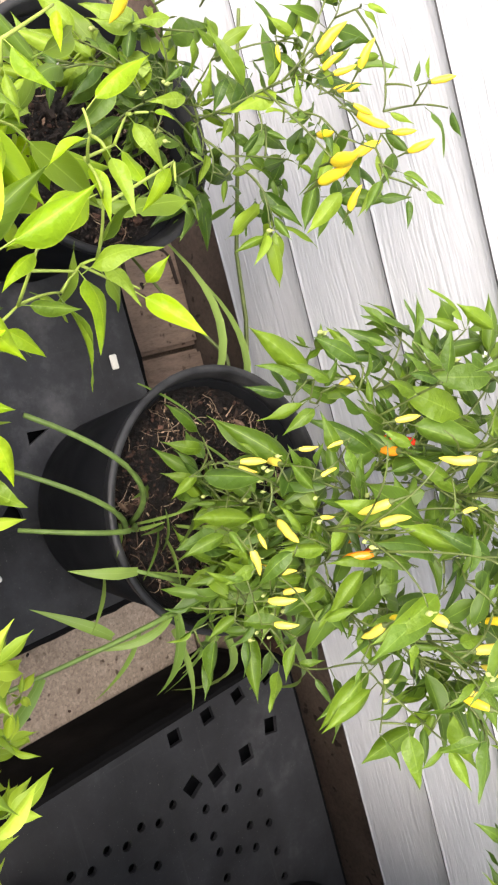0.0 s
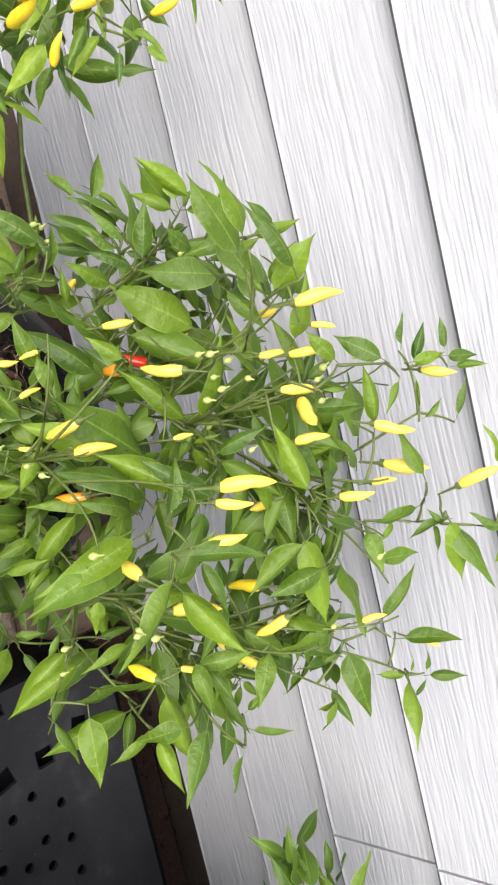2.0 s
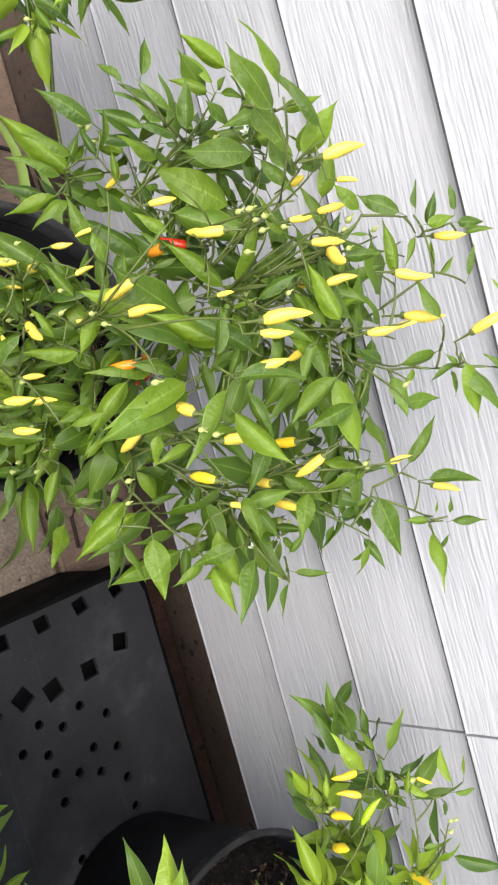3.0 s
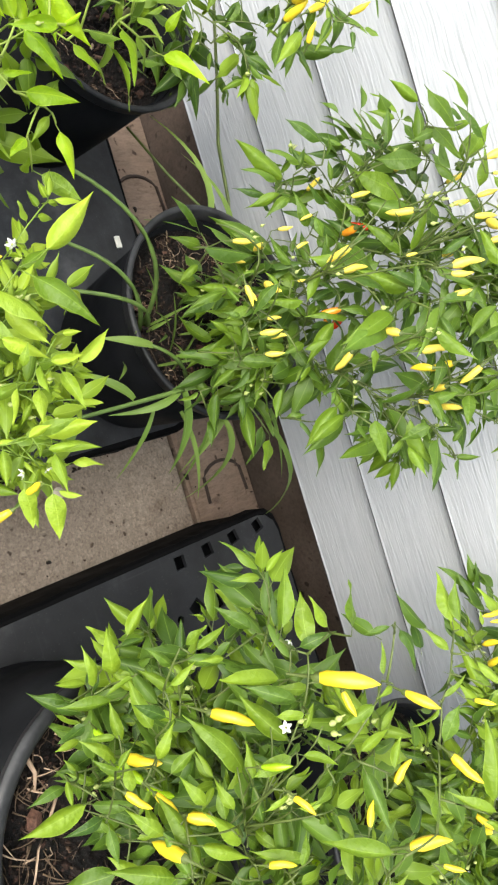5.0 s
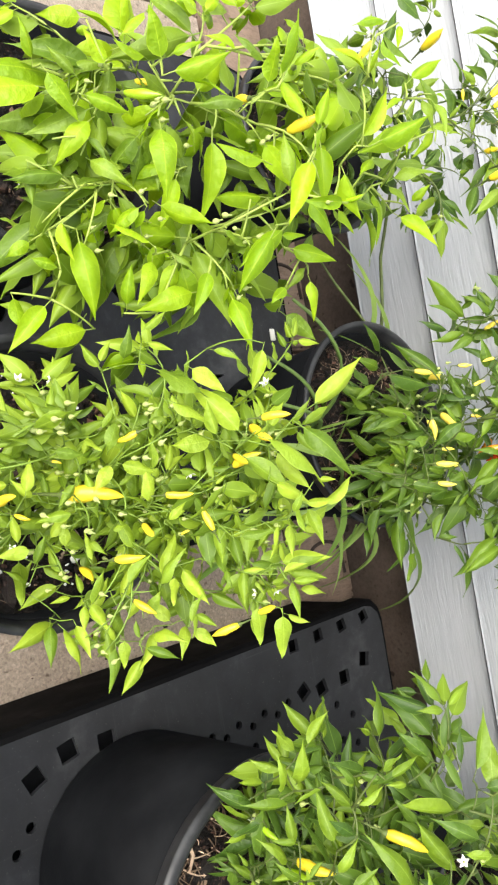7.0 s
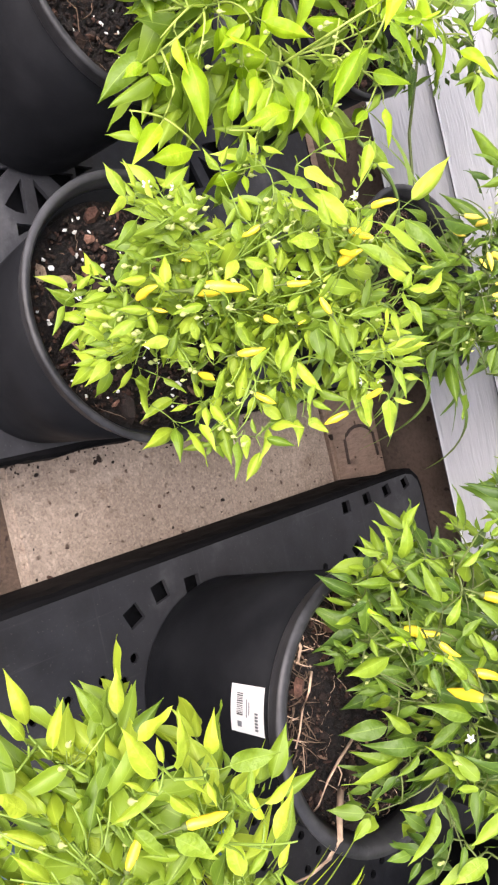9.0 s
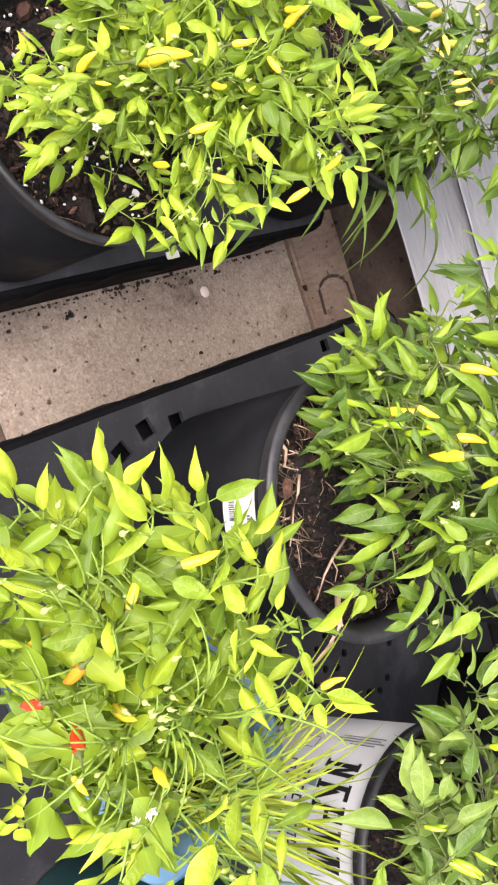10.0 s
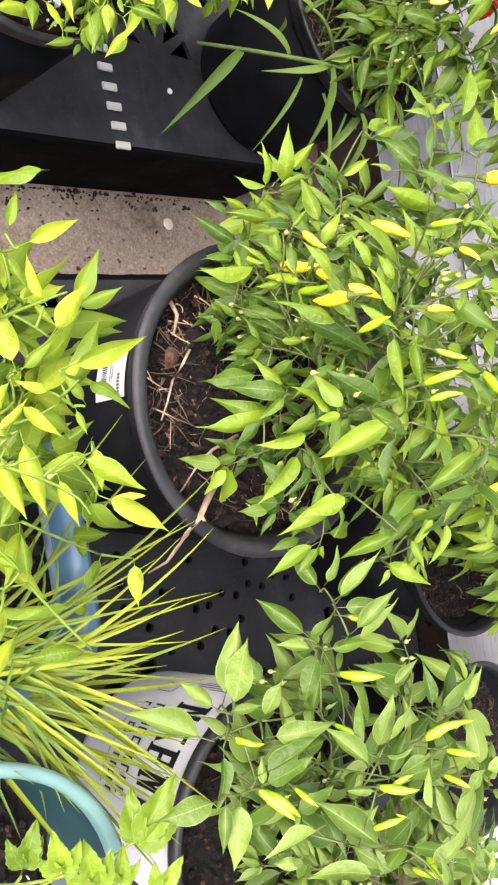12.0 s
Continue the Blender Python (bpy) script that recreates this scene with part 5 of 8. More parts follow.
fruit_on(WALL_BUSH, "pale", [
    (0.071, -0.078, 0.641, 0.066, -0.065, 0.661), (0.050, -0.103, 0.613, 0.055, -0.088, 0.633), (0.023, -0.167, 0.614, 0.026, -0.155, 0.627),
    (0.025, -0.121, 0.627, 0.030, -0.108, 0.644), (0.006, -0.062, 0.621, 0.010, -0.051, 0.638), (-0.003, -0.158, 0.603, 0.002, -0.144, 0.617),
    (-0.019, -0.149, 0.606, -0.018, -0.137, 0.619), (-0.022, -0.147, 0.582, -0.021, -0.135, 0.594), (-0.031, -0.148, 0.624, -0.026, -0.140, 0.632),
    (-0.042, -0.152, 0.522, -0.045, -0.145, 0.528), (-0.042, -0.161, 0.628, -0.039, -0.145, 0.646), (0.010, -0.191, 0.551, 0.011, -0.182, 0.558)])
fill_crown(WALL_BUSH, 0.034, 0.105)

# the arching bush by the far pot
FAR_BUSH = chili_plant((-0.335, -0.21, 0.295), [
    (-0.299, -0.169, 0.50), (-0.312, -0.112, 0.501), (-0.239, -0.124, 0.527), 
    (-0.317, -0.164, 0.402), (-0.33, -0.21, 0.39), (-0.20, -0.164, 0.53), (-0.38, -0.12, 0.54), (-0.42, -0.20, 0.50), (-0.40, -0.27, 0.46), (-0.35, -0.30, 0.42),
    (-0.31, -0.26, 0.43), (-0.33, -0.25, 0.44), (-0.28, -0.22, 0.44), (-0.30, -0.29, 0.40), (-0.26, -0.20, 0.42), (-0.37, -0.25, 0.45), (-0.34, -0.34, 0.42)],
    "arching green pepper plant with bright yellow pods beside the wall", NARROW_MID, "mid", 0.038, STEM, 102, old_shaded=NARROW_DEEP, old_shaded_tone="deep", sink=0.05, per=5, inner=20, twins=0,
    pods=(("yellow", 7),), bearing=10, pod_size=0.028, flowers=2)
bough(FAR_BUSH, [
    (-0.332, -0.180, 0.483, -0.351, -0.199, 0.488), (-0.326, -0.179, 0.497, -0.338, -0.196, 0.492), (-0.306, -0.177, 0.462, -0.317, -0.174, 0.477),
    (-0.299, -0.178, 0.468, -0.289, -0.210, 0.452), (-0.283, -0.173, 0.481, -0.305, -0.175, 0.486), (-0.283, -0.173, 0.372, -0.268, -0.181, 0.364),
    (-0.319, -0.198, 0.444, -0.297, -0.210, 0.431), (-0.345, -0.219, 0.444, -0.324, -0.222, 0.429), (-0.309, -0.196, 0.456, -0.349, -0.220, 0.457),
    (-0.356, -0.240, 0.448, -0.355, -0.262, 0.435), (-0.297, -0.188, 0.428, -0.282, -0.193, 0.417), (-0.310, -0.208, 0.437, -0.321, -0.221, 0.436),
    (-0.327, -0.235, 0.442, -0.317, -0.248, 0.435)])
bough(FAR_BUSH, [
    (-0.312, -0.225, 0.426, -0.311, -0.251, 0.417), (-0.306, -0.218, 0.438, -0.328, -0.217, 0.451), (-0.285, -0.182, 0.385, -0.265, -0.193, 0.382),
    (-0.297, -0.207, 0.407, -0.278, -0.202, 0.404), (-0.286, -0.190, 0.465, -0.283, -0.175, 0.472), (-0.296, -0.230, 0.399, -0.288, -0.250, 0.390),
    (-0.284, -0.208, 0.397, -0.274, -0.198, 0.400), (-0.259, -0.245, 0.362, -0.258, -0.218, 0.362), (-0.272, -0.196, 0.357, -0.244, -0.191, 0.358),
    (-0.272, -0.194, 0.466, -0.264, -0.183, 0.474), (-0.276, -0.180, 0.475, -0.274, -0.170, 0.484), (-0.272, -0.184, 0.428, -0.284, -0.173, 0.439),
    (-0.264, -0.177, 0.403, -0.267, -0.157, 0.412)])
bough(FAR_BUSH, [
    (-0.261, -0.175, 0.498, -0.240, -0.169, 0.491), (-0.267, -0.174, 0.411, -0.259, -0.158, 0.418), (-0.214, -0.169, 0.532, -0.196, -0.176, 0.519),
    (-0.197, -0.157, 0.541, -0.179, -0.161, 0.537), (-0.266, -0.169, 0.497, -0.241, -0.172, 0.500), (-0.265, -0.167, 0.383, -0.248, -0.170, 0.376),
    (-0.225, -0.154, 0.525, -0.212, -0.151, 0.524), (-0.217, -0.150, 0.518, -0.198, -0.165, 0.502), (-0.252, -0.162, 0.496, -0.223, -0.183, 0.484),
    (-0.201, -0.139, 0.544, -0.189, -0.132, 0.552), (-0.207, -0.140, 0.539, -0.216, -0.148, 0.535), (-0.238, -0.141, 0.514, -0.218, -0.139, 0.509),
    (-0.221, -0.127, 0.521, -0.206, -0.114, 0.530)])
bough(FAR_BUSH, [
    (-0.263, -0.129, 0.523, -0.252, -0.114, 0.530), (-0.262, -0.084, 0.526, -0.229, -0.080, 0.525), (-0.260, -0.067, 0.532, -0.242, -0.055, 0.529),
    (-0.273, -0.131, 0.549, -0.285, -0.127, 0.554), (-0.279, -0.104, 0.543, -0.295, -0.102, 0.546), (-0.283, -0.132, 0.530, -0.296, -0.126, 0.535),
    (-0.282, -0.160, 0.513, -0.280, -0.147, 0.527), (-0.300, -0.133, 0.527, -0.300, -0.151, 0.519), (-0.290, -0.158, 0.503, -0.306, -0.166, 0.500),
    (-0.313, -0.151, 0.504, -0.317, -0.138, 0.521), (-0.327, -0.144, 0.532, -0.313, -0.137, 0.534), (-0.326, -0.151, 0.540, -0.318, -0.138, 0.546),
    (-0.284, -0.170, 0.439, -0.265, -0.182, 0.422)])
fruit_on(FAR_BUSH, "yellow", [
    (-0.310, -0.168, 0.503, -0.319, -0.155, 0.526), (-0.324, -0.184, 0.485, -0.313, -0.181, 0.483), (-0.299, -0.167, 0.504, -0.303, -0.158, 0.518),
    (-0.288, -0.154, 0.498, -0.288, -0.141, 0.514), (-0.293, -0.167, 0.512, -0.296, -0.157, 0.525), (-0.272, -0.156, 0.514, -0.261, -0.148, 0.522),
    (-0.269, -0.147, 0.508, -0.256, -0.131, 0.524), (-0.251, -0.125, 0.518, -0.248, -0.115, 0.532), (-0.240, -0.100, 0.509, -0.245, -0.089, 0.527),
    (-0.279, -0.095, 0.537, -0.278, -0.085, 0.553), (-0.294, -0.146, 0.518, -0.307, -0.139, 0.534)])
fill_crown(FAR_BUSH, 0.034)

# the lime green plant
LIME_BUSH = chili_plant((-0.285, -0.55, 0.335), [
    (-0.257, -0.645, 0.506), (-0.22, -0.592, 0.541), (-0.187, -0.519, 0.57), (-0.164, -0.579, 0.527), (-0.196, -0.627, 0.55), (-0.155, -0.647, 0.46), (-0.131, -0.617, 0.518),
    (-0.104, -0.573, 0.562), (-0.126, -0.524, 0.456), (-0.106, -0.483, 0.465), (-0.105, -0.498, 0.449), (-0.108, -0.508, 0.522), (-0.148, -0.475, 0.585),
    (-0.216, -0.541, 0.547), (-0.30, -0.55, 0.56), (-0.33, -0.48, 0.55), (-0.38, -0.55, 0.52), (-0.30, -0.42, 0.55),
    (-0.25, -0.40, 0.53)] + [
    (-0.231, -0.681, 0.5), (-0.188, -0.688, 0.5), (-0.214, -0.67, 0.5), (-0.245, -0.65, 0.52),
    (-0.21, -0.39, 0.52), (-0.20, -0.67, 0.50),
    (-0.16, -0.68, 0.46), (-0.26, -0.66, 0.47), (-0.30, -0.60, 0.50), (-0.11, -0.66, 0.48), (-0.11, -0.6, 0.48), (-0.10, -0.56, 0.48), (-0.13, -0.69, 0.47),
    (-0.268, -0.384, 0.54), (-0.229, -0.411, 0.55), (-0.205, -0.43, 0.56), (-0.198, -0.415, 0.54), (-0.255, -0.356, 0.53), (-0.151, -0.447, 0.54)],
    "sprawling lime green pepper plant with broad leaves", BROAD_LIME, "lime", 0.046, STEM_LIME, 103, old_shaded=OVAL_MID, old_shaded_tone="mid", per=5, inner=10, twins=0, trunk=0.5, whorl=4, droop=0.5,
    pods=(("yellow", 3), ("green", 5)), pod_size=0.024, buds=0.5)
bough(LIME_BUSH, [
    (-0.229, -0.523, 0.554, -0.202, -0.508, 0.559), (-0.232, -0.526, 0.569, -0.239, -0.515, 0.584), (-0.241, -0.536, 0.553, -0.256, -0.553, 0.549),
    (-0.226, -0.534, 0.566, -0.257, -0.531, 0.585), (-0.226, -0.536, 0.555, -0.249, -0.536, 0.568), (-0.246, -0.554, 0.548, -0.255, -0.573, 0.541),
    (-0.266, -0.605, 0.529, -0.253, -0.619, 0.519), (-0.247, -0.586, 0.527, -0.252, -0.569, 0.538), (-0.215, -0.550, 0.544, -0.216, -0.578, 0.528),
    (-0.234, -0.576, 0.521, -0.222, -0.554, 0.536), (-0.248, -0.599, 0.515, -0.257, -0.618, 0.512), (-0.244, -0.594, 0.525, -0.268, -0.606, 0.535),
    (-0.236, -0.586, 0.527, -0.242, -0.557, 0.550), (-0.266, -0.637, 0.509, -0.268, -0.659, 0.497), (-0.245, -0.621, 0.504, -0.261, -0.635, 0.507)])
bough(LIME_BUSH, [
    (-0.249, -0.659, 0.486, -0.267, -0.669, 0.494), (-0.238, -0.639, 0.497, -0.255, -0.653, 0.494), (-0.203, -0.551, 0.510, -0.159, -0.552, 0.484),
    (-0.237, -0.654, 0.493, -0.212, -0.636, 0.488), (-0.227, -0.631, 0.495, -0.217, -0.605, 0.503), (-0.210, -0.578, 0.518, -0.191, -0.571, 0.514),
    (-0.224, -0.626, 0.483, -0.215, -0.660, 0.460), (-0.215, -0.628, 0.487, -0.193, -0.646, 0.466), (-0.206, -0.627, 0.484, -0.188, -0.619, 0.486),
    (-0.197, -0.604, 0.526, -0.155, -0.604, 0.518), (-0.195, -0.657, 0.457, -0.167, -0.661, 0.460), (-0.194, -0.626, 0.480, -0.172, -0.608, 0.494),
    (-0.187, -0.641, 0.469, -0.184, -0.677, 0.461), (-0.157, -0.650, 0.429, -0.148, -0.664, 0.421), (-0.159, -0.643, 0.463, -0.135, -0.637, 0.459)])
bough(LIME_BUSH, [
    (-0.151, -0.627, 0.453, -0.101, -0.620, 0.443), (-0.163, -0.589, 0.495, -0.147, -0.559, 0.511), (-0.136, -0.642, 0.446, -0.143, -0.659, 0.444),
    (-0.121, -0.664, 0.424, -0.099, -0.660, 0.422), (-0.115, -0.645, 0.427, -0.088, -0.671, 0.414), (-0.136, -0.609, 0.503, -0.152, -0.624, 0.487),
    (-0.131, -0.593, 0.481, -0.105, -0.605, 0.473), (-0.100, -0.616, 0.424, -0.095, -0.654, 0.415), (-0.110, -0.600, 0.455, -0.134, -0.599, 0.469),
    (-0.140, -0.567, 0.473, -0.124, -0.554, 0.476), (-0.113, -0.560, 0.475, -0.105, -0.598, 0.458), (-0.124, -0.550, 0.484, -0.097, -0.564, 0.476),
    (-0.162, -0.534, 0.557, -0.193, -0.535, 0.561), (-0.152, -0.534, 0.491, -0.140, -0.519, 0.494), (-0.169, -0.527, 0.570, -0.135, -0.538, 0.551)])
bough(LIME_BUSH, [
    (-0.190, -0.522, 0.525, -0.204, -0.550, 0.512), (-0.106, -0.534, 0.486, -0.067, -0.532, 0.494), (-0.164, -0.524, 0.515, -0.147, -0.509, 0.517),
    (-0.140, -0.520, 0.519, -0.106, -0.533, 0.493), (-0.145, -0.509, 0.519, -0.123, -0.533, 0.497), (-0.145, -0.500, 0.511, -0.145, -0.480, 0.514),
    (-0.114, -0.484, 0.489, -0.103, -0.497, 0.485), (-0.099, -0.465, 0.467, -0.079, -0.440, 0.472), (-0.140, -0.480, 0.500, -0.127, -0.451, 0.513),
    (-0.175, -0.507, 0.502, -0.176, -0.543, 0.492), (-0.120, -0.455, 0.488, -0.091, -0.449, 0.478), (-0.129, -0.462, 0.491, -0.115, -0.477, 0.481),
    (-0.162, -0.489, 0.531, -0.132, -0.472, 0.530), (-0.157, -0.478, 0.549, -0.161, -0.505, 0.537), (-0.184, -0.505, 0.557, -0.200, -0.502, 0.565)])
bough(LIME_BUSH, [
    (-0.174, -0.476, 0.554, -0.146, -0.455, 0.544), (-0.164, -0.447, 0.520, -0.148, -0.431, 0.517), (-0.173, -0.434, 0.523, -0.167, -0.411, 0.529),
    (-0.170, -0.409, 0.511, -0.127, -0.407, 0.508), (-0.168, -0.364, 0.514, -0.139, -0.343, 0.529), (-0.173, -0.376, 0.535, -0.182, -0.368, 0.550),
    (-0.182, -0.412, 0.548, -0.182, -0.382, 0.565), (-0.182, -0.398, 0.516, -0.144, -0.399, 0.511), (-0.185, -0.392, 0.528, -0.161, -0.385, 0.537),
    (-0.190, -0.441, 0.553, -0.175, -0.460, 0.554), (-0.191, -0.460, 0.576, -0.203, -0.429, 0.598), (-0.193, -0.475, 0.574, -0.221, -0.459, 0.589),
    (-0.214, -0.352, 0.551, -0.197, -0.345, 0.549), (-0.210, -0.410, 0.557, -0.196, -0.451, 0.547), (-0.223, -0.356, 0.551, -0.208, -0.368, 0.535)])
bough(LIME_BUSH, [
    (-0.214, -0.419, 0.595, -0.189, -0.419, 0.599), (-0.225, -0.401, 0.551, -0.199, -0.400, 0.553), (-0.233, -0.379, 0.548, -0.213, -0.369, 0.549),
    (-0.244, -0.369, 0.567, -0.239, -0.361, 0.570), (-0.242, -0.376, 0.559, -0.219, -0.365, 0.556), (-0.233, -0.409, 0.565, -0.224, -0.427, 0.556),
    (-0.197, -0.511, 0.568, -0.220, -0.505, 0.575), (-0.249, -0.401, 0.570, -0.265, -0.374, 0.579), (-0.226, -0.478, 0.586, -0.242, -0.478, 0.601),
    (-0.260, -0.437, 0.564, -0.241, -0.435, 0.559), (-0.283, -0.411, 0.573, -0.268, -0.411, 0.567), (-0.266, -0.437, 0.575, -0.247, -0.425, 0.578),
    (-0.225, -0.488, 0.592, -0.241, -0.509, 0.582), (-0.246, -0.475, 0.602, -0.227, -0.458, 0.608), (-0.251, -0.480, 0.607, -0.249, -0.499, 0.596)])
fill_crown(LIME_BUSH, 0.03)

# the compact plant
COMPACT_BUSH = chili_plant((0.0, -0.63, 0.335), [
    (-0.004, -0.725, 0.39), (-0.042, -0.716, 0.475), (0.05, -0.681, 0.36), (0.038, -0.717, 0.411), (-0.024, -0.672, 0.481), (0.03, -0.634, 0.443), (0.072, -0.596, 0.35),
    (0.077, -0.61, 0.438), (0.107, -0.58, 0.459), (0.119, -0.64, 0.442), (0.105, -0.53, 0.497), (0.084, -0.473, 0.437), (-0.017, -0.499, 0.51), (0.021, -0.56, 0.506),
    (0.018, -0.578, 0.476), (-0.053, -0.624, 0.511), (-0.032, -0.598, 0.521), (-0.011, -0.67, 0.421), (0.029, -0.693, 0.455), (-0.008, -0.638, 0.452), (0.046, -0.598, 0.461),
    (-0.086, -0.676, 0.444)] + [
    (-0.055, -0.682, 0.496), (0.055, -0.56, 0.482), (-0.03, -0.455, 0.46), (0.02, -0.46, 0.46), (-0.05, -0.48, 0.5), (0.007, -0.495, 0.5), (0.071, -0.518, 0.5),
    (0.114, -0.521, 0.5), (-0.02, -0.498, 0.49), (0.039, -0.511, 0.5)],
    "compact bushy light green pepper plant with yellow pods", SMALL_LIGHT, "light", 0.025, STEM_MID, 104, old_shaded=SMALL_MID, old_shaded_tone="mid", per=7, inner=40, twins=2, trunk=0.4, whorl=8, reach=0.12, droop=0.25,
    pods=(("yellow", 9),), pod_size=0.021, flowers=12, buds=0.7)
bough(COMPACT_BUSH, [
    (-0.070, -0.637, 0.472, -0.083, -0.629, 0.473), (0.008, -0.626, 0.452, 0.002, -0.615, 0.456), (-0.067, -0.637, 0.469, -0.082, -0.647, 0.466),
    (-0.005, -0.630, 0.467, 0.005, -0.610, 0.473), (-0.030, -0.636, 0.476, -0.011, -0.644, 0.474), (-0.029, -0.639, 0.465, -0.043, -0.629, 0.472),
    (-0.024, -0.645, 0.451, -0.015, -0.637, 0.457), (-0.005, -0.639, 0.467, 0.009, -0.653, 0.465), (-0.034, -0.681, 0.460, -0.041, -0.661, 0.474),
    (-0.019, -0.670, 0.460, -0.013, -0.653, 0.463), (-0.054, -0.709, 0.466, -0.071, -0.714, 0.466), (-0.044, -0.703, 0.473, -0.058, -0.706, 0.474),
    (-0.050, -0.714, 0.460, -0.072, -0.722, 0.458)])
bough(COMPACT_BUSH, [
    (0.003, -0.658, 0.453, 0.015, -0.669, 0.448), (-0.049, -0.714, 0.460, -0.039, -0.726, 0.455), (0.015, -0.646, 0.456, -0.005, -0.650, 0.455),
    (-0.035, -0.708, 0.458, -0.019, -0.727, 0.452), (-0.014, -0.694, 0.442, -0.023, -0.711, 0.439), (0.008, -0.666, 0.432, -0.008, -0.667, 0.433),
    (-0.004, -0.693, 0.435, -0.004, -0.710, 0.426), (0.002, -0.685, 0.443, -0.018, -0.678, 0.443), (-0.012, -0.712, 0.418, -0.024, -0.722, 0.416),
    (0.006, -0.680, 0.439, -0.007, -0.693, 0.439), (-0.013, -0.723, 0.385, -0.025, -0.742, 0.378), (-0.008, -0.715, 0.379, -0.016, -0.732, 0.374),
    (0.020, -0.661, 0.448, 0.023, -0.679, 0.434), (-0.006, -0.730, 0.408, -0.015, -0.720, 0.414)])
bough(COMPACT_BUSH, [
    (0.002, -0.716, 0.421, 0.005, -0.736, 0.415), (0.002, -0.735, 0.396, 0.020, -0.748, 0.393), (0.020, -0.705, 0.445, 0.014, -0.722, 0.434),
    (0.017, -0.748, 0.438, 0.021, -0.729, 0.442), (0.033, -0.662, 0.419, 0.021, -0.645, 0.421), (0.028, -0.725, 0.456, 0.035, -0.742, 0.444),
    (0.032, -0.686, 0.422, 0.012, -0.685, 0.419), (0.036, -0.629, 0.441, 0.034, -0.618, 0.443), (0.033, -0.735, 0.433, 0.022, -0.754, 0.432),
    (0.038, -0.684, 0.432, 0.038, -0.701, 0.422), (0.040, -0.731, 0.427, 0.038, -0.746, 0.417), (0.044, -0.714, 0.402, 0.057, -0.733, 0.392),
    (0.040, -0.658, 0.430, 0.024, -0.657, 0.431), (0.049, -0.686, 0.386, 0.064, -0.705, 0.383)])
bough(COMPACT_BUSH, [
    (0.048, -0.674, 0.416, 0.030, -0.666, 0.424), (0.051, -0.658, 0.355, 0.082, -0.661, 0.354), (0.044, -0.640, 0.387, 0.042, -0.659, 0.384),
    (0.042, -0.632, 0.413, 0.053, -0.625, 0.421), (0.057, -0.656, 0.412, 0.040, -0.662, 0.410), (0.064, -0.658, 0.362, 0.052, -0.674, 0.364),
    (0.046, -0.632, 0.398, 0.039, -0.644, 0.394), (0.057, -0.644, 0.364, 0.073, -0.629, 0.369), (0.069, -0.654, 0.346, 0.050, -0.647, 0.352),
    (0.054, -0.632, 0.413, 0.034, -0.632, 0.409), (0.097, -0.650, 0.372, 0.124, -0.659, 0.379), (0.101, -0.643, 0.378, 0.132, -0.641, 0.390),
    (0.098, -0.642, 0.360, 0.106, -0.681, 0.366)])
bough(COMPACT_BUSH, [
    (0.099, -0.639, 0.389, 0.123, -0.637, 0.397), (0.083, -0.635, 0.410, 0.062, -0.625, 0.416), (0.074, -0.631, 0.351, 0.085, -0.656, 0.335),
    (0.087, -0.632, 0.392, 0.104, -0.637, 0.393), (0.086, -0.631, 0.398, 0.108, -0.621, 0.402), (0.082, -0.629, 0.366, 0.083, -0.642, 0.359),
    (0.078, -0.629, 0.384, 0.064, -0.629, 0.379), (0.071, -0.627, 0.447, 0.054, -0.611, 0.453), (0.090, -0.627, 0.394, 0.070, -0.612, 0.393),
    (0.063, -0.624, 0.385, 0.071, -0.616, 0.395), (0.118, -0.623, 0.409, 0.146, -0.633, 0.406), (0.112, -0.622, 0.409, 0.097, -0.629, 0.411),
    (0.084, -0.622, 0.374, 0.090, -0.631, 0.372), (0.114, -0.618, 0.413, 0.133, -0.620, 0.410)])
bough(COMPACT_BUSH, [
    (0.120, -0.609, 0.426, 0.132, -0.592, 0.438), (0.130, -0.608, 0.414, 0.150, -0.624, 0.410), (0.086, -0.611, 0.407, 0.061, -0.598, 0.412),
    (0.115, -0.604, 0.411, 0.101, -0.604, 0.410), (0.112, -0.603, 0.427, 0.119, -0.593, 0.452), (0.097, -0.606, 0.429, 0.082, -0.598, 0.437),
    (0.114, -0.597, 0.417, 0.137, -0.612, 0.413), (0.087, -0.605, 0.419, 0.102, -0.609, 0.405), (0.075, -0.609, 0.456, 0.055, -0.594, 0.471),
    (0.103, -0.596, 0.465, 0.087, -0.585, 0.467), (0.080, -0.604, 0.400, 0.085, -0.616, 0.400), (0.100, -0.590, 0.463, 0.111, -0.580, 0.470),
    (0.113, -0.583, 0.448, 0.127, -0.573, 0.456), (0.073, -0.603, 0.463, 0.091, -0.607, 0.462)])
bough(COMPACT_BUSH, [
    (0.108, -0.583, 0.419, 0.091, -0.591, 0.408), (0.112, -0.581, 0.435, 0.132, -0.593, 0.440), (0.072, -0.601, 0.448, 0.044, -0.586, 0.447),
    (0.102, -0.582, 0.452, 0.118, -0.588, 0.450), (0.050, -0.613, 0.435, 0.026, -0.618, 0.430), (0.070, -0.592, 0.459, 0.096, -0.579, 0.466),
    (0.049, -0.611, 0.448, 0.039, -0.600, 0.458), (0.111, -0.550, 0.472, 0.130, -0.550, 0.477), (0.104, -0.556, 0.485, 0.129, -0.558, 0.483),
    (0.112, -0.545, 0.496, 0.140, -0.548, 0.491), (0.111, -0.542, 0.499, 0.118, -0.532, 0.508), (0.074, -0.575, 0.500, 0.076, -0.563, 0.510),
    (0.077, -0.565, 0.527, 0.073, -0.555, 0.538)])
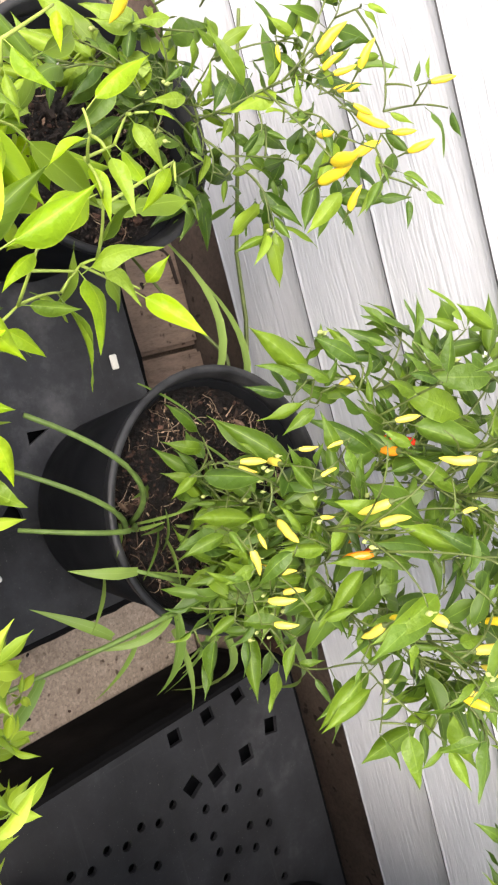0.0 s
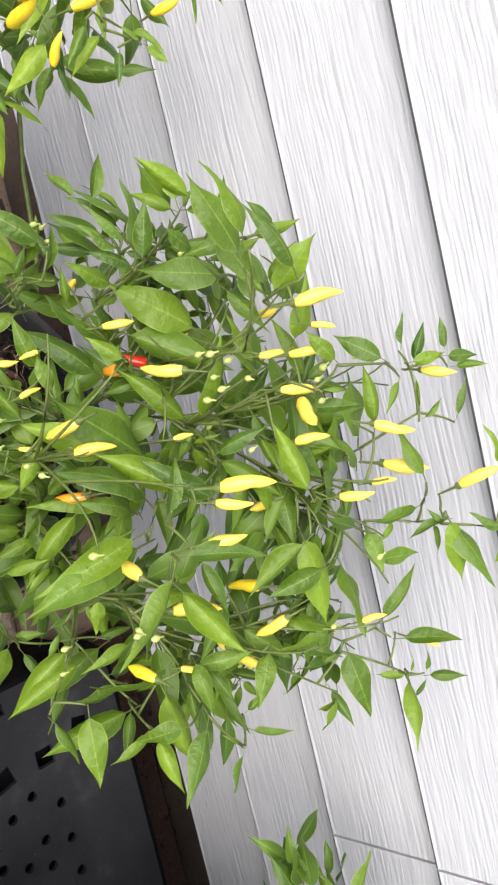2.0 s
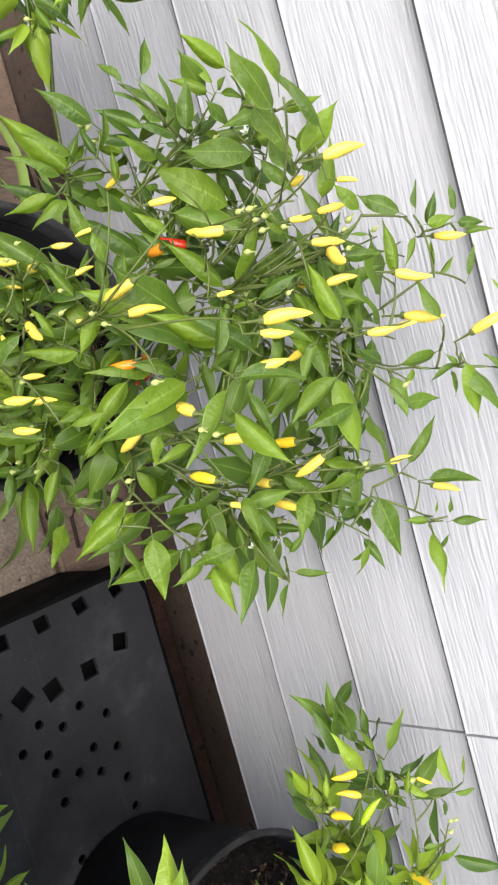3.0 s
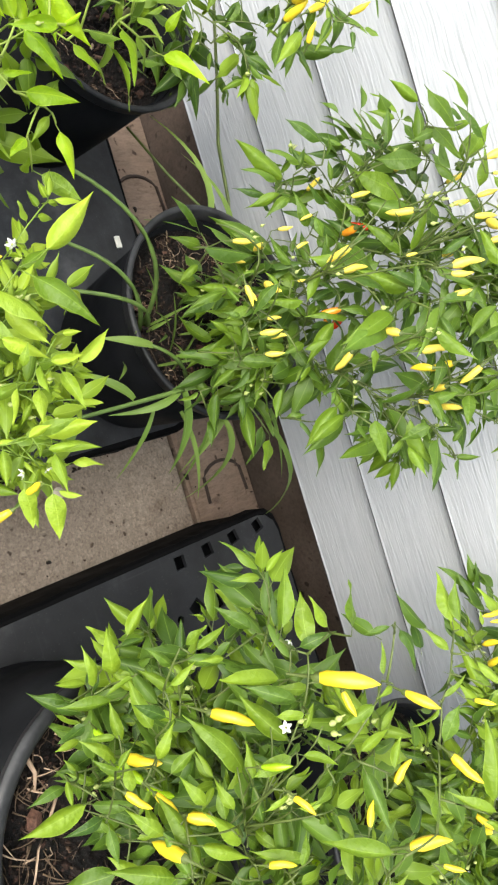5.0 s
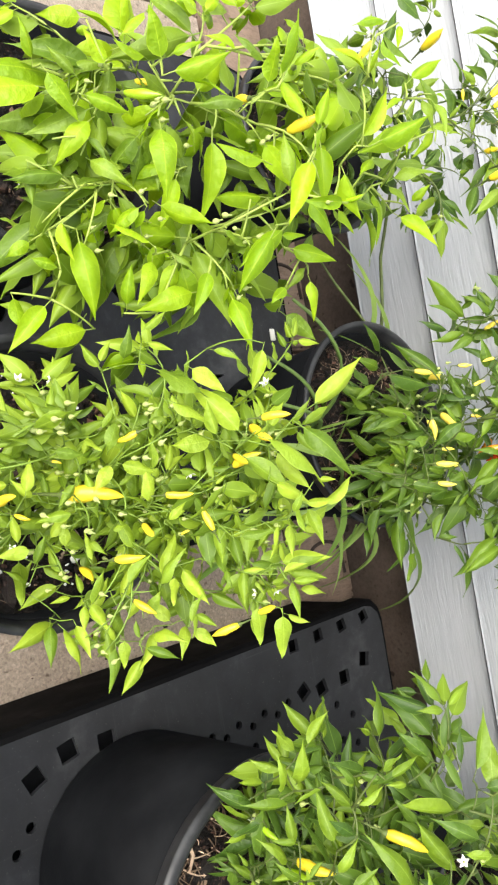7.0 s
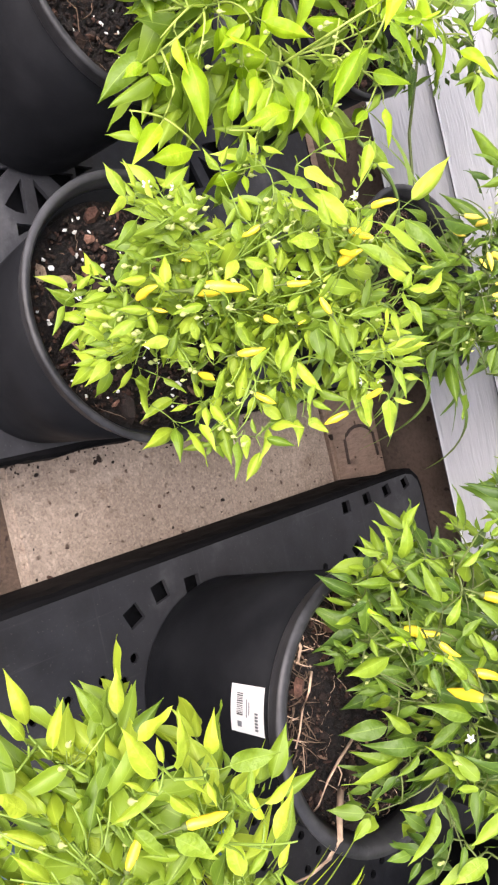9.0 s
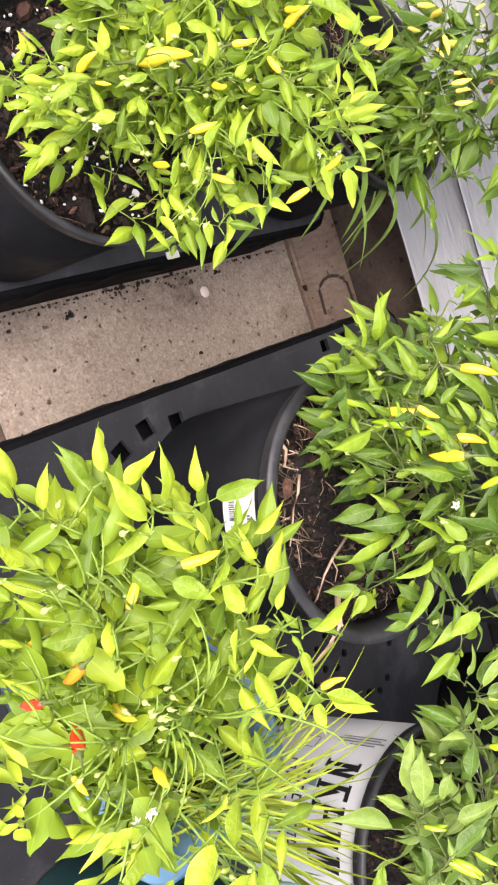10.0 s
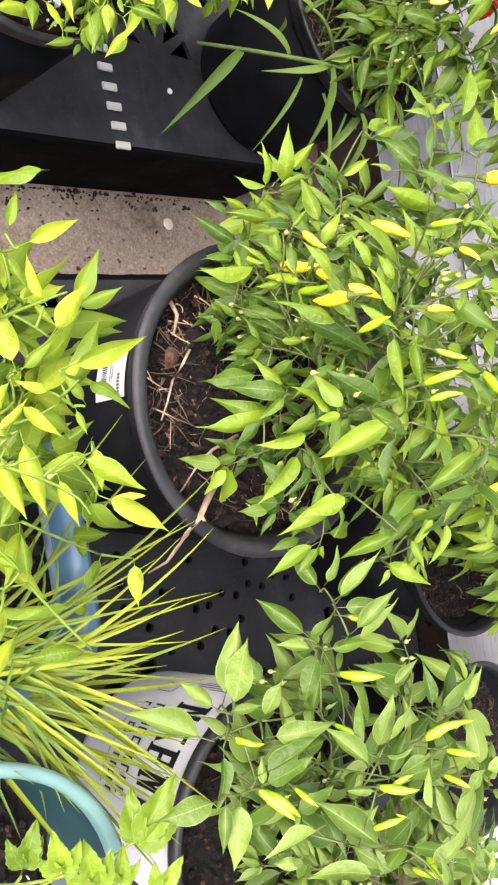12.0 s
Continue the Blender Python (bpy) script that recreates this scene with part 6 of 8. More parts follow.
bough(COMPACT_BUSH, [
    (0.086, -0.552, 0.520, 0.089, -0.537, 0.529), (0.078, -0.561, 0.483, 0.100, -0.567, 0.484), (0.089, -0.542, 0.508, 0.114, -0.544, 0.510),
    (0.097, -0.528, 0.500, 0.105, -0.510, 0.505), (0.075, -0.554, 0.520, 0.072, -0.535, 0.535), (0.084, -0.534, 0.498, 0.094, -0.513, 0.512),
    (0.076, -0.541, 0.501, 0.076, -0.516, 0.523), (0.050, -0.588, 0.520, 0.050, -0.569, 0.530), (0.045, -0.587, 0.497, 0.068, -0.586, 0.493),
    (0.049, -0.562, 0.525, 0.068, -0.570, 0.521), (0.051, -0.545, 0.518, 0.071, -0.552, 0.521), (0.044, -0.527, 0.518, 0.070, -0.522, 0.521),
    (0.040, -0.565, 0.544, 0.028, -0.560, 0.550), (0.040, -0.547, 0.530, 0.058, -0.550, 0.537)])
bough(COMPACT_BUSH, [
    (0.041, -0.520, 0.528, 0.027, -0.497, 0.535), (0.038, -0.540, 0.531, 0.040, -0.521, 0.537), (0.025, -0.531, 0.537, 0.026, -0.522, 0.543),
    (0.034, -0.607, 0.474, 0.025, -0.595, 0.479), (0.022, -0.568, 0.537, 0.039, -0.544, 0.537), (0.004, -0.556, 0.529, 0.030, -0.540, 0.539),
    (0.020, -0.590, 0.510, 0.036, -0.603, 0.488), (-0.009, -0.539, 0.539, 0.028, -0.516, 0.551), (-0.024, -0.525, 0.539, -0.048, -0.495, 0.559),
    (0.004, -0.576, 0.522, 0.035, -0.557, 0.539), (0.026, -0.608, 0.455, 0.015, -0.628, 0.456), (-0.005, -0.574, 0.543, 0.028, -0.544, 0.553),
    (-0.015, -0.571, 0.512, -0.053, -0.589, 0.492), (-0.011, -0.580, 0.493, -0.012, -0.605, 0.484)])
bough(COMPACT_BUSH, [
    (-0.014, -0.590, 0.514, -0.036, -0.596, 0.515), (0.001, -0.600, 0.460, 0.021, -0.612, 0.452), (-0.059, -0.567, 0.542, -0.036, -0.572, 0.530),
    (-0.067, -0.575, 0.507, -0.057, -0.563, 0.518), (-0.056, -0.590, 0.494, -0.070, -0.588, 0.495), (0.000, -0.611, 0.470, -0.021, -0.613, 0.476),
    (-0.056, -0.593, 0.505, -0.038, -0.580, 0.517), (0.020, -0.618, 0.470, -0.004, -0.616, 0.470), (-0.037, -0.609, 0.501, -0.019, -0.589, 0.510),
    (-0.034, -0.613, 0.463, -0.052, -0.624, 0.466), (-0.058, -0.612, 0.496, -0.037, -0.586, 0.509), (-0.077, -0.611, 0.488, -0.070, -0.596, 0.492),
    (-0.084, -0.618, 0.497, -0.094, -0.605, 0.503), (-0.071, -0.620, 0.472, -0.091, -0.619, 0.481)])
fruit_on(COMPACT_BUSH, "yellow", [
    (-0.014, -0.664, 0.440, -0.011, -0.659, 0.443), (0.008, -0.660, 0.440, 0.020, -0.632, 0.463), (0.015, -0.687, 0.426, 0.019, -0.679, 0.432),
    (0.055, -0.629, 0.436, 0.053, -0.614, 0.451), (0.085, -0.616, 0.430, 0.096, -0.605, 0.440), (0.045, -0.600, 0.474, 0.044, -0.596, 0.479),
    (0.045, -0.594, 0.501, 0.029, -0.598, 0.499), (0.018, -0.615, 0.485, 0.018, -0.603, 0.498), (-0.019, -0.571, 0.535, -0.016, -0.560, 0.550)])
fill_crown(COMPACT_BUSH, 0.02)

# the bush in the large pot
LARGE_BUSH = chili_plant((0.41, -0.45, 0.33), [
    (0.217, -0.491, 0.439), (0.22, -0.406, 0.536), (0.264, -0.476, 0.631), (0.284, -0.511, 0.565), (0.306, -0.41, 0.62), (0.197, -0.451, 0.41), (0.229, -0.47, 0.476),
    (0.245, -0.542, 0.396), (0.29, -0.586, 0.591), (0.346, -0.50, 0.547), (0.263, -0.485, 0.586), (0.385, -0.548, 0.511), (0.409, -0.598, 0.573), (0.452, -0.583, 0.458),
    (0.407, -0.514, 0.577), (0.423, -0.574, 0.52), (0.45, -0.40, 0.55), (0.48, -0.50, 0.52), (0.35, -0.40, 0.58), (0.42, -0.42, 0.60), (0.33, -0.34, 0.5),
    (0.28, -0.35, 0.45)] + [
    (0.34, -0.57, 0.44), (0.33, -0.48, 0.62), (0.40, -0.47, 0.63), (0.46, -0.46, 0.60), (0.50, -0.42, 0.56), (0.36, -0.55, 0.60), (0.50, -0.45, 0.47),
    (0.48, -0.38, 0.45), (0.52, -0.36, 0.50), (0.27, -0.545, 0.47), (0.3, -0.57, 0.46), (0.312, -0.535, 0.48), (0.28, -0.50, 0.47), (0.333, -0.552, 0.47),
    (0.3, -0.45, 0.5)],
    "dense green pepper bush with yellow pods in the large pot", NARROW_MID, "mid", 0.0365, STEM, 105, old_shaded=NARROW_DEEP, old_shaded_tone="deep", per=7, inner=34, twins=1, droop=0.35,
    pods=(("yellow", 3), ("green", 9)), pod_size=0.03, flowers=7)
bough(LARGE_BUSH, [
    (0.228, -0.504, 0.447, 0.228, -0.487, 0.451), (0.311, -0.502, 0.546, 0.290, -0.496, 0.540), (0.225, -0.506, 0.440, 0.208, -0.519, 0.432),
    (0.224, -0.506, 0.526, 0.217, -0.490, 0.531), (0.317, -0.502, 0.574, 0.319, -0.519, 0.568), (0.249, -0.512, 0.505, 0.239, -0.495, 0.516),
    (0.235, -0.520, 0.437, 0.224, -0.537, 0.422), (0.242, -0.520, 0.477, 0.247, -0.538, 0.467), (0.239, -0.524, 0.459, 0.204, -0.525, 0.476),
    (0.261, -0.520, 0.439, 0.252, -0.552, 0.423), (0.247, -0.525, 0.420, 0.239, -0.546, 0.418), (0.265, -0.523, 0.506, 0.247, -0.540, 0.503),
    (0.274, -0.523, 0.486, 0.240, -0.523, 0.472), (0.269, -0.526, 0.404, 0.243, -0.554, 0.387)])
bough(LARGE_BUSH, [
    (0.241, -0.537, 0.455, 0.212, -0.537, 0.458), (0.287, -0.523, 0.443, 0.259, -0.522, 0.438), (0.252, -0.542, 0.418, 0.239, -0.560, 0.410),
    (0.273, -0.535, 0.421, 0.280, -0.551, 0.405), (0.276, -0.536, 0.460, 0.273, -0.549, 0.448), (0.291, -0.529, 0.492, 0.272, -0.514, 0.502),
    (0.288, -0.532, 0.398, 0.289, -0.550, 0.394), (0.298, -0.530, 0.505, 0.287, -0.514, 0.515), (0.299, -0.531, 0.441, 0.276, -0.546, 0.429),
    (0.301, -0.531, 0.410, 0.262, -0.521, 0.414), (0.282, -0.556, 0.493, 0.272, -0.547, 0.499), (0.308, -0.526, 0.446, 0.309, -0.542, 0.433),
    (0.298, -0.541, 0.464, 0.282, -0.555, 0.456), (0.298, -0.550, 0.419, 0.288, -0.555, 0.415)])
bough(LARGE_BUSH, [
    (0.299, -0.548, 0.505, 0.313, -0.558, 0.498), (0.288, -0.572, 0.452, 0.304, -0.576, 0.458), (0.307, -0.543, 0.475, 0.287, -0.542, 0.473),
    (0.292, -0.573, 0.447, 0.292, -0.598, 0.443), (0.316, -0.528, 0.528, 0.293, -0.535, 0.522), (0.290, -0.588, 0.519, 0.288, -0.610, 0.514),
    (0.302, -0.571, 0.464, 0.303, -0.612, 0.454), (0.301, -0.583, 0.513, 0.321, -0.586, 0.515), (0.323, -0.529, 0.395, 0.308, -0.545, 0.387),
    (0.326, -0.514, 0.534, 0.306, -0.514, 0.525), (0.320, -0.556, 0.519, 0.296, -0.569, 0.511), (0.324, -0.547, 0.422, 0.336, -0.521, 0.441),
    (0.330, -0.519, 0.530, 0.309, -0.512, 0.524), (0.346, -0.551, 0.525, 0.321, -0.552, 0.508)])
bough(LARGE_BUSH, [
    (0.340, -0.534, 0.521, 0.361, -0.510, 0.531), (0.349, -0.554, 0.514, 0.332, -0.586, 0.492), (0.342, -0.537, 0.475, 0.376, -0.494, 0.495),
    (0.342, -0.534, 0.472, 0.319, -0.536, 0.468), (0.346, -0.542, 0.430, 0.328, -0.552, 0.424), (0.344, -0.528, 0.440, 0.327, -0.543, 0.417),
    (0.350, -0.537, 0.517, 0.306, -0.541, 0.497), (0.351, -0.535, 0.446, 0.352, -0.518, 0.455), (0.372, -0.550, 0.427, 0.370, -0.580, 0.399),
    (0.421, -0.579, 0.580, 0.441, -0.588, 0.575), (0.426, -0.580, 0.568, 0.453, -0.589, 0.562), (0.392, -0.550, 0.453, 0.405, -0.566, 0.440),
    (0.407, -0.561, 0.437, 0.422, -0.576, 0.420), (0.347, -0.515, 0.533, 0.318, -0.534, 0.530)])
bough(LARGE_BUSH, [
    (0.366, -0.528, 0.539, 0.402, -0.524, 0.537), (0.388, -0.543, 0.449, 0.375, -0.576, 0.419), (0.381, -0.536, 0.440, 0.359, -0.552, 0.426),
    (0.430, -0.555, 0.581, 0.441, -0.568, 0.572), (0.419, -0.549, 0.468, 0.421, -0.582, 0.451), (0.402, -0.540, 0.428, 0.405, -0.596, 0.407),
    (0.434, -0.555, 0.462, 0.461, -0.589, 0.453), (0.406, -0.540, 0.427, 0.381, -0.579, 0.408), (0.442, -0.557, 0.477, 0.457, -0.579, 0.468),
    (0.418, -0.545, 0.538, 0.434, -0.583, 0.510), (0.453, -0.559, 0.486, 0.470, -0.572, 0.482), (0.437, -0.547, 0.605, 0.453, -0.562, 0.593),
    (0.403, -0.533, 0.523, 0.376, -0.561, 0.506), (0.469, -0.558, 0.500, 0.487, -0.568, 0.498)])
bough(LARGE_BUSH, [
    (0.371, -0.518, 0.547, 0.400, -0.514, 0.544), (0.440, -0.545, 0.595, 0.458, -0.569, 0.578), (0.463, -0.553, 0.499, 0.472, -0.582, 0.486),
    (0.467, -0.549, 0.490, 0.483, -0.584, 0.462), (0.355, -0.509, 0.576, 0.342, -0.496, 0.574), (0.492, -0.539, 0.521, 0.503, -0.561, 0.493),
    (0.416, -0.516, 0.593, 0.394, -0.530, 0.586), (0.520, -0.520, 0.501, 0.530, -0.528, 0.495), (0.387, -0.505, 0.567, 0.395, -0.488, 0.576),
    (0.415, -0.507, 0.580, 0.401, -0.499, 0.572), (0.520, -0.505, 0.489, 0.542, -0.483, 0.506), (0.505, -0.498, 0.506, 0.526, -0.494, 0.512),
    (0.422, -0.498, 0.578, 0.412, -0.487, 0.575), (0.495, -0.490, 0.531, 0.520, -0.502, 0.521)])
bough(LARGE_BUSH, [
    (0.359, -0.499, 0.567, 0.347, -0.521, 0.545), (0.416, -0.477, 0.586, 0.421, -0.490, 0.581), (0.384, -0.484, 0.598, 0.367, -0.479, 0.594),
    (0.347, -0.495, 0.532, 0.320, -0.494, 0.531), (0.405, -0.468, 0.596, 0.424, -0.478, 0.599), (0.411, -0.458, 0.621, 0.398, -0.440, 0.619),
    (0.371, -0.476, 0.609, 0.354, -0.470, 0.607), (0.409, -0.447, 0.614, 0.400, -0.458, 0.600), (0.359, -0.477, 0.617, 0.345, -0.498, 0.584),
    (0.377, -0.417, 0.662, 0.366, -0.426, 0.644), (0.357, -0.447, 0.629, 0.332, -0.437, 0.627), (0.362, -0.420, 0.650, 0.343, -0.435, 0.632),
    (0.358, -0.415, 0.648, 0.312, -0.401, 0.648), (0.322, -0.418, 0.627, 0.304, -0.401, 0.635)])
bough(LARGE_BUSH, [
    (0.324, -0.449, 0.611, 0.309, -0.436, 0.612), (0.321, -0.463, 0.601, 0.353, -0.467, 0.613), (0.303, -0.380, 0.643, 0.288, -0.387, 0.635),
    (0.323, -0.479, 0.587, 0.324, -0.498, 0.585), (0.315, -0.451, 0.590, 0.311, -0.429, 0.597), (0.303, -0.413, 0.626, 0.309, -0.429, 0.614),
    (0.286, -0.384, 0.642, 0.307, -0.379, 0.653), (0.294, -0.416, 0.636, 0.286, -0.402, 0.644), (0.269, -0.362, 0.622, 0.241, -0.356, 0.623),
    (0.310, -0.457, 0.581, 0.294, -0.473, 0.573), (0.310, -0.459, 0.535, 0.272, -0.476, 0.520), (0.268, -0.365, 0.618, 0.237, -0.353, 0.606),
    (0.276, -0.390, 0.628, 0.260, -0.396, 0.616), (0.294, -0.434, 0.594, 0.301, -0.453, 0.581)])
bough(LARGE_BUSH, [
    (0.287, -0.422, 0.603, 0.288, -0.436, 0.600), (0.280, -0.420, 0.597, 0.262, -0.411, 0.595), (0.258, -0.403, 0.606, 0.285, -0.405, 0.609),
    (0.283, -0.439, 0.559, 0.264, -0.442, 0.557), (0.287, -0.450, 0.514, 0.287, -0.482, 0.514), (0.297, -0.464, 0.561, 0.285, -0.451, 0.561),
    (0.279, -0.448, 0.556, 0.268, -0.467, 0.543), (0.249, -0.419, 0.612, 0.250, -0.430, 0.598), (0.274, -0.449, 0.532, 0.258, -0.486, 0.517),
    (0.316, -0.491, 0.522, 0.271, -0.505, 0.499), (0.240, -0.445, 0.515, 0.216, -0.460, 0.503), (0.247, -0.450, 0.571, 0.216, -0.440, 0.565),
    (0.238, -0.445, 0.587, 0.215, -0.454, 0.587), (0.276, -0.469, 0.566, 0.257, -0.492, 0.546)])
bough(LARGE_BUSH, [
    (0.237, -0.447, 0.609, 0.211, -0.436, 0.606), (0.301, -0.485, 0.578, 0.314, -0.470, 0.588), (0.247, -0.455, 0.569, 0.246, -0.434, 0.584),
    (0.236, -0.450, 0.548, 0.212, -0.444, 0.546), (0.279, -0.478, 0.580, 0.275, -0.492, 0.569), (0.301, -0.489, 0.570, 0.305, -0.512, 0.557),
    (0.228, -0.468, 0.573, 0.192, -0.450, 0.573), (0.246, -0.476, 0.478, 0.228, -0.506, 0.471), (0.246, -0.477, 0.519, 0.243, -0.493, 0.513),
    (0.264, -0.494, 0.478, 0.241, -0.510, 0.466), (0.244, -0.497, 0.488, 0.226, -0.511, 0.486), (0.280, -0.499, 0.477, 0.270, -0.515, 0.468),
    (0.223, -0.497, 0.447, 0.203, -0.476, 0.453), (0.229, -0.501, 0.529, 0.222, -0.479, 0.535)])
fruit_on(LARGE_BUSH, "yellow", [
    (0.280, -0.488, 0.501, 0.298, -0.472, 0.521), (0.317, -0.502, 0.578, 0.329, -0.500, 0.588), (0.290, -0.565, 0.508, 0.301, -0.555, 0.519),
    (0.310, -0.537, 0.490, 0.327, -0.532, 0.501), (0.325, -0.532, 0.508, 0.340, -0.519, 0.525), (0.351, -0.521, 0.561, 0.357, -0.511, 0.573),
    (0.346, -0.477, 0.605, 0.335, -0.467, 0.606), (0.407, -0.458, 0.632, 0.410, -0.445, 0.648), (0.421, -0.453, 0.622, 0.424, -0.444, 0.635)])
fruit_on(LARGE_BUSH, "yellow", [
    (0.400, -0.441, 0.634, 0.405, -0.427, 0.654), (0.383, -0.448, 0.624, 0.387, -0.442, 0.635), (0.377, -0.448, 0.601, 0.381, -0.431, 0.622),
    (0.333, -0.452, 0.610, 0.325, -0.439, 0.618), (0.327, -0.423, 0.633, 0.342, -0.420, 0.650), (0.304, -0.399, 0.642, 0.309, -0.394, 0.653),
    (0.291, -0.420, 0.609, 0.304, -0.412, 0.627), (0.280, -0.445, 0.583, 0.295, -0.446, 0.591), (0.268, -0.453, 0.573, 0.283, -0.432, 0.602)])
fruit_on(LARGE_BUSH, "green", [
    (0.407, -0.542, 0.568, 0.409, -0.531, 0.585), (0.397, -0.531, 0.558, 0.394, -0.517, 0.578), (0.377, -0.516, 0.560, 0.384, -0.506, 0.576),
    (0.299, -0.506, 0.562, 0.301, -0.495, 0.579)])
fill_crown(LARGE_BUSH, 0.028)

# the bush in the white printed pot
PRINTED_BUSH = chili_plant((0.78, -0.47, 0.245), [
    (0.53, -0.554, 0.467), (0.565, -0.565, 0.444), (0.543, -0.617, 0.458), (0.596, -0.65, 0.465), (0.597, -0.612, 0.479), (0.653, -0.487, 0.436), (0.603, -0.47, 0.487),
    (0.657, -0.555, 0.455), (0.723, -0.541, 0.453), (0.649, -0.615, 0.468), (0.664, -0.481, 0.506), (0.641, -0.66, 0.461), (0.544, -0.482, 0.504), (0.70, -0.42, 0.47),
    (0.75, -0.50, 0.46), (0.72, -0.60, 0.45), (0.78, -0.42, 0.47), (0.80, -0.55, 0.45), (0.62, -0.40, 0.44), (0.62, -0.50, 0.37), (0.70, -0.52, 0.36),
    (0.75, -0.60, 0.38)] + [
    (0.67, -0.60, 0.39), (0.82, -0.50, 0.40), (0.70, -0.40, 0.52), (0.62, -0.38, 0.50), (0.76, -0.44, 0.52), (0.68, -0.34, 0.47), (0.82, -0.45, 0.50),
    (0.74, -0.36, 0.50), (0.68, -0.375, 0.46), (0.73, -0.37, 0.45), (0.77, -0.39, 0.46), (0.82, -0.39, 0.46), (0.72, -0.31, 0.41), (0.78, -0.30, 0.41),
    (0.83, -0.33, 0.41), (0.85, -0.52, 0.42), (0.88, -0.44, 0.42), (0.87, -0.36, 0.42), (0.8, -0.58, 0.4), (0.72, -0.53, 0.33), (0.76, -0.56, 0.33),
    (0.72, -0.44, 0.33)] + [
    (0.9, -0.5, 0.4), (0.92, -0.42, 0.4), (0.93, -0.36, 0.42), (0.88, -0.55, 0.38), (0.8, -0.52, 0.34), (0.86, -0.5, 0.34), (0.78, -0.4, 0.34),
    (0.7, -0.49, 0.35), (0.86, -0.3, 0.4), (0.88, -0.37, 0.4), (0.85, -0.44, 0.43), (0.9, -0.29, 0.37), (0.84, -0.36, 0.44), (0.8, -0.46, 0.45)] + [
    (0.93, -0.24, 0.38), (0.9, -0.21, 0.36), (0.96, -0.3, 0.4), (0.86, -0.24, 0.38), (0.93, -0.33, 0.43), (0.98, -0.24, 0.37), (0.85, -0.46, 0.36), (0.9, -0.45, 0.35), (0.86, -0.38, 0.36), (0.88, -0.42, 0.44), (0.95, -0.4, 0.42)],
    "green pepper bush with slim green pods in the printed pot", OVAL_SAGE, "sage", 0.04, STEM, 106, old_shaded=OVAL_DEEP, old_shaded_tone="deep", per=4, inner=26, twins=0, whorl=4, droop=0.4,
    pods=(("green", 9),), pod_size=0.028, flowers=4)
bough(PRINTED_BUSH, [
    (0.553, -0.574, 0.470, 0.541, -0.554, 0.475), (0.549, -0.580, 0.469, 0.521, -0.598, 0.448), (0.567, -0.580, 0.477, 0.595, -0.591, 0.472),
    (0.559, -0.582, 0.474, 0.552, -0.599, 0.460), (0.603, -0.576, 0.475, 0.598, -0.569, 0.481), (0.569, -0.643, 0.458, 0.527, -0.627, 0.464),
    (0.571, -0.647, 0.471, 0.538, -0.624, 0.465), (0.592, -0.618, 0.463, 0.571, -0.605, 0.471), (0.583, -0.639, 0.458, 0.586, -0.620, 0.464),
    (0.573, -0.656, 0.459, 0.554, -0.670, 0.448), (0.601, -0.624, 0.478, 0.602, -0.586, 0.494), (0.598, -0.655, 0.437, 0.574, -0.688, 0.405),
    (0.605, -0.657, 0.464, 0.633, -0.672, 0.467)])
bough(PRINTED_BUSH, [
    (0.616, -0.638, 0.482, 0.605, -0.606, 0.497), (0.623, -0.675, 0.470, 0.623, -0.707, 0.457), (0.628, -0.667, 0.472, 0.655, -0.674, 0.472),
    (0.628, -0.636, 0.472, 0.612, -0.632, 0.468), (0.631, -0.629, 0.469, 0.621, -0.601, 0.484), (0.635, -0.655, 0.470, 0.667, -0.670, 0.474),
    (0.666, -0.612, 0.487, 0.673, -0.645, 0.471), (0.673, -0.612, 0.477, 0.685, -0.613, 0.484), (0.686, -0.604, 0.521, 0.682, -0.632, 0.493),
    (0.677, -0.598, 0.522, 0.689, -0.597, 0.528), (0.647, -0.580, 0.511, 0.645, -0.592, 0.498), (0.683, -0.580, 0.508, 0.646, -0.608, 0.487),
    (0.685, -0.565, 0.520, 0.671, -0.549, 0.517), (0.707, -0.561, 0.544, 0.688, -0.560, 0.539)])
bough(PRINTED_BUSH, [
    (0.634, -0.572, 0.502, 0.608, -0.586, 0.481), (0.699, -0.557, 0.533, 0.677, -0.533, 0.546), (0.714, -0.543, 0.552, 0.707, -0.528, 0.556),
    (0.715, -0.541, 0.555, 0.706, -0.542, 0.549), (0.717, -0.530, 0.554, 0.696, -0.527, 0.544), (0.709, -0.532, 0.555, 0.700, -0.521, 0.554),
    (0.702, -0.521, 0.547, 0.679, -0.511, 0.551), (0.678, -0.533, 0.518, 0.657, -0.522, 0.512), (0.688, -0.522, 0.529, 0.672, -0.500, 0.529),
    (0.661, -0.533, 0.495, 0.652, -0.510, 0.509), (0.684, -0.492, 0.520, 0.674, -0.474, 0.524), (0.637, -0.554, 0.504, 0.632, -0.536, 0.517),
    (0.637, -0.544, 0.489, 0.604, -0.529, 0.495), (0.648, -0.463, 0.489, 0.621, -0.436, 0.504)])
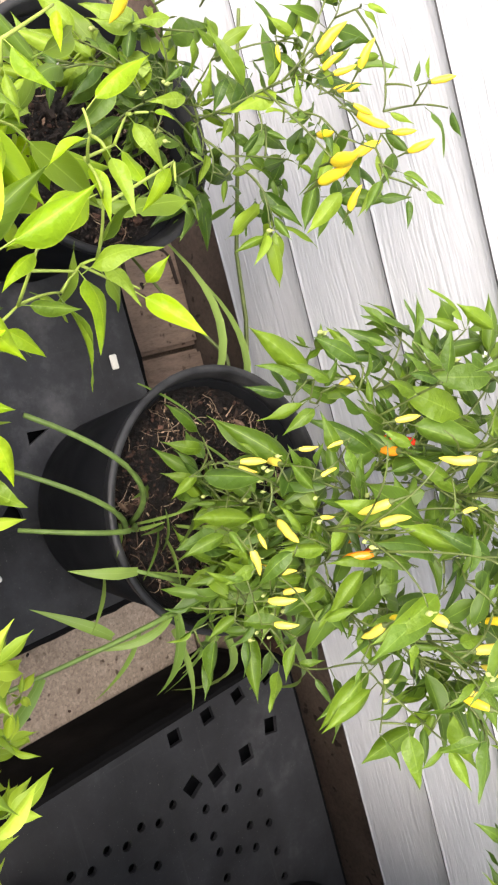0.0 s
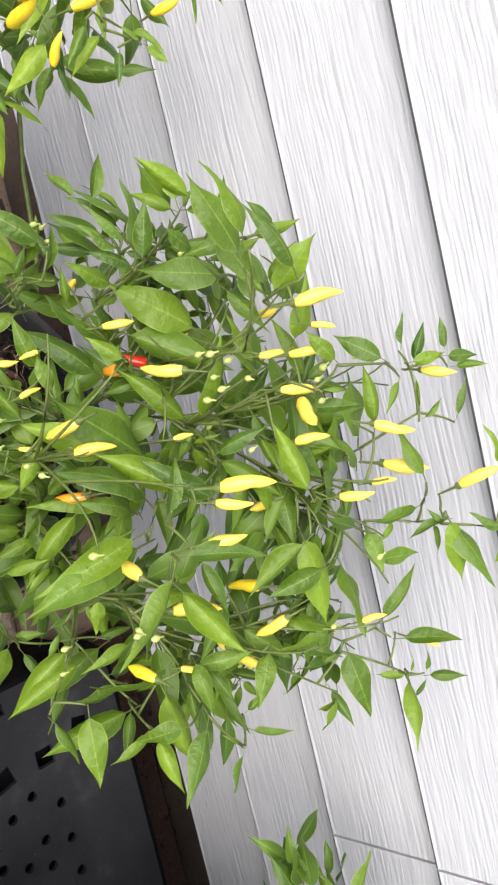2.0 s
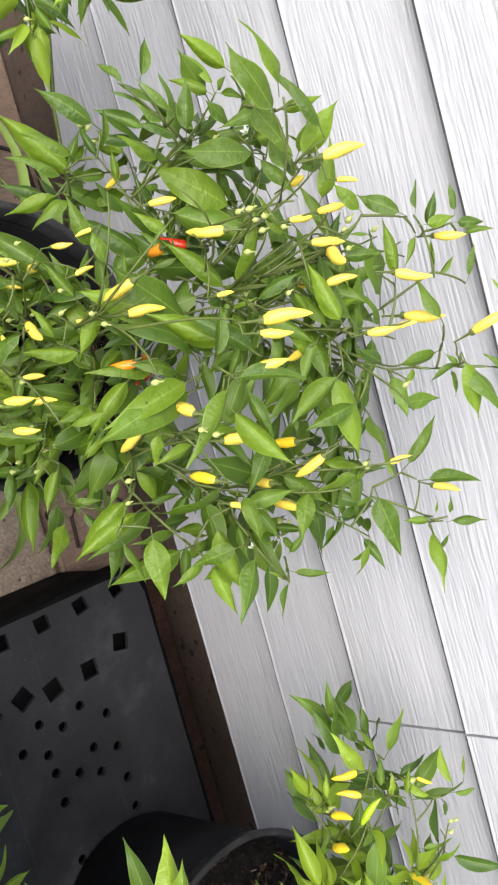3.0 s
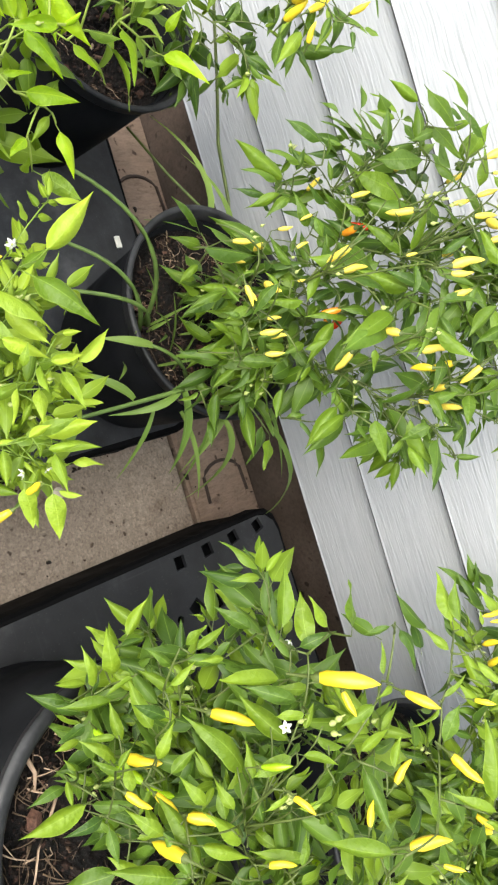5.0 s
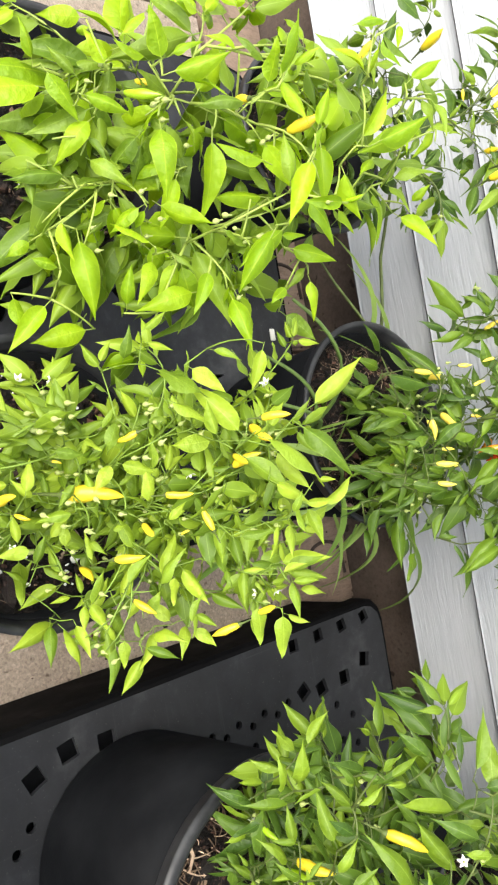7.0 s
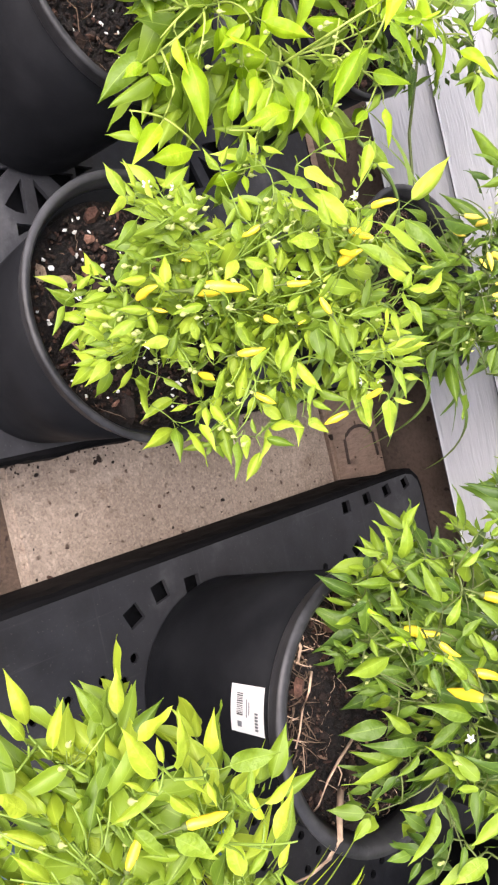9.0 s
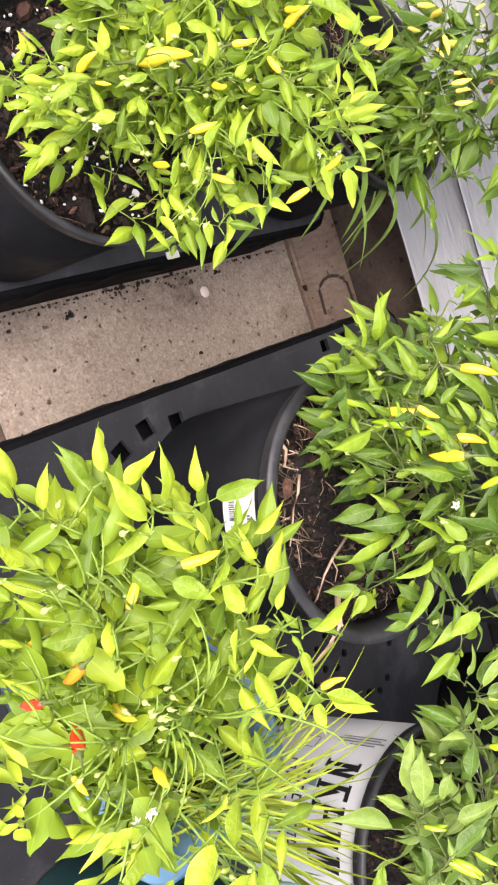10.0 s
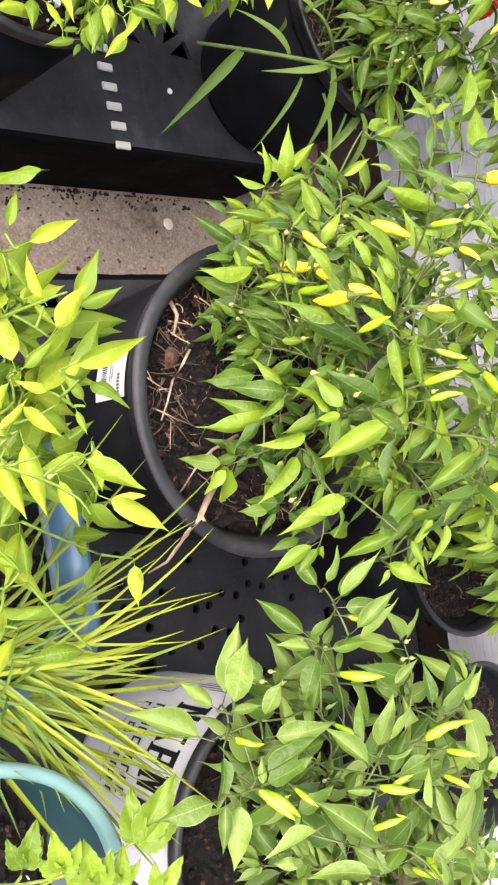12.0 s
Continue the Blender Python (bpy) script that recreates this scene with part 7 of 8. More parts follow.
bough(PRINTED_BUSH, [
    (0.625, -0.565, 0.495, 0.600, -0.553, 0.487), (0.628, -0.549, 0.504, 0.606, -0.522, 0.506), (0.633, -0.461, 0.506, 0.612, -0.444, 0.511),
    (0.627, -0.488, 0.508, 0.605, -0.455, 0.516), (0.619, -0.504, 0.508, 0.588, -0.502, 0.503), (0.601, -0.522, 0.493, 0.588, -0.502, 0.500),
    (0.567, -0.532, 0.477, 0.543, -0.508, 0.495), (0.554, -0.546, 0.488, 0.531, -0.523, 0.507), (0.569, -0.553, 0.468, 0.570, -0.524, 0.477),
    (0.541, -0.545, 0.479, 0.545, -0.516, 0.495), (0.534, -0.543, 0.474, 0.513, -0.519, 0.481), (0.531, -0.550, 0.481, 0.503, -0.527, 0.502),
    (0.522, -0.550, 0.470, 0.498, -0.541, 0.475), (0.522, -0.559, 0.467, 0.494, -0.567, 0.453)])
fruit_on(PRINTED_BUSH, "green", [
    (0.616, -0.569, 0.474, 0.625, -0.561, 0.490), (0.600, -0.641, 0.457, 0.606, -0.631, 0.470), (0.602, -0.640, 0.455, 0.605, -0.626, 0.468),
    (0.638, -0.630, 0.458, 0.657, -0.622, 0.480), (0.640, -0.629, 0.456, 0.660, -0.619, 0.478), (0.642, -0.611, 0.472, 0.653, -0.605, 0.486),
    (0.676, -0.578, 0.504, 0.673, -0.562, 0.518), (0.653, -0.566, 0.503, 0.653, -0.549, 0.523)])
fruit_on(PRINTED_BUSH, "green", [
    (0.669, -0.564, 0.522, 0.666, -0.567, 0.516), (0.656, -0.561, 0.508, 0.651, -0.548, 0.520), (0.669, -0.507, 0.511, 0.678, -0.501, 0.528),
    (0.654, -0.500, 0.511, 0.657, -0.488, 0.530), (0.648, -0.504, 0.496, 0.643, -0.483, 0.520), (0.648, -0.481, 0.500, 0.647, -0.469, 0.516),
    (0.550, -0.538, 0.472, 0.552, -0.525, 0.487), (0.588, -0.551, 0.468, 0.591, -0.531, 0.492)])
fill_crown(PRINTED_BUSH, 0.034)

# the foreground plant in the blue planter
PALE_BUSH = chili_plant((0.44, -0.77, 0.325), [
    (0.308, -0.769, 0.55), (0.238, -0.841, 0.517), (0.251, -0.872, 0.537), (0.282, -0.832, 0.517), (0.311, -0.829, 0.544), (0.307, -0.887, 0.564), (0.354, -0.782, 0.525),
    (0.396, -0.775, 0.546), (0.337, -0.70, 0.44), (0.35, -0.85, 0.53), (0.39, -0.82, 0.50), (0.42, -0.78, 0.48), (0.26, -0.80, 0.46),
    (0.35, -0.90, 0.50), (0.40, -0.88, 0.47), (0.28, -0.93, 0.54), (0.342, -0.905, 0.5),
    (0.377, -0.875, 0.5)] + [
    (0.399, -0.832, 0.5), (0.41, -0.795, 0.5), (0.435, -0.755, 0.47), (0.383, -0.91, 0.5), (0.423, -0.877, 0.5), (0.444, -0.826, 0.5), (0.435, -0.735, 0.45),
    (0.29, -0.757, 0.5), (0.295, -0.73, 0.49), (0.355, -0.72, 0.48), (0.419, -0.884, 0.48), (0.453, -0.868, 0.48), (0.46, -0.835, 0.48), (0.467, -0.891, 0.48),
    (0.49, -0.852, 0.47), (0.424, -0.838, 0.48)] + [
    (0.26, -0.86, 0.47), (0.3, -0.84, 0.46), (0.33, -0.8, 0.44), (0.23, -0.83, 0.44), (0.27, -0.9, 0.47), (0.34, -0.87, 0.45), (0.38, -0.84, 0.44),
    (0.24, -0.9, 0.45), (0.31, -0.92, 0.47), (0.36, -0.92, 0.46), (0.3, -0.78, 0.43)],
    "pale lime pepper plant leaning out of the blue planter", NARROW_PALE, "pale", 0.04, STEM_MID, 107, old_shaded=OVAL_MID, old_shaded_tone="mid", per=5, inner=18, twins=1, droop=0.45,
    fruit=[("red", (0.352, -0.888, 0.45)), ("orange", (0.336, -0.861, 0.455)), ("red", (0.38, -0.87, 0.45))], pods=(("yellow", 3),), pod_size=0.024, flowers=3)
bough(PALE_BUSH, [
    (0.250, -0.796, 0.452, 0.224, -0.792, 0.452), (0.290, -0.797, 0.490, 0.308, -0.786, 0.495), (0.280, -0.799, 0.483, 0.246, -0.814, 0.481),
    (0.282, -0.799, 0.482, 0.297, -0.827, 0.471), (0.270, -0.800, 0.508, 0.239, -0.793, 0.512), (0.269, -0.800, 0.495, 0.254, -0.800, 0.496),
    (0.256, -0.805, 0.484, 0.245, -0.783, 0.490), (0.251, -0.806, 0.450, 0.223, -0.815, 0.445), (0.347, -0.797, 0.463, 0.344, -0.821, 0.454),
    (0.282, -0.809, 0.485, 0.272, -0.819, 0.483), (0.307, -0.812, 0.471, 0.330, -0.798, 0.474), (0.259, -0.829, 0.431, 0.234, -0.816, 0.429),
    (0.241, -0.839, 0.427, 0.206, -0.843, 0.427)])
bough(PALE_BUSH, [
    (0.245, -0.846, 0.437, 0.223, -0.855, 0.431), (0.258, -0.855, 0.436, 0.246, -0.863, 0.434), (0.281, -0.855, 0.439, 0.262, -0.872, 0.441),
    (0.300, -0.850, 0.444, 0.282, -0.871, 0.435), (0.330, -0.827, 0.453, 0.353, -0.833, 0.452), (0.332, -0.837, 0.451, 0.351, -0.857, 0.450),
    (0.314, -0.857, 0.454, 0.291, -0.871, 0.449), (0.323, -0.871, 0.435, 0.312, -0.883, 0.428), (0.355, -0.869, 0.431, 0.334, -0.884, 0.425),
    (0.368, -0.857, 0.437, 0.395, -0.845, 0.452), (0.375, -0.816, 0.455, 0.364, -0.783, 0.457), (0.381, -0.868, 0.439, 0.363, -0.878, 0.422),
    (0.385, -0.891, 0.432, 0.366, -0.894, 0.417)])
bough(PALE_BUSH, [
    (0.406, -0.877, 0.442, 0.431, -0.873, 0.449), (0.418, -0.860, 0.437, 0.409, -0.846, 0.440), (0.454, -0.905, 0.469, 0.477, -0.905, 0.475),
    (0.433, -0.869, 0.466, 0.438, -0.896, 0.458), (0.450, -0.884, 0.493, 0.472, -0.886, 0.495), (0.412, -0.838, 0.453, 0.427, -0.821, 0.455),
    (0.459, -0.889, 0.473, 0.476, -0.905, 0.478), (0.435, -0.861, 0.469, 0.434, -0.882, 0.464), (0.457, -0.863, 0.491, 0.470, -0.881, 0.488),
    (0.445, -0.844, 0.509, 0.466, -0.873, 0.507), (0.458, -0.842, 0.529, 0.461, -0.869, 0.523), (0.416, -0.814, 0.449, 0.444, -0.809, 0.452),
    (0.483, -0.820, 0.499, 0.498, -0.829, 0.500)])
bough(PALE_BUSH, [
    (0.447, -0.810, 0.481, 0.457, -0.828, 0.469), (0.452, -0.804, 0.482, 0.477, -0.824, 0.487), (0.497, -0.803, 0.482, 0.534, -0.820, 0.491),
    (0.436, -0.795, 0.443, 0.460, -0.789, 0.453), (0.483, -0.786, 0.469, 0.487, -0.795, 0.470), (0.487, -0.784, 0.487, 0.503, -0.805, 0.494),
    (0.475, -0.778, 0.464, 0.508, -0.795, 0.467), (0.478, -0.774, 0.440, 0.486, -0.743, 0.454), (0.442, -0.780, 0.473, 0.430, -0.782, 0.472),
    (0.457, -0.770, 0.470, 0.444, -0.783, 0.465), (0.465, -0.757, 0.453, 0.443, -0.757, 0.452), (0.512, -0.737, 0.460, 0.507, -0.768, 0.449),
    (0.444, -0.762, 0.422, 0.486, -0.742, 0.436)])
bough(PALE_BUSH, [
    (0.399, -0.779, 0.453, 0.384, -0.765, 0.457), (0.445, -0.748, 0.432, 0.474, -0.767, 0.439), (0.403, -0.769, 0.473, 0.434, -0.767, 0.482),
    (0.409, -0.763, 0.471, 0.390, -0.743, 0.473), (0.419, -0.754, 0.459, 0.438, -0.771, 0.456), (0.476, -0.690, 0.411, 0.492, -0.706, 0.413),
    (0.418, -0.746, 0.485, 0.443, -0.738, 0.485), (0.431, -0.729, 0.503, 0.451, -0.704, 0.514), (0.408, -0.754, 0.529, 0.425, -0.732, 0.542),
    (0.485, -0.667, 0.414, 0.511, -0.670, 0.417), (0.388, -0.774, 0.488, 0.375, -0.759, 0.492), (0.397, -0.760, 0.481, 0.436, -0.755, 0.480),
    (0.407, -0.727, 0.480, 0.413, -0.751, 0.469)])
bough(PALE_BUSH, [
    (0.405, -0.721, 0.481, 0.428, -0.720, 0.482), (0.383, -0.766, 0.467, 0.402, -0.764, 0.468), (0.384, -0.736, 0.495, 0.397, -0.734, 0.497),
    (0.378, -0.756, 0.479, 0.397, -0.742, 0.488), (0.379, -0.735, 0.501, 0.362, -0.742, 0.499), (0.372, -0.737, 0.514, 0.388, -0.726, 0.527),
    (0.372, -0.750, 0.494, 0.366, -0.763, 0.487), (0.370, -0.726, 0.474, 0.335, -0.703, 0.481), (0.367, -0.735, 0.488, 0.355, -0.724, 0.489),
    (0.365, -0.757, 0.539, 0.354, -0.723, 0.547), (0.366, -0.763, 0.481, 0.385, -0.773, 0.479), (0.358, -0.752, 0.480, 0.331, -0.717, 0.486),
    (0.359, -0.756, 0.486, 0.348, -0.740, 0.494)])
bough(PALE_BUSH, [
    (0.355, -0.763, 0.489, 0.327, -0.765, 0.483), (0.342, -0.742, 0.500, 0.319, -0.722, 0.500), (0.326, -0.741, 0.478, 0.340, -0.733, 0.483),
    (0.327, -0.747, 0.499, 0.305, -0.751, 0.496), (0.323, -0.760, 0.487, 0.337, -0.781, 0.487), (0.307, -0.760, 0.496, 0.323, -0.752, 0.494),
    (0.306, -0.760, 0.521, 0.295, -0.736, 0.526), (0.298, -0.767, 0.517, 0.282, -0.761, 0.520), (0.279, -0.774, 0.517, 0.277, -0.752, 0.535),
    (0.274, -0.776, 0.505, 0.249, -0.771, 0.512), (0.287, -0.782, 0.505, 0.303, -0.780, 0.504), (0.322, -0.790, 0.473, 0.342, -0.770, 0.482),
    (0.278, -0.789, 0.497, 0.296, -0.781, 0.499)])
fruit_on(PALE_BUSH, "yellow", [
    (0.325, -0.821, 0.468, 0.310, -0.807, 0.472), (0.399, -0.874, 0.442, 0.412, -0.871, 0.448), (0.434, -0.716, 0.480, 0.436, -0.702, 0.492),
    (0.312, -0.790, 0.485, 0.310, -0.769, 0.498)])
fill_crown(PALE_BUSH, 0.03)

# the bush by the wall past the large pot
SIDE_BUSH = chili_plant((0.58, -0.14, 0.285), [
    (0.30, -0.14, 0.56), (0.33, -0.15, 0.50), (0.35, -0.12, 0.60), (0.40, -0.12, 0.56), (0.45, -0.20, 0.58), (0.50, -0.10, 0.60), (0.55, -0.18, 0.58),
    (0.60, -0.10, 0.56), (0.65, -0.20, 0.52), (0.48, -0.25, 0.50), (0.42, -0.24, 0.46), (0.70, -0.12, 0.50), (0.38, -0.22, 0.54), (0.53, -0.27, 0.45),
    (0.60, -0.25, 0.42), (0.65, -0.28, 0.43), (0.72, -0.22, 0.50), (0.80, -0.30, 0.50), (0.75, -0.28, 0.55), (0.66, -0.26, 0.55), (0.55, -0.25, 0.40),
    (0.52, -0.22, 0.40)] + [
    (0.5, -0.2, 0.42), (0.5, -0.12, 0.48), (0.55, -0.13, 0.47), (0.6, -0.17, 0.46), (0.62, -0.22, 0.47), (0.545, -0.2, 0.5), (0.58, -0.24, 0.48),
    (0.536, -0.24, 0.54), (0.6, -0.26, 0.54), (0.485, -0.28, 0.53), (0.55, -0.3, 0.53), (0.52, -0.36, 0.53), (0.59, -0.3, 0.47), (0.68, -0.17, 0.47)],
    "leafy pepper bush with pods close to the siding", NARROW_MID, "mid", 0.037, STEM, 108, old_shaded=NARROW_DEEP, old_shaded_tone="deep", per=6, inner=24, twins=2,
    pods=(("yellow", 10), ("green", 4)), pod_size=0.027, flowers=2)
bough(SIDE_BUSH, [
    (0.359, -0.132, 0.505, 0.326, -0.142, 0.489), (0.350, -0.177, 0.510, 0.337, -0.169, 0.505), (0.350, -0.183, 0.497, 0.332, -0.172, 0.490),
    (0.370, -0.127, 0.513, 0.355, -0.115, 0.505), (0.377, -0.120, 0.530, 0.365, -0.108, 0.526), (0.385, -0.117, 0.510, 0.369, -0.110, 0.511),
    (0.385, -0.106, 0.536, 0.368, -0.115, 0.519), (0.385, -0.096, 0.552, 0.389, -0.080, 0.560), (0.385, -0.086, 0.543, 0.361, -0.076, 0.531),
    (0.386, -0.076, 0.547, 0.371, -0.064, 0.542), (0.369, -0.089, 0.492, 0.343, -0.065, 0.496), (0.365, -0.097, 0.486, 0.344, -0.102, 0.472)])
fruit_on(SIDE_BUSH, "yellow", [
    (0.349, -0.146, 0.513, 0.346, -0.160, 0.500), (0.354, -0.162, 0.528, 0.351, -0.174, 0.516), (0.378, -0.100, 0.523, 0.382, -0.095, 0.533)])
fill_crown(SIDE_BUSH)


# ---- grasses and weeds ----
def blade_mesh(points, width, fold=0.25):
    """A tapering folded grass blade along a path."""
    verts, faces, uvs = [], [], []
    n = len(points)
    for i, p in enumerate(points):
        d = (points[min(i + 1, n - 1)] - points[max(i - 1, 0)]).normalized()
        side = d.cross(UP)
        side = side.normalized() if side.length > 1e-3 else Vector((1, 0, 0))
        nrm = side.cross(d)
        s = i / (n - 1)
        w = width * (0.55 + 0.9 * s if s < 0.5 else 1.0) * (1 - max(0, s - 0.35) / 0.65) ** 0.8 + 0.0002
        for u in (-1, 0, 1):
            verts.append(tuple(p + side * u * w / 2 + nrm * abs(u) * w * fold))
            uvs.append((0.5 + 0.5 * u, 0.06))
    for i in range(n - 1):
        for j in range(2):
            faces.append((i * 3 + j, i * 3 + j + 1, (i + 1) * 3 + j + 1, (i + 1) * 3 + j))
    me = bpy.data.meshes.new("blade")
    me.from_pydata(verts, [], faces)
    layer = me.uv_layers.new(name="UVMap")
    for loop in me.loops:
        layer.data[loop.index].uv = uvs[loop.vertex_index]
    me.shade_smooth()
    return me


def blade(parent, p0, p1, p2, width, mat):
    pts = curve_points(Vector(p0), Vector(p1), Vector(p2), 9)
    return linked("blade", blade_mesh(pts, width), mat, parent)


# spiky clump in the planter
clump = thing("grass_clump", (0.54, -0.75, 0.33), "spiky yellow-green grass clump in the blue planter", "grass")
rng = random.Random(31)
for k in range(64):
    a = radians(rng.gauss(70, 38))
    l = rng.uniform(0.09, 0.18)
    lift = rng.uniform(0.035, 0.095)
    p0 = Vector((rng.gauss(0, 0.016), rng.gauss(0, 0.012), 0.0))
    o = Vector((math.cos(a) * 1.15, math.sin(a), 0))
    end = p0 + o * l + Vector((0, 0, lift * rng.uniform(0.7, 1.1)))
    mid = p0.lerp(end, 0.45) + Vector((rng.gauss(0, 0.004), rng.gauss(0, 0.004), lift * 0.4))
    blade(clump, p0, mid, end, rng.uniform(0.002, 0.0039), GRASS_LIME)
for k in range(60):
    a = rng.gauss(0.6, 1.3)
    l = rng.uniform(0.03, 0.09)
    p0 = Vector((rng.gauss(0, 0.018), rng.gauss(0, 0.014), 0.0))
    o = Vector((math.cos(a), math.sin(a), 0))
    blade(clump, p0, p0 + o * l * 0.4 + Vector((0, 0, 0.05)), p0 + o * l + Vector((0, 0, rng.uniform(0.0, 0.08))), rng.uniform(0.002, 0.003), GRASS)

# weeds in the pot by the wall
weed = thing("weed_grass", (-0.01, -0.29, 0.295), "green weed grass arching over the rim of a pot", "weed")
W = lambda x, y, z: Vector((x, y, z)) - Vector((-0.01, -0.29, 0.295))
for p0, p1, p2, w in (
        ((0.061, -0.405, 0.319), (0.085, -0.435, 0.33), (0.124, -0.466, 0.258), 0.0125),
        ((0.056, -0.345, 0.324), (0.04, -0.36, 0.335), (0.014, -0.394, 0.308), 0.0105),
        ((0.06, -0.295, 0.33), (0.075, -0.325, 0.335), (0.063, -0.36, 0.298), 0.009),
        ((0.06, -0.289, 0.33), (0.1, -0.293, 0.335), (0.136, -0.3, 0.28), 0.0125),
        ((0.012, -0.318, 0.34), (0.005, -0.345, 0.35), (-0.006, -0.366, 0.328), 0.0105),
        ((0.1, -0.245, 0.325), (0.145, -0.24, 0.34), (0.175, -0.24, 0.2), 0.012),
        ((0.12, -0.18, 0.32), (0.19, -0.16, 0.34), (0.227, -0.125, 0.21), 0.011),
        ((-0.10, -0.16, 0.28), (-0.16, -0.12, 0.32), (-0.26, -0.16, 0.26), 0.0115),
        ((-0.08, -0.13, 0.28), (-0.13, -0.10, 0.31), (-0.22, -0.12, 0.25), 0.0105)):
    blade(weed, W(*p0), W(*p1), W(*p2), w, GRASS)
rng = random.Random(18)
for k in range(6):
    y = -0.31 + 0.026 * k
    p0 = Vector((0.07 + rng.uniform(-0.01, 0.03), y + rng.gauss(0, 0.01), 0.31))
    l = rng.uniform(0.05, 0.12)
    way = rng.gauss(-0.1, 0.45)
    end = p0 + Vector((l * math.cos(way), l * math.sin(way), -rng.uniform(0.02, 0.1)))
    blade(weed, W(*p0), W(*(p0.lerp(end, 0.45) + Vector((0, 0, rng.uniform(0.01, 0.03))))), W(*end), rng.uniform(0.004, 0.0085), GRASS)
rng = random.Random(17)
for k in range(20):
    a, d = rng.uniform(0, 6.28), rng.uniform(0.03, 0.07)
    p0 = Vector((0.07 * rng.gauss(0, 0.5), 0.03 + 0.05 * rng.gauss(0, 0.6), 0.0))
    o = Vector((math.cos(a) * 0.7, math.sin(a) * 0.7 - 0.3, 0))
    blade(weed, p0, p0 + o * d * 0.5 + Vector((0, 0, d * 0.7)), p0 + o * d * 1.1 + Vector((0, 0, d * 1.1)), rng.uniform(0.003, 0.006), GRASS)
for p0, p1, p2 in (((-0.016, -0.29, 0.298), (-0.06, -0.31, 0.43), (-0.125, -0.406, 0.42)), ((-0.011, -0.296, 0.298), (-0.045, -0.335, 0.4), (-0.093, -0.4, 0.355)),
                   ((-0.014, -0.286, 0.298), (-0.02, -0.33, 0.395), (-0.05, -0.4, 0.345)), ((0.05, -0.255, 0.298), (0.03, -0.29, 0.35), (0.012, -0.318, 0.34)),
                   ((0.075, -0.225, 0.298), (0.062, -0.255, 0.345), (0.059, -0.289, 0.33)), ((0.059, -0.289, 0.33), (0.06, -0.35, 0.33), (0.06, -0.452, 0.312))):
    tube("stalk", curve_points(W(*p0), W(*p1), W(*p2), 12), 0.0026, 0.0017, STALK, weed)
tube("stalk", [W(*p) for p in ((-0.085, -0.12, 0.29), (-0.115, -0.08, 0.25), (-0.16, -0.07, 0.255), (-0.226, -0.07, 0.266), (-0.296, -0.07, 0.296), (-0.36, -0.07, 0.32), (-0.42, -0.08, 0.36))], 0.0028, 0.0018, STEM, weed)
tube("stalk", [W(*p) for p in ((-0.08, -0.14, 0.29), (-0.13, -0.12, 0.27), (-0.19, -0.16, 0.26), (-0.25, -0.19, 0.25))], 0.0024, 0.0014, STEM, weed)


# lobed herb in the teal pot
def lobed_leaf(seed):
    """A leaf of length 1 with three toothed leaflets that meet on one stalk."""
    rng = random.Random(seed)
    verts, faces, uvs = [], [], []
    n = 22
    for turn, length, wide, x0, y0 in ((0.0, 0.8, 0.42, 0.0, 0.2), (0.55, 0.6, 0.34, 0.015, 0.14), (-0.55, 0.6, 0.34, -0.015, 0.14)):
        turn += rng.gauss(0, 0.1)
        c, d = math.cos(turn), math.sin(turn)
        b = len(verts)
        for i in range(n + 1):
            s = i / n
            w = wide * 0.5 * (math.sin(math.pi * min(1, s ** 0.62)) ** 0.75) * (1.0 - 0.2 * s)
            w *= 1 + 0.2 * (((s * 6.5) % 1.0) - 0.5) if 0 < i < n else 0.05
            for u in (-1, -0.6, -0.3, 0, 0.3, 0.6, 1):
                x, y = u * w, length * s + 0.12 * abs(u) * w
                z = 0.35 * abs(u) * w - 0.25 * s * s * length + 0.02 * math.sin(9 * s + 4 * u + seed)
                verts.append((x0 + x * c + y * d, y0 - x * d + y * c, z))
                uvs.append((0.5 + 0.5 * u, s))
        for i in range(n):
            for j in range(6):
                faces.append((b + i * 7 + j, b + i * 7 + j + 1, b + i * 7 + j + 8, b + i * 7 + j + 7))
    me = bpy.data.meshes.new("lobed_leaf")
    me.from_pydata(verts, [], faces)
    layer = me.uv_layers.new(name="UVMap")
    for loop in me.loops:
        layer.data[loop.index].uv = uvs[loop.vertex_index]
    me.materials.append(LEAF["mid"])
    me.shade_smooth()
    return me


herb = thing("herb_plant", (0.664, -0.775, 0.332), "light green herb with lobed leaves in the teal pot", "herb")
LOBED = [lobed_leaf(k) for k in (1, 2, 3)]
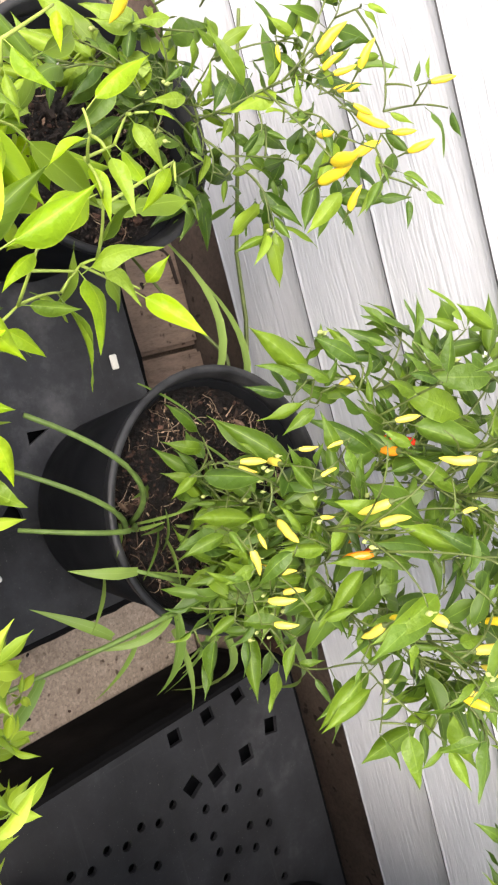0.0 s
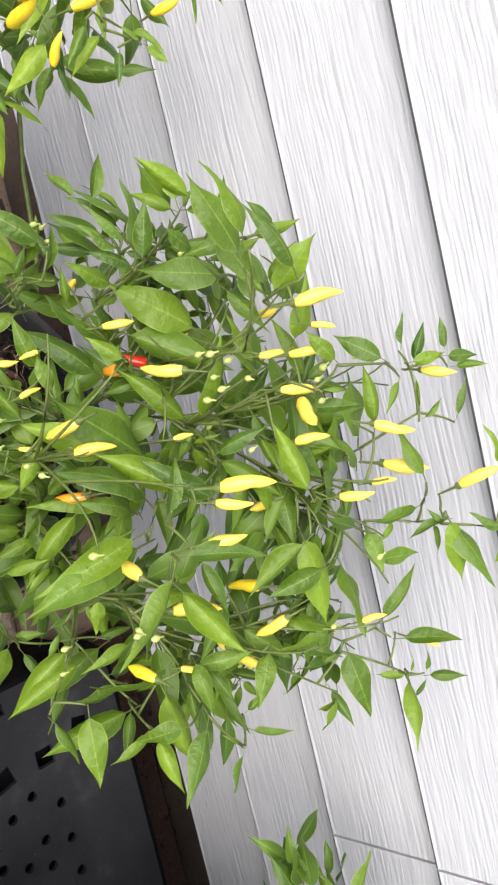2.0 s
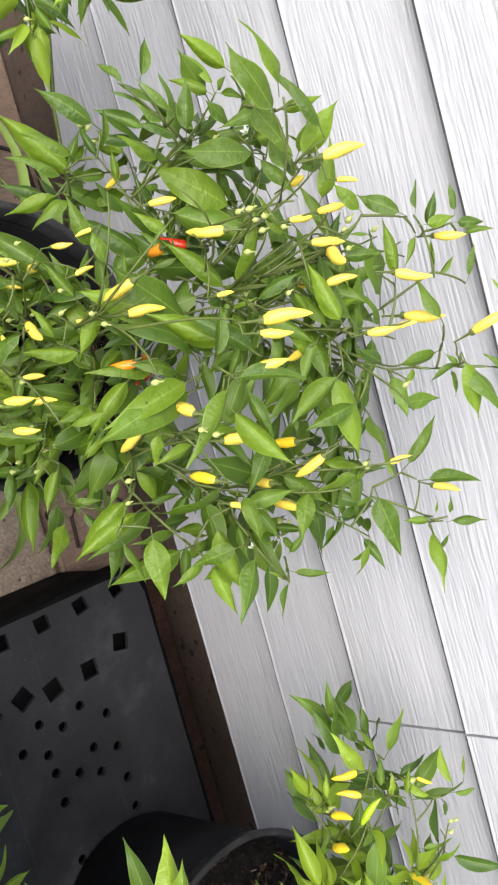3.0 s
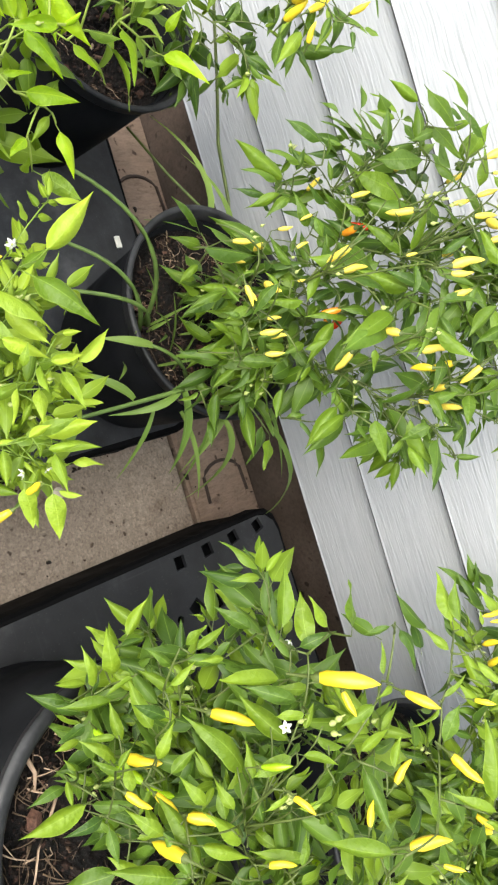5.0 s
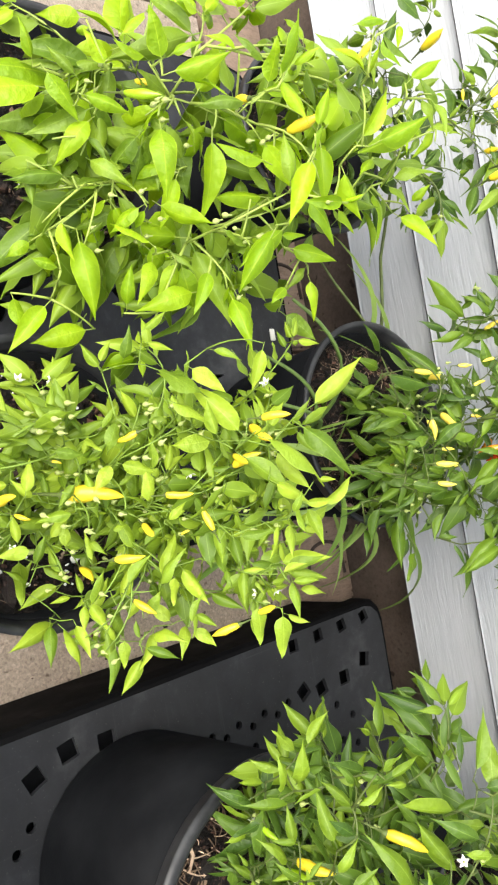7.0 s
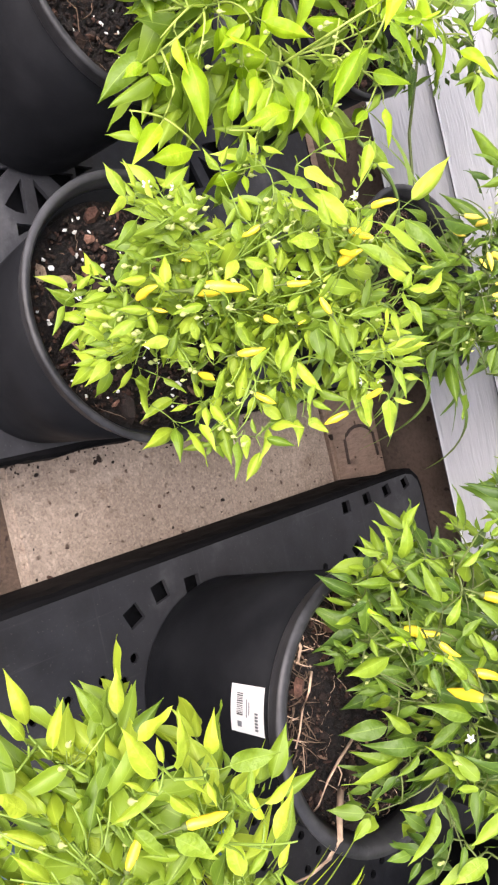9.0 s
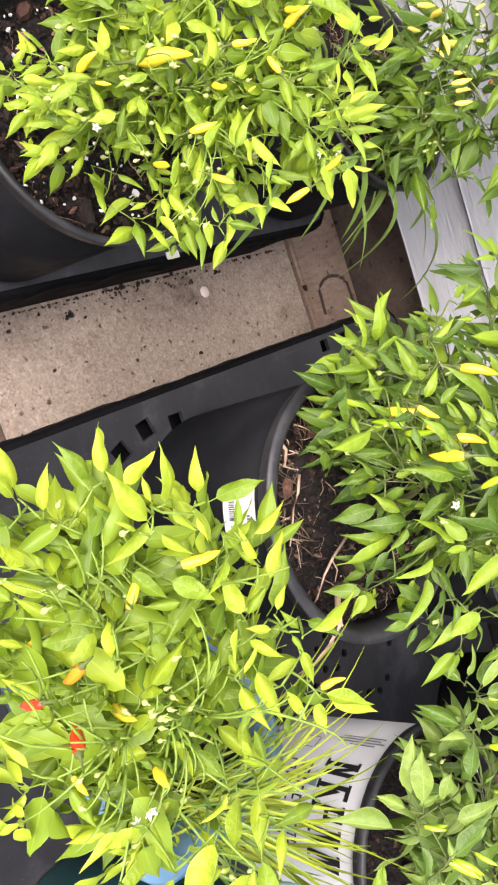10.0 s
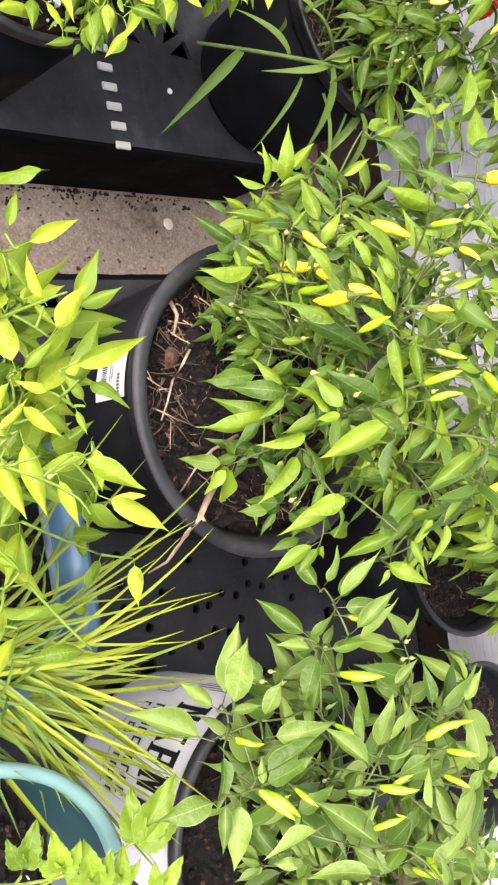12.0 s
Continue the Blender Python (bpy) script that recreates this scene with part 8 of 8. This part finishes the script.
for k, ((x, y, z), (dx, dy), size) in enumerate((((0.65, -0.712, 0.43), (-0.8, 0.5), 0.052), ((0.628, -0.777, 0.43), (-0.9, 0.05), 0.032), ((0.64, -0.755, 0.432), (-0.7, -0.2), 0.034), ((0.662, -0.735, 0.428), (-0.8, -0.3), 0.04),
        ((0.682, -0.7, 0.43), (-0.5, 0.2), 0.03), ((0.668, -0.72, 0.424), (-0.6, 0.0), 0.03), ((0.645, -0.8, 0.43), (-0.8, -0.2), 0.036), ((0.7, -0.745, 0.43), (0.5, 0.4), 0.04), ((0.66, -0.83, 0.44), (-0.3, -0.4), 0.04), ((0.71, -0.8, 0.43), (0.8, 0.1), 0.04))):
    p = Vector((x, y, z)) - herb.location
    way = Vector((dx, dy, 0.3))
    tube("stalk", curve_points(Vector((0.005, 0, 0)), Vector((p.x * 0.3, p.y * 0.3, p.z * 0.8)), p + way.normalized() * size * 0.2, 6), 0.0014, 0.0009, STEM_LIME, herb)
    piece("leaf", LOBED[k % 3], herb, Matrix.Translation(p) @ frame_along(way, Vector((-0.2, -0.5, 1))) @ Matrix.Scale(size, 4))


# seedlings on the soil of two pots
def seedling(x, y, z, size, seed):
    rng = random.Random(seed)
    ob = thing("seedling", (x, y, z), "tiny green seedling on the dark potting soil", "seedling")
    tube("stem", [Vector((0, 0, -0.004)), Vector((0.001, 0, 0.004)), Vector((0.001, 0.001, 0.01))], 0.0008, 0.0006, STEM_LIME, ob)
    for k in range(5):
        a = 1.26 * k + rng.uniform(-0.3, 0.3)
        way = Vector((math.cos(a), math.sin(a), 0.25))
        piece("leaf", SMALL_LIGHT[k % 7], ob, Matrix.Translation(Vector((0.001, 0.001, 0.009))) @ frame_along(way, UP) @ Matrix.Scale(size * rng.uniform(0.7, 1.1), 4))


seedling(0.483, -0.496, 0.334, 0.012, 1)
seedling(0.024, -0.700, 0.338, 0.008, 2)
pebble = part("pebble", revolve([(0, 0.0), (0.003, 0.0004), (0.0036, 0.002), (0.0022, 0.0036), (0, 0.004)], 8), PERLITE)
pebble.location = (0.018, -0.351, TOP)
tagged(pebble, "small white pebble on the lattice tray", "pebble")


# ---- dry roots over the rim of the large pot ----
root = thing("dry_root", (0.45, -0.56, 0.345), "pale dry root hanging over the pot rim", "root")
R_ = lambda x, y, z: Vector((x, y, z)) - Vector((0.45, -0.56, 0.345))
tube("strand", [R_(*p) for p in ((0.455, -0.53, 0.336), (0.465, -0.552, 0.35), (0.472, -0.572, 0.366), (0.483, -0.585, 0.362), (0.493, -0.586, 0.35), (0.505, -0.588, 0.335), (0.513, -0.596, 0.318))], 0.0034, 0.0008, ROOT, root)
tube("strand", [R_(*p) for p in ((0.472, -0.572, 0.366), (0.482, -0.56, 0.358), (0.487, -0.548, 0.34))], 0.0024, 0.0008, ROOT, root)
for pts, thick in ((((0.416, -0.5, 0.34), (0.424, -0.534, 0.346), (0.434, -0.551, 0.345), (0.45, -0.567, 0.343), (0.455, -0.57, 0.338)), 0.0016),
                   (((0.425, -0.536, 0.345), (0.438, -0.532, 0.344), (0.449, -0.535, 0.339)), 0.0009),
                   (((0.34, -0.536, 0.339), (0.352, -0.551, 0.346), (0.364, -0.563, 0.345), (0.38, -0.57, 0.344), (0.394, -0.576, 0.34)), 0.0014),
                   (((0.3, -0.549, 0.34), (0.312, -0.548, 0.345), (0.326, -0.55, 0.339)), 0.0022)):
    tube("strand", [R_(*p) for p in pts], thick, thick * 0.5, ROOT, root, sides=5)
rng = random.Random(8)
for k in range(70):
    a, d = rng.choice((3.35, 3.8, 4.3, 4.6)) + rng.gauss(0, 0.16), rng.uniform(0.075, 0.117)
    p = Vector((0.389 + d * math.cos(a), -0.481 + d * math.sin(a), 0.338))
    way = rng.gauss(0.2, 0.7)
    q = p + Vector((math.cos(way), math.sin(way), 0)) * rng.uniform(0.008, 0.03) + Vector((0, 0, 0.002))
    if (q.xy - Vector((0.389, -0.481))).length < 0.118:
        tube("strand", curve_points(R_(*p), R_(*(p.lerp(q, 0.5) + Vector((rng.gauss(0, 0.003), rng.gauss(0, 0.003), 0.004)))), R_(*q), 4), rng.uniform(0.0004, 0.001), 0.0003, ROOT if k % 4 == 0 else FIBRE, root, sides=4)
straw = thing("dry_straw", (-0.01, -0.25, 0.292), "dry straw and roots on the soil of the weedy pot", "straw")
for k in range(40):
    a, d = rng.uniform(0, 6.28), rng.uniform(0.02, 0.095)
    p = Vector((d * math.cos(a), 0.045 + d * math.sin(a), 0.001))
    q = p + Vector((rng.gauss(0, 0.025), rng.gauss(0, 0.025), 0.004))
    tube("strand", curve_points(p, p.lerp(q, 0.5) + Vector((0, 0, 0.008)), q, 4), 0.0009, 0.0006, ROOT, straw, sides=4)


# ---- pavers, edging blocks and litter ----
def paver_mesh(w, d, h, seed):
    bm = block((0.004, 0.004, -h), (w - 0.004, d - 0.004, 0.0), 0.006, 2)
    for v in bm.verts:
        v.co += Vector((noise.noise(v.co * 9 + Vector((seed, 0, 0))), noise.noise(v.co * 9 + Vector((0, seed, 0))), 0)) * 0.003
    me = bpy.data.meshes.new("paver")
    bm.to_mesh(me)
    bm.free()
    me.materials.append(CONCRETE)
    return me


kinds = [paver_mesh(0.6, 0.562, 0.05, s) for s in (1, 2, 3)]
for i in range(-5, 7):
    for j in range(-3, 1):
        ob = new("paver", kinds[(i * 7 + j * 3) % 3])
        ob.parent = pavement
        ob.location = (0.6 * i - 0.1, -0.63 + 0.59 * j - (0.03 if j < 0 else 0.0), 0.0)
for i in range(-7, 1):
    bm = block((0.42 * i + 0.003 - 0.155, -0.066, -0.06), (0.42 * i + 0.417 - 0.155, 0.06, 0.003), 0.005, 2)
    part("edging_block", bm, EDGING, edging)
for x, y in ((0.185, 0.003), (-0.272, 0.008)):
    pts = [Vector((x + 0.03, y - 0.04, 0.003))] + [Vector((x - 0.028 * math.sin(radians(k)), y - 0.04 * math.cos(radians(k)), 0.003)) for k in range(20, 180, 20)] + [Vector((x + 0.03, y + 0.04, 0.003))]
    tube("groove_mark", pts, 0.003, 0.003, GROOVE, edging, "dark curved mark", 6)
litter = thing("leaf_litter", (0.1, -0.3, 0), "dry brown bits of litter on the pavers", "litter", kind="stuff")
rng = random.Random(77)
me = scatter_chips(rng, 0.5, 0.001, 260, 0.006)
tagged(linked("debris", me, BARK, litter), kind="stuff")
verts = scatter_chips(rng, 1.0, 0.0, 460, 0.003)
vs = list(verts.vertices)
for k in range(0, len(vs), len(CHIP)):
    group = vs[k:k + len(CHIP)]
    c = sum((v.co for v in group), Vector()) / len(group)
    at = Vector((0.094 + 0.03 * abs(c.x) ** 4, -0.45 + 0.36 * c.y, 0.0015))
    for v in group:
        v.co = v.co - c + at
tagged(linked("soil_crumbs", verts, BARK, litter), kind="stuff").location = -litter.location
spot = part("dropping", revolve([(0, 0.002), (0.004, 0.0018), (0.007, 0.001), (0.0082, 0.0003)], 14), PATCH_SPOT, None, "", True)
spot.location = (0.128, -0.273, 0.0005)
tagged(spot, "pale dried dropping on the concrete paver", "dropping")
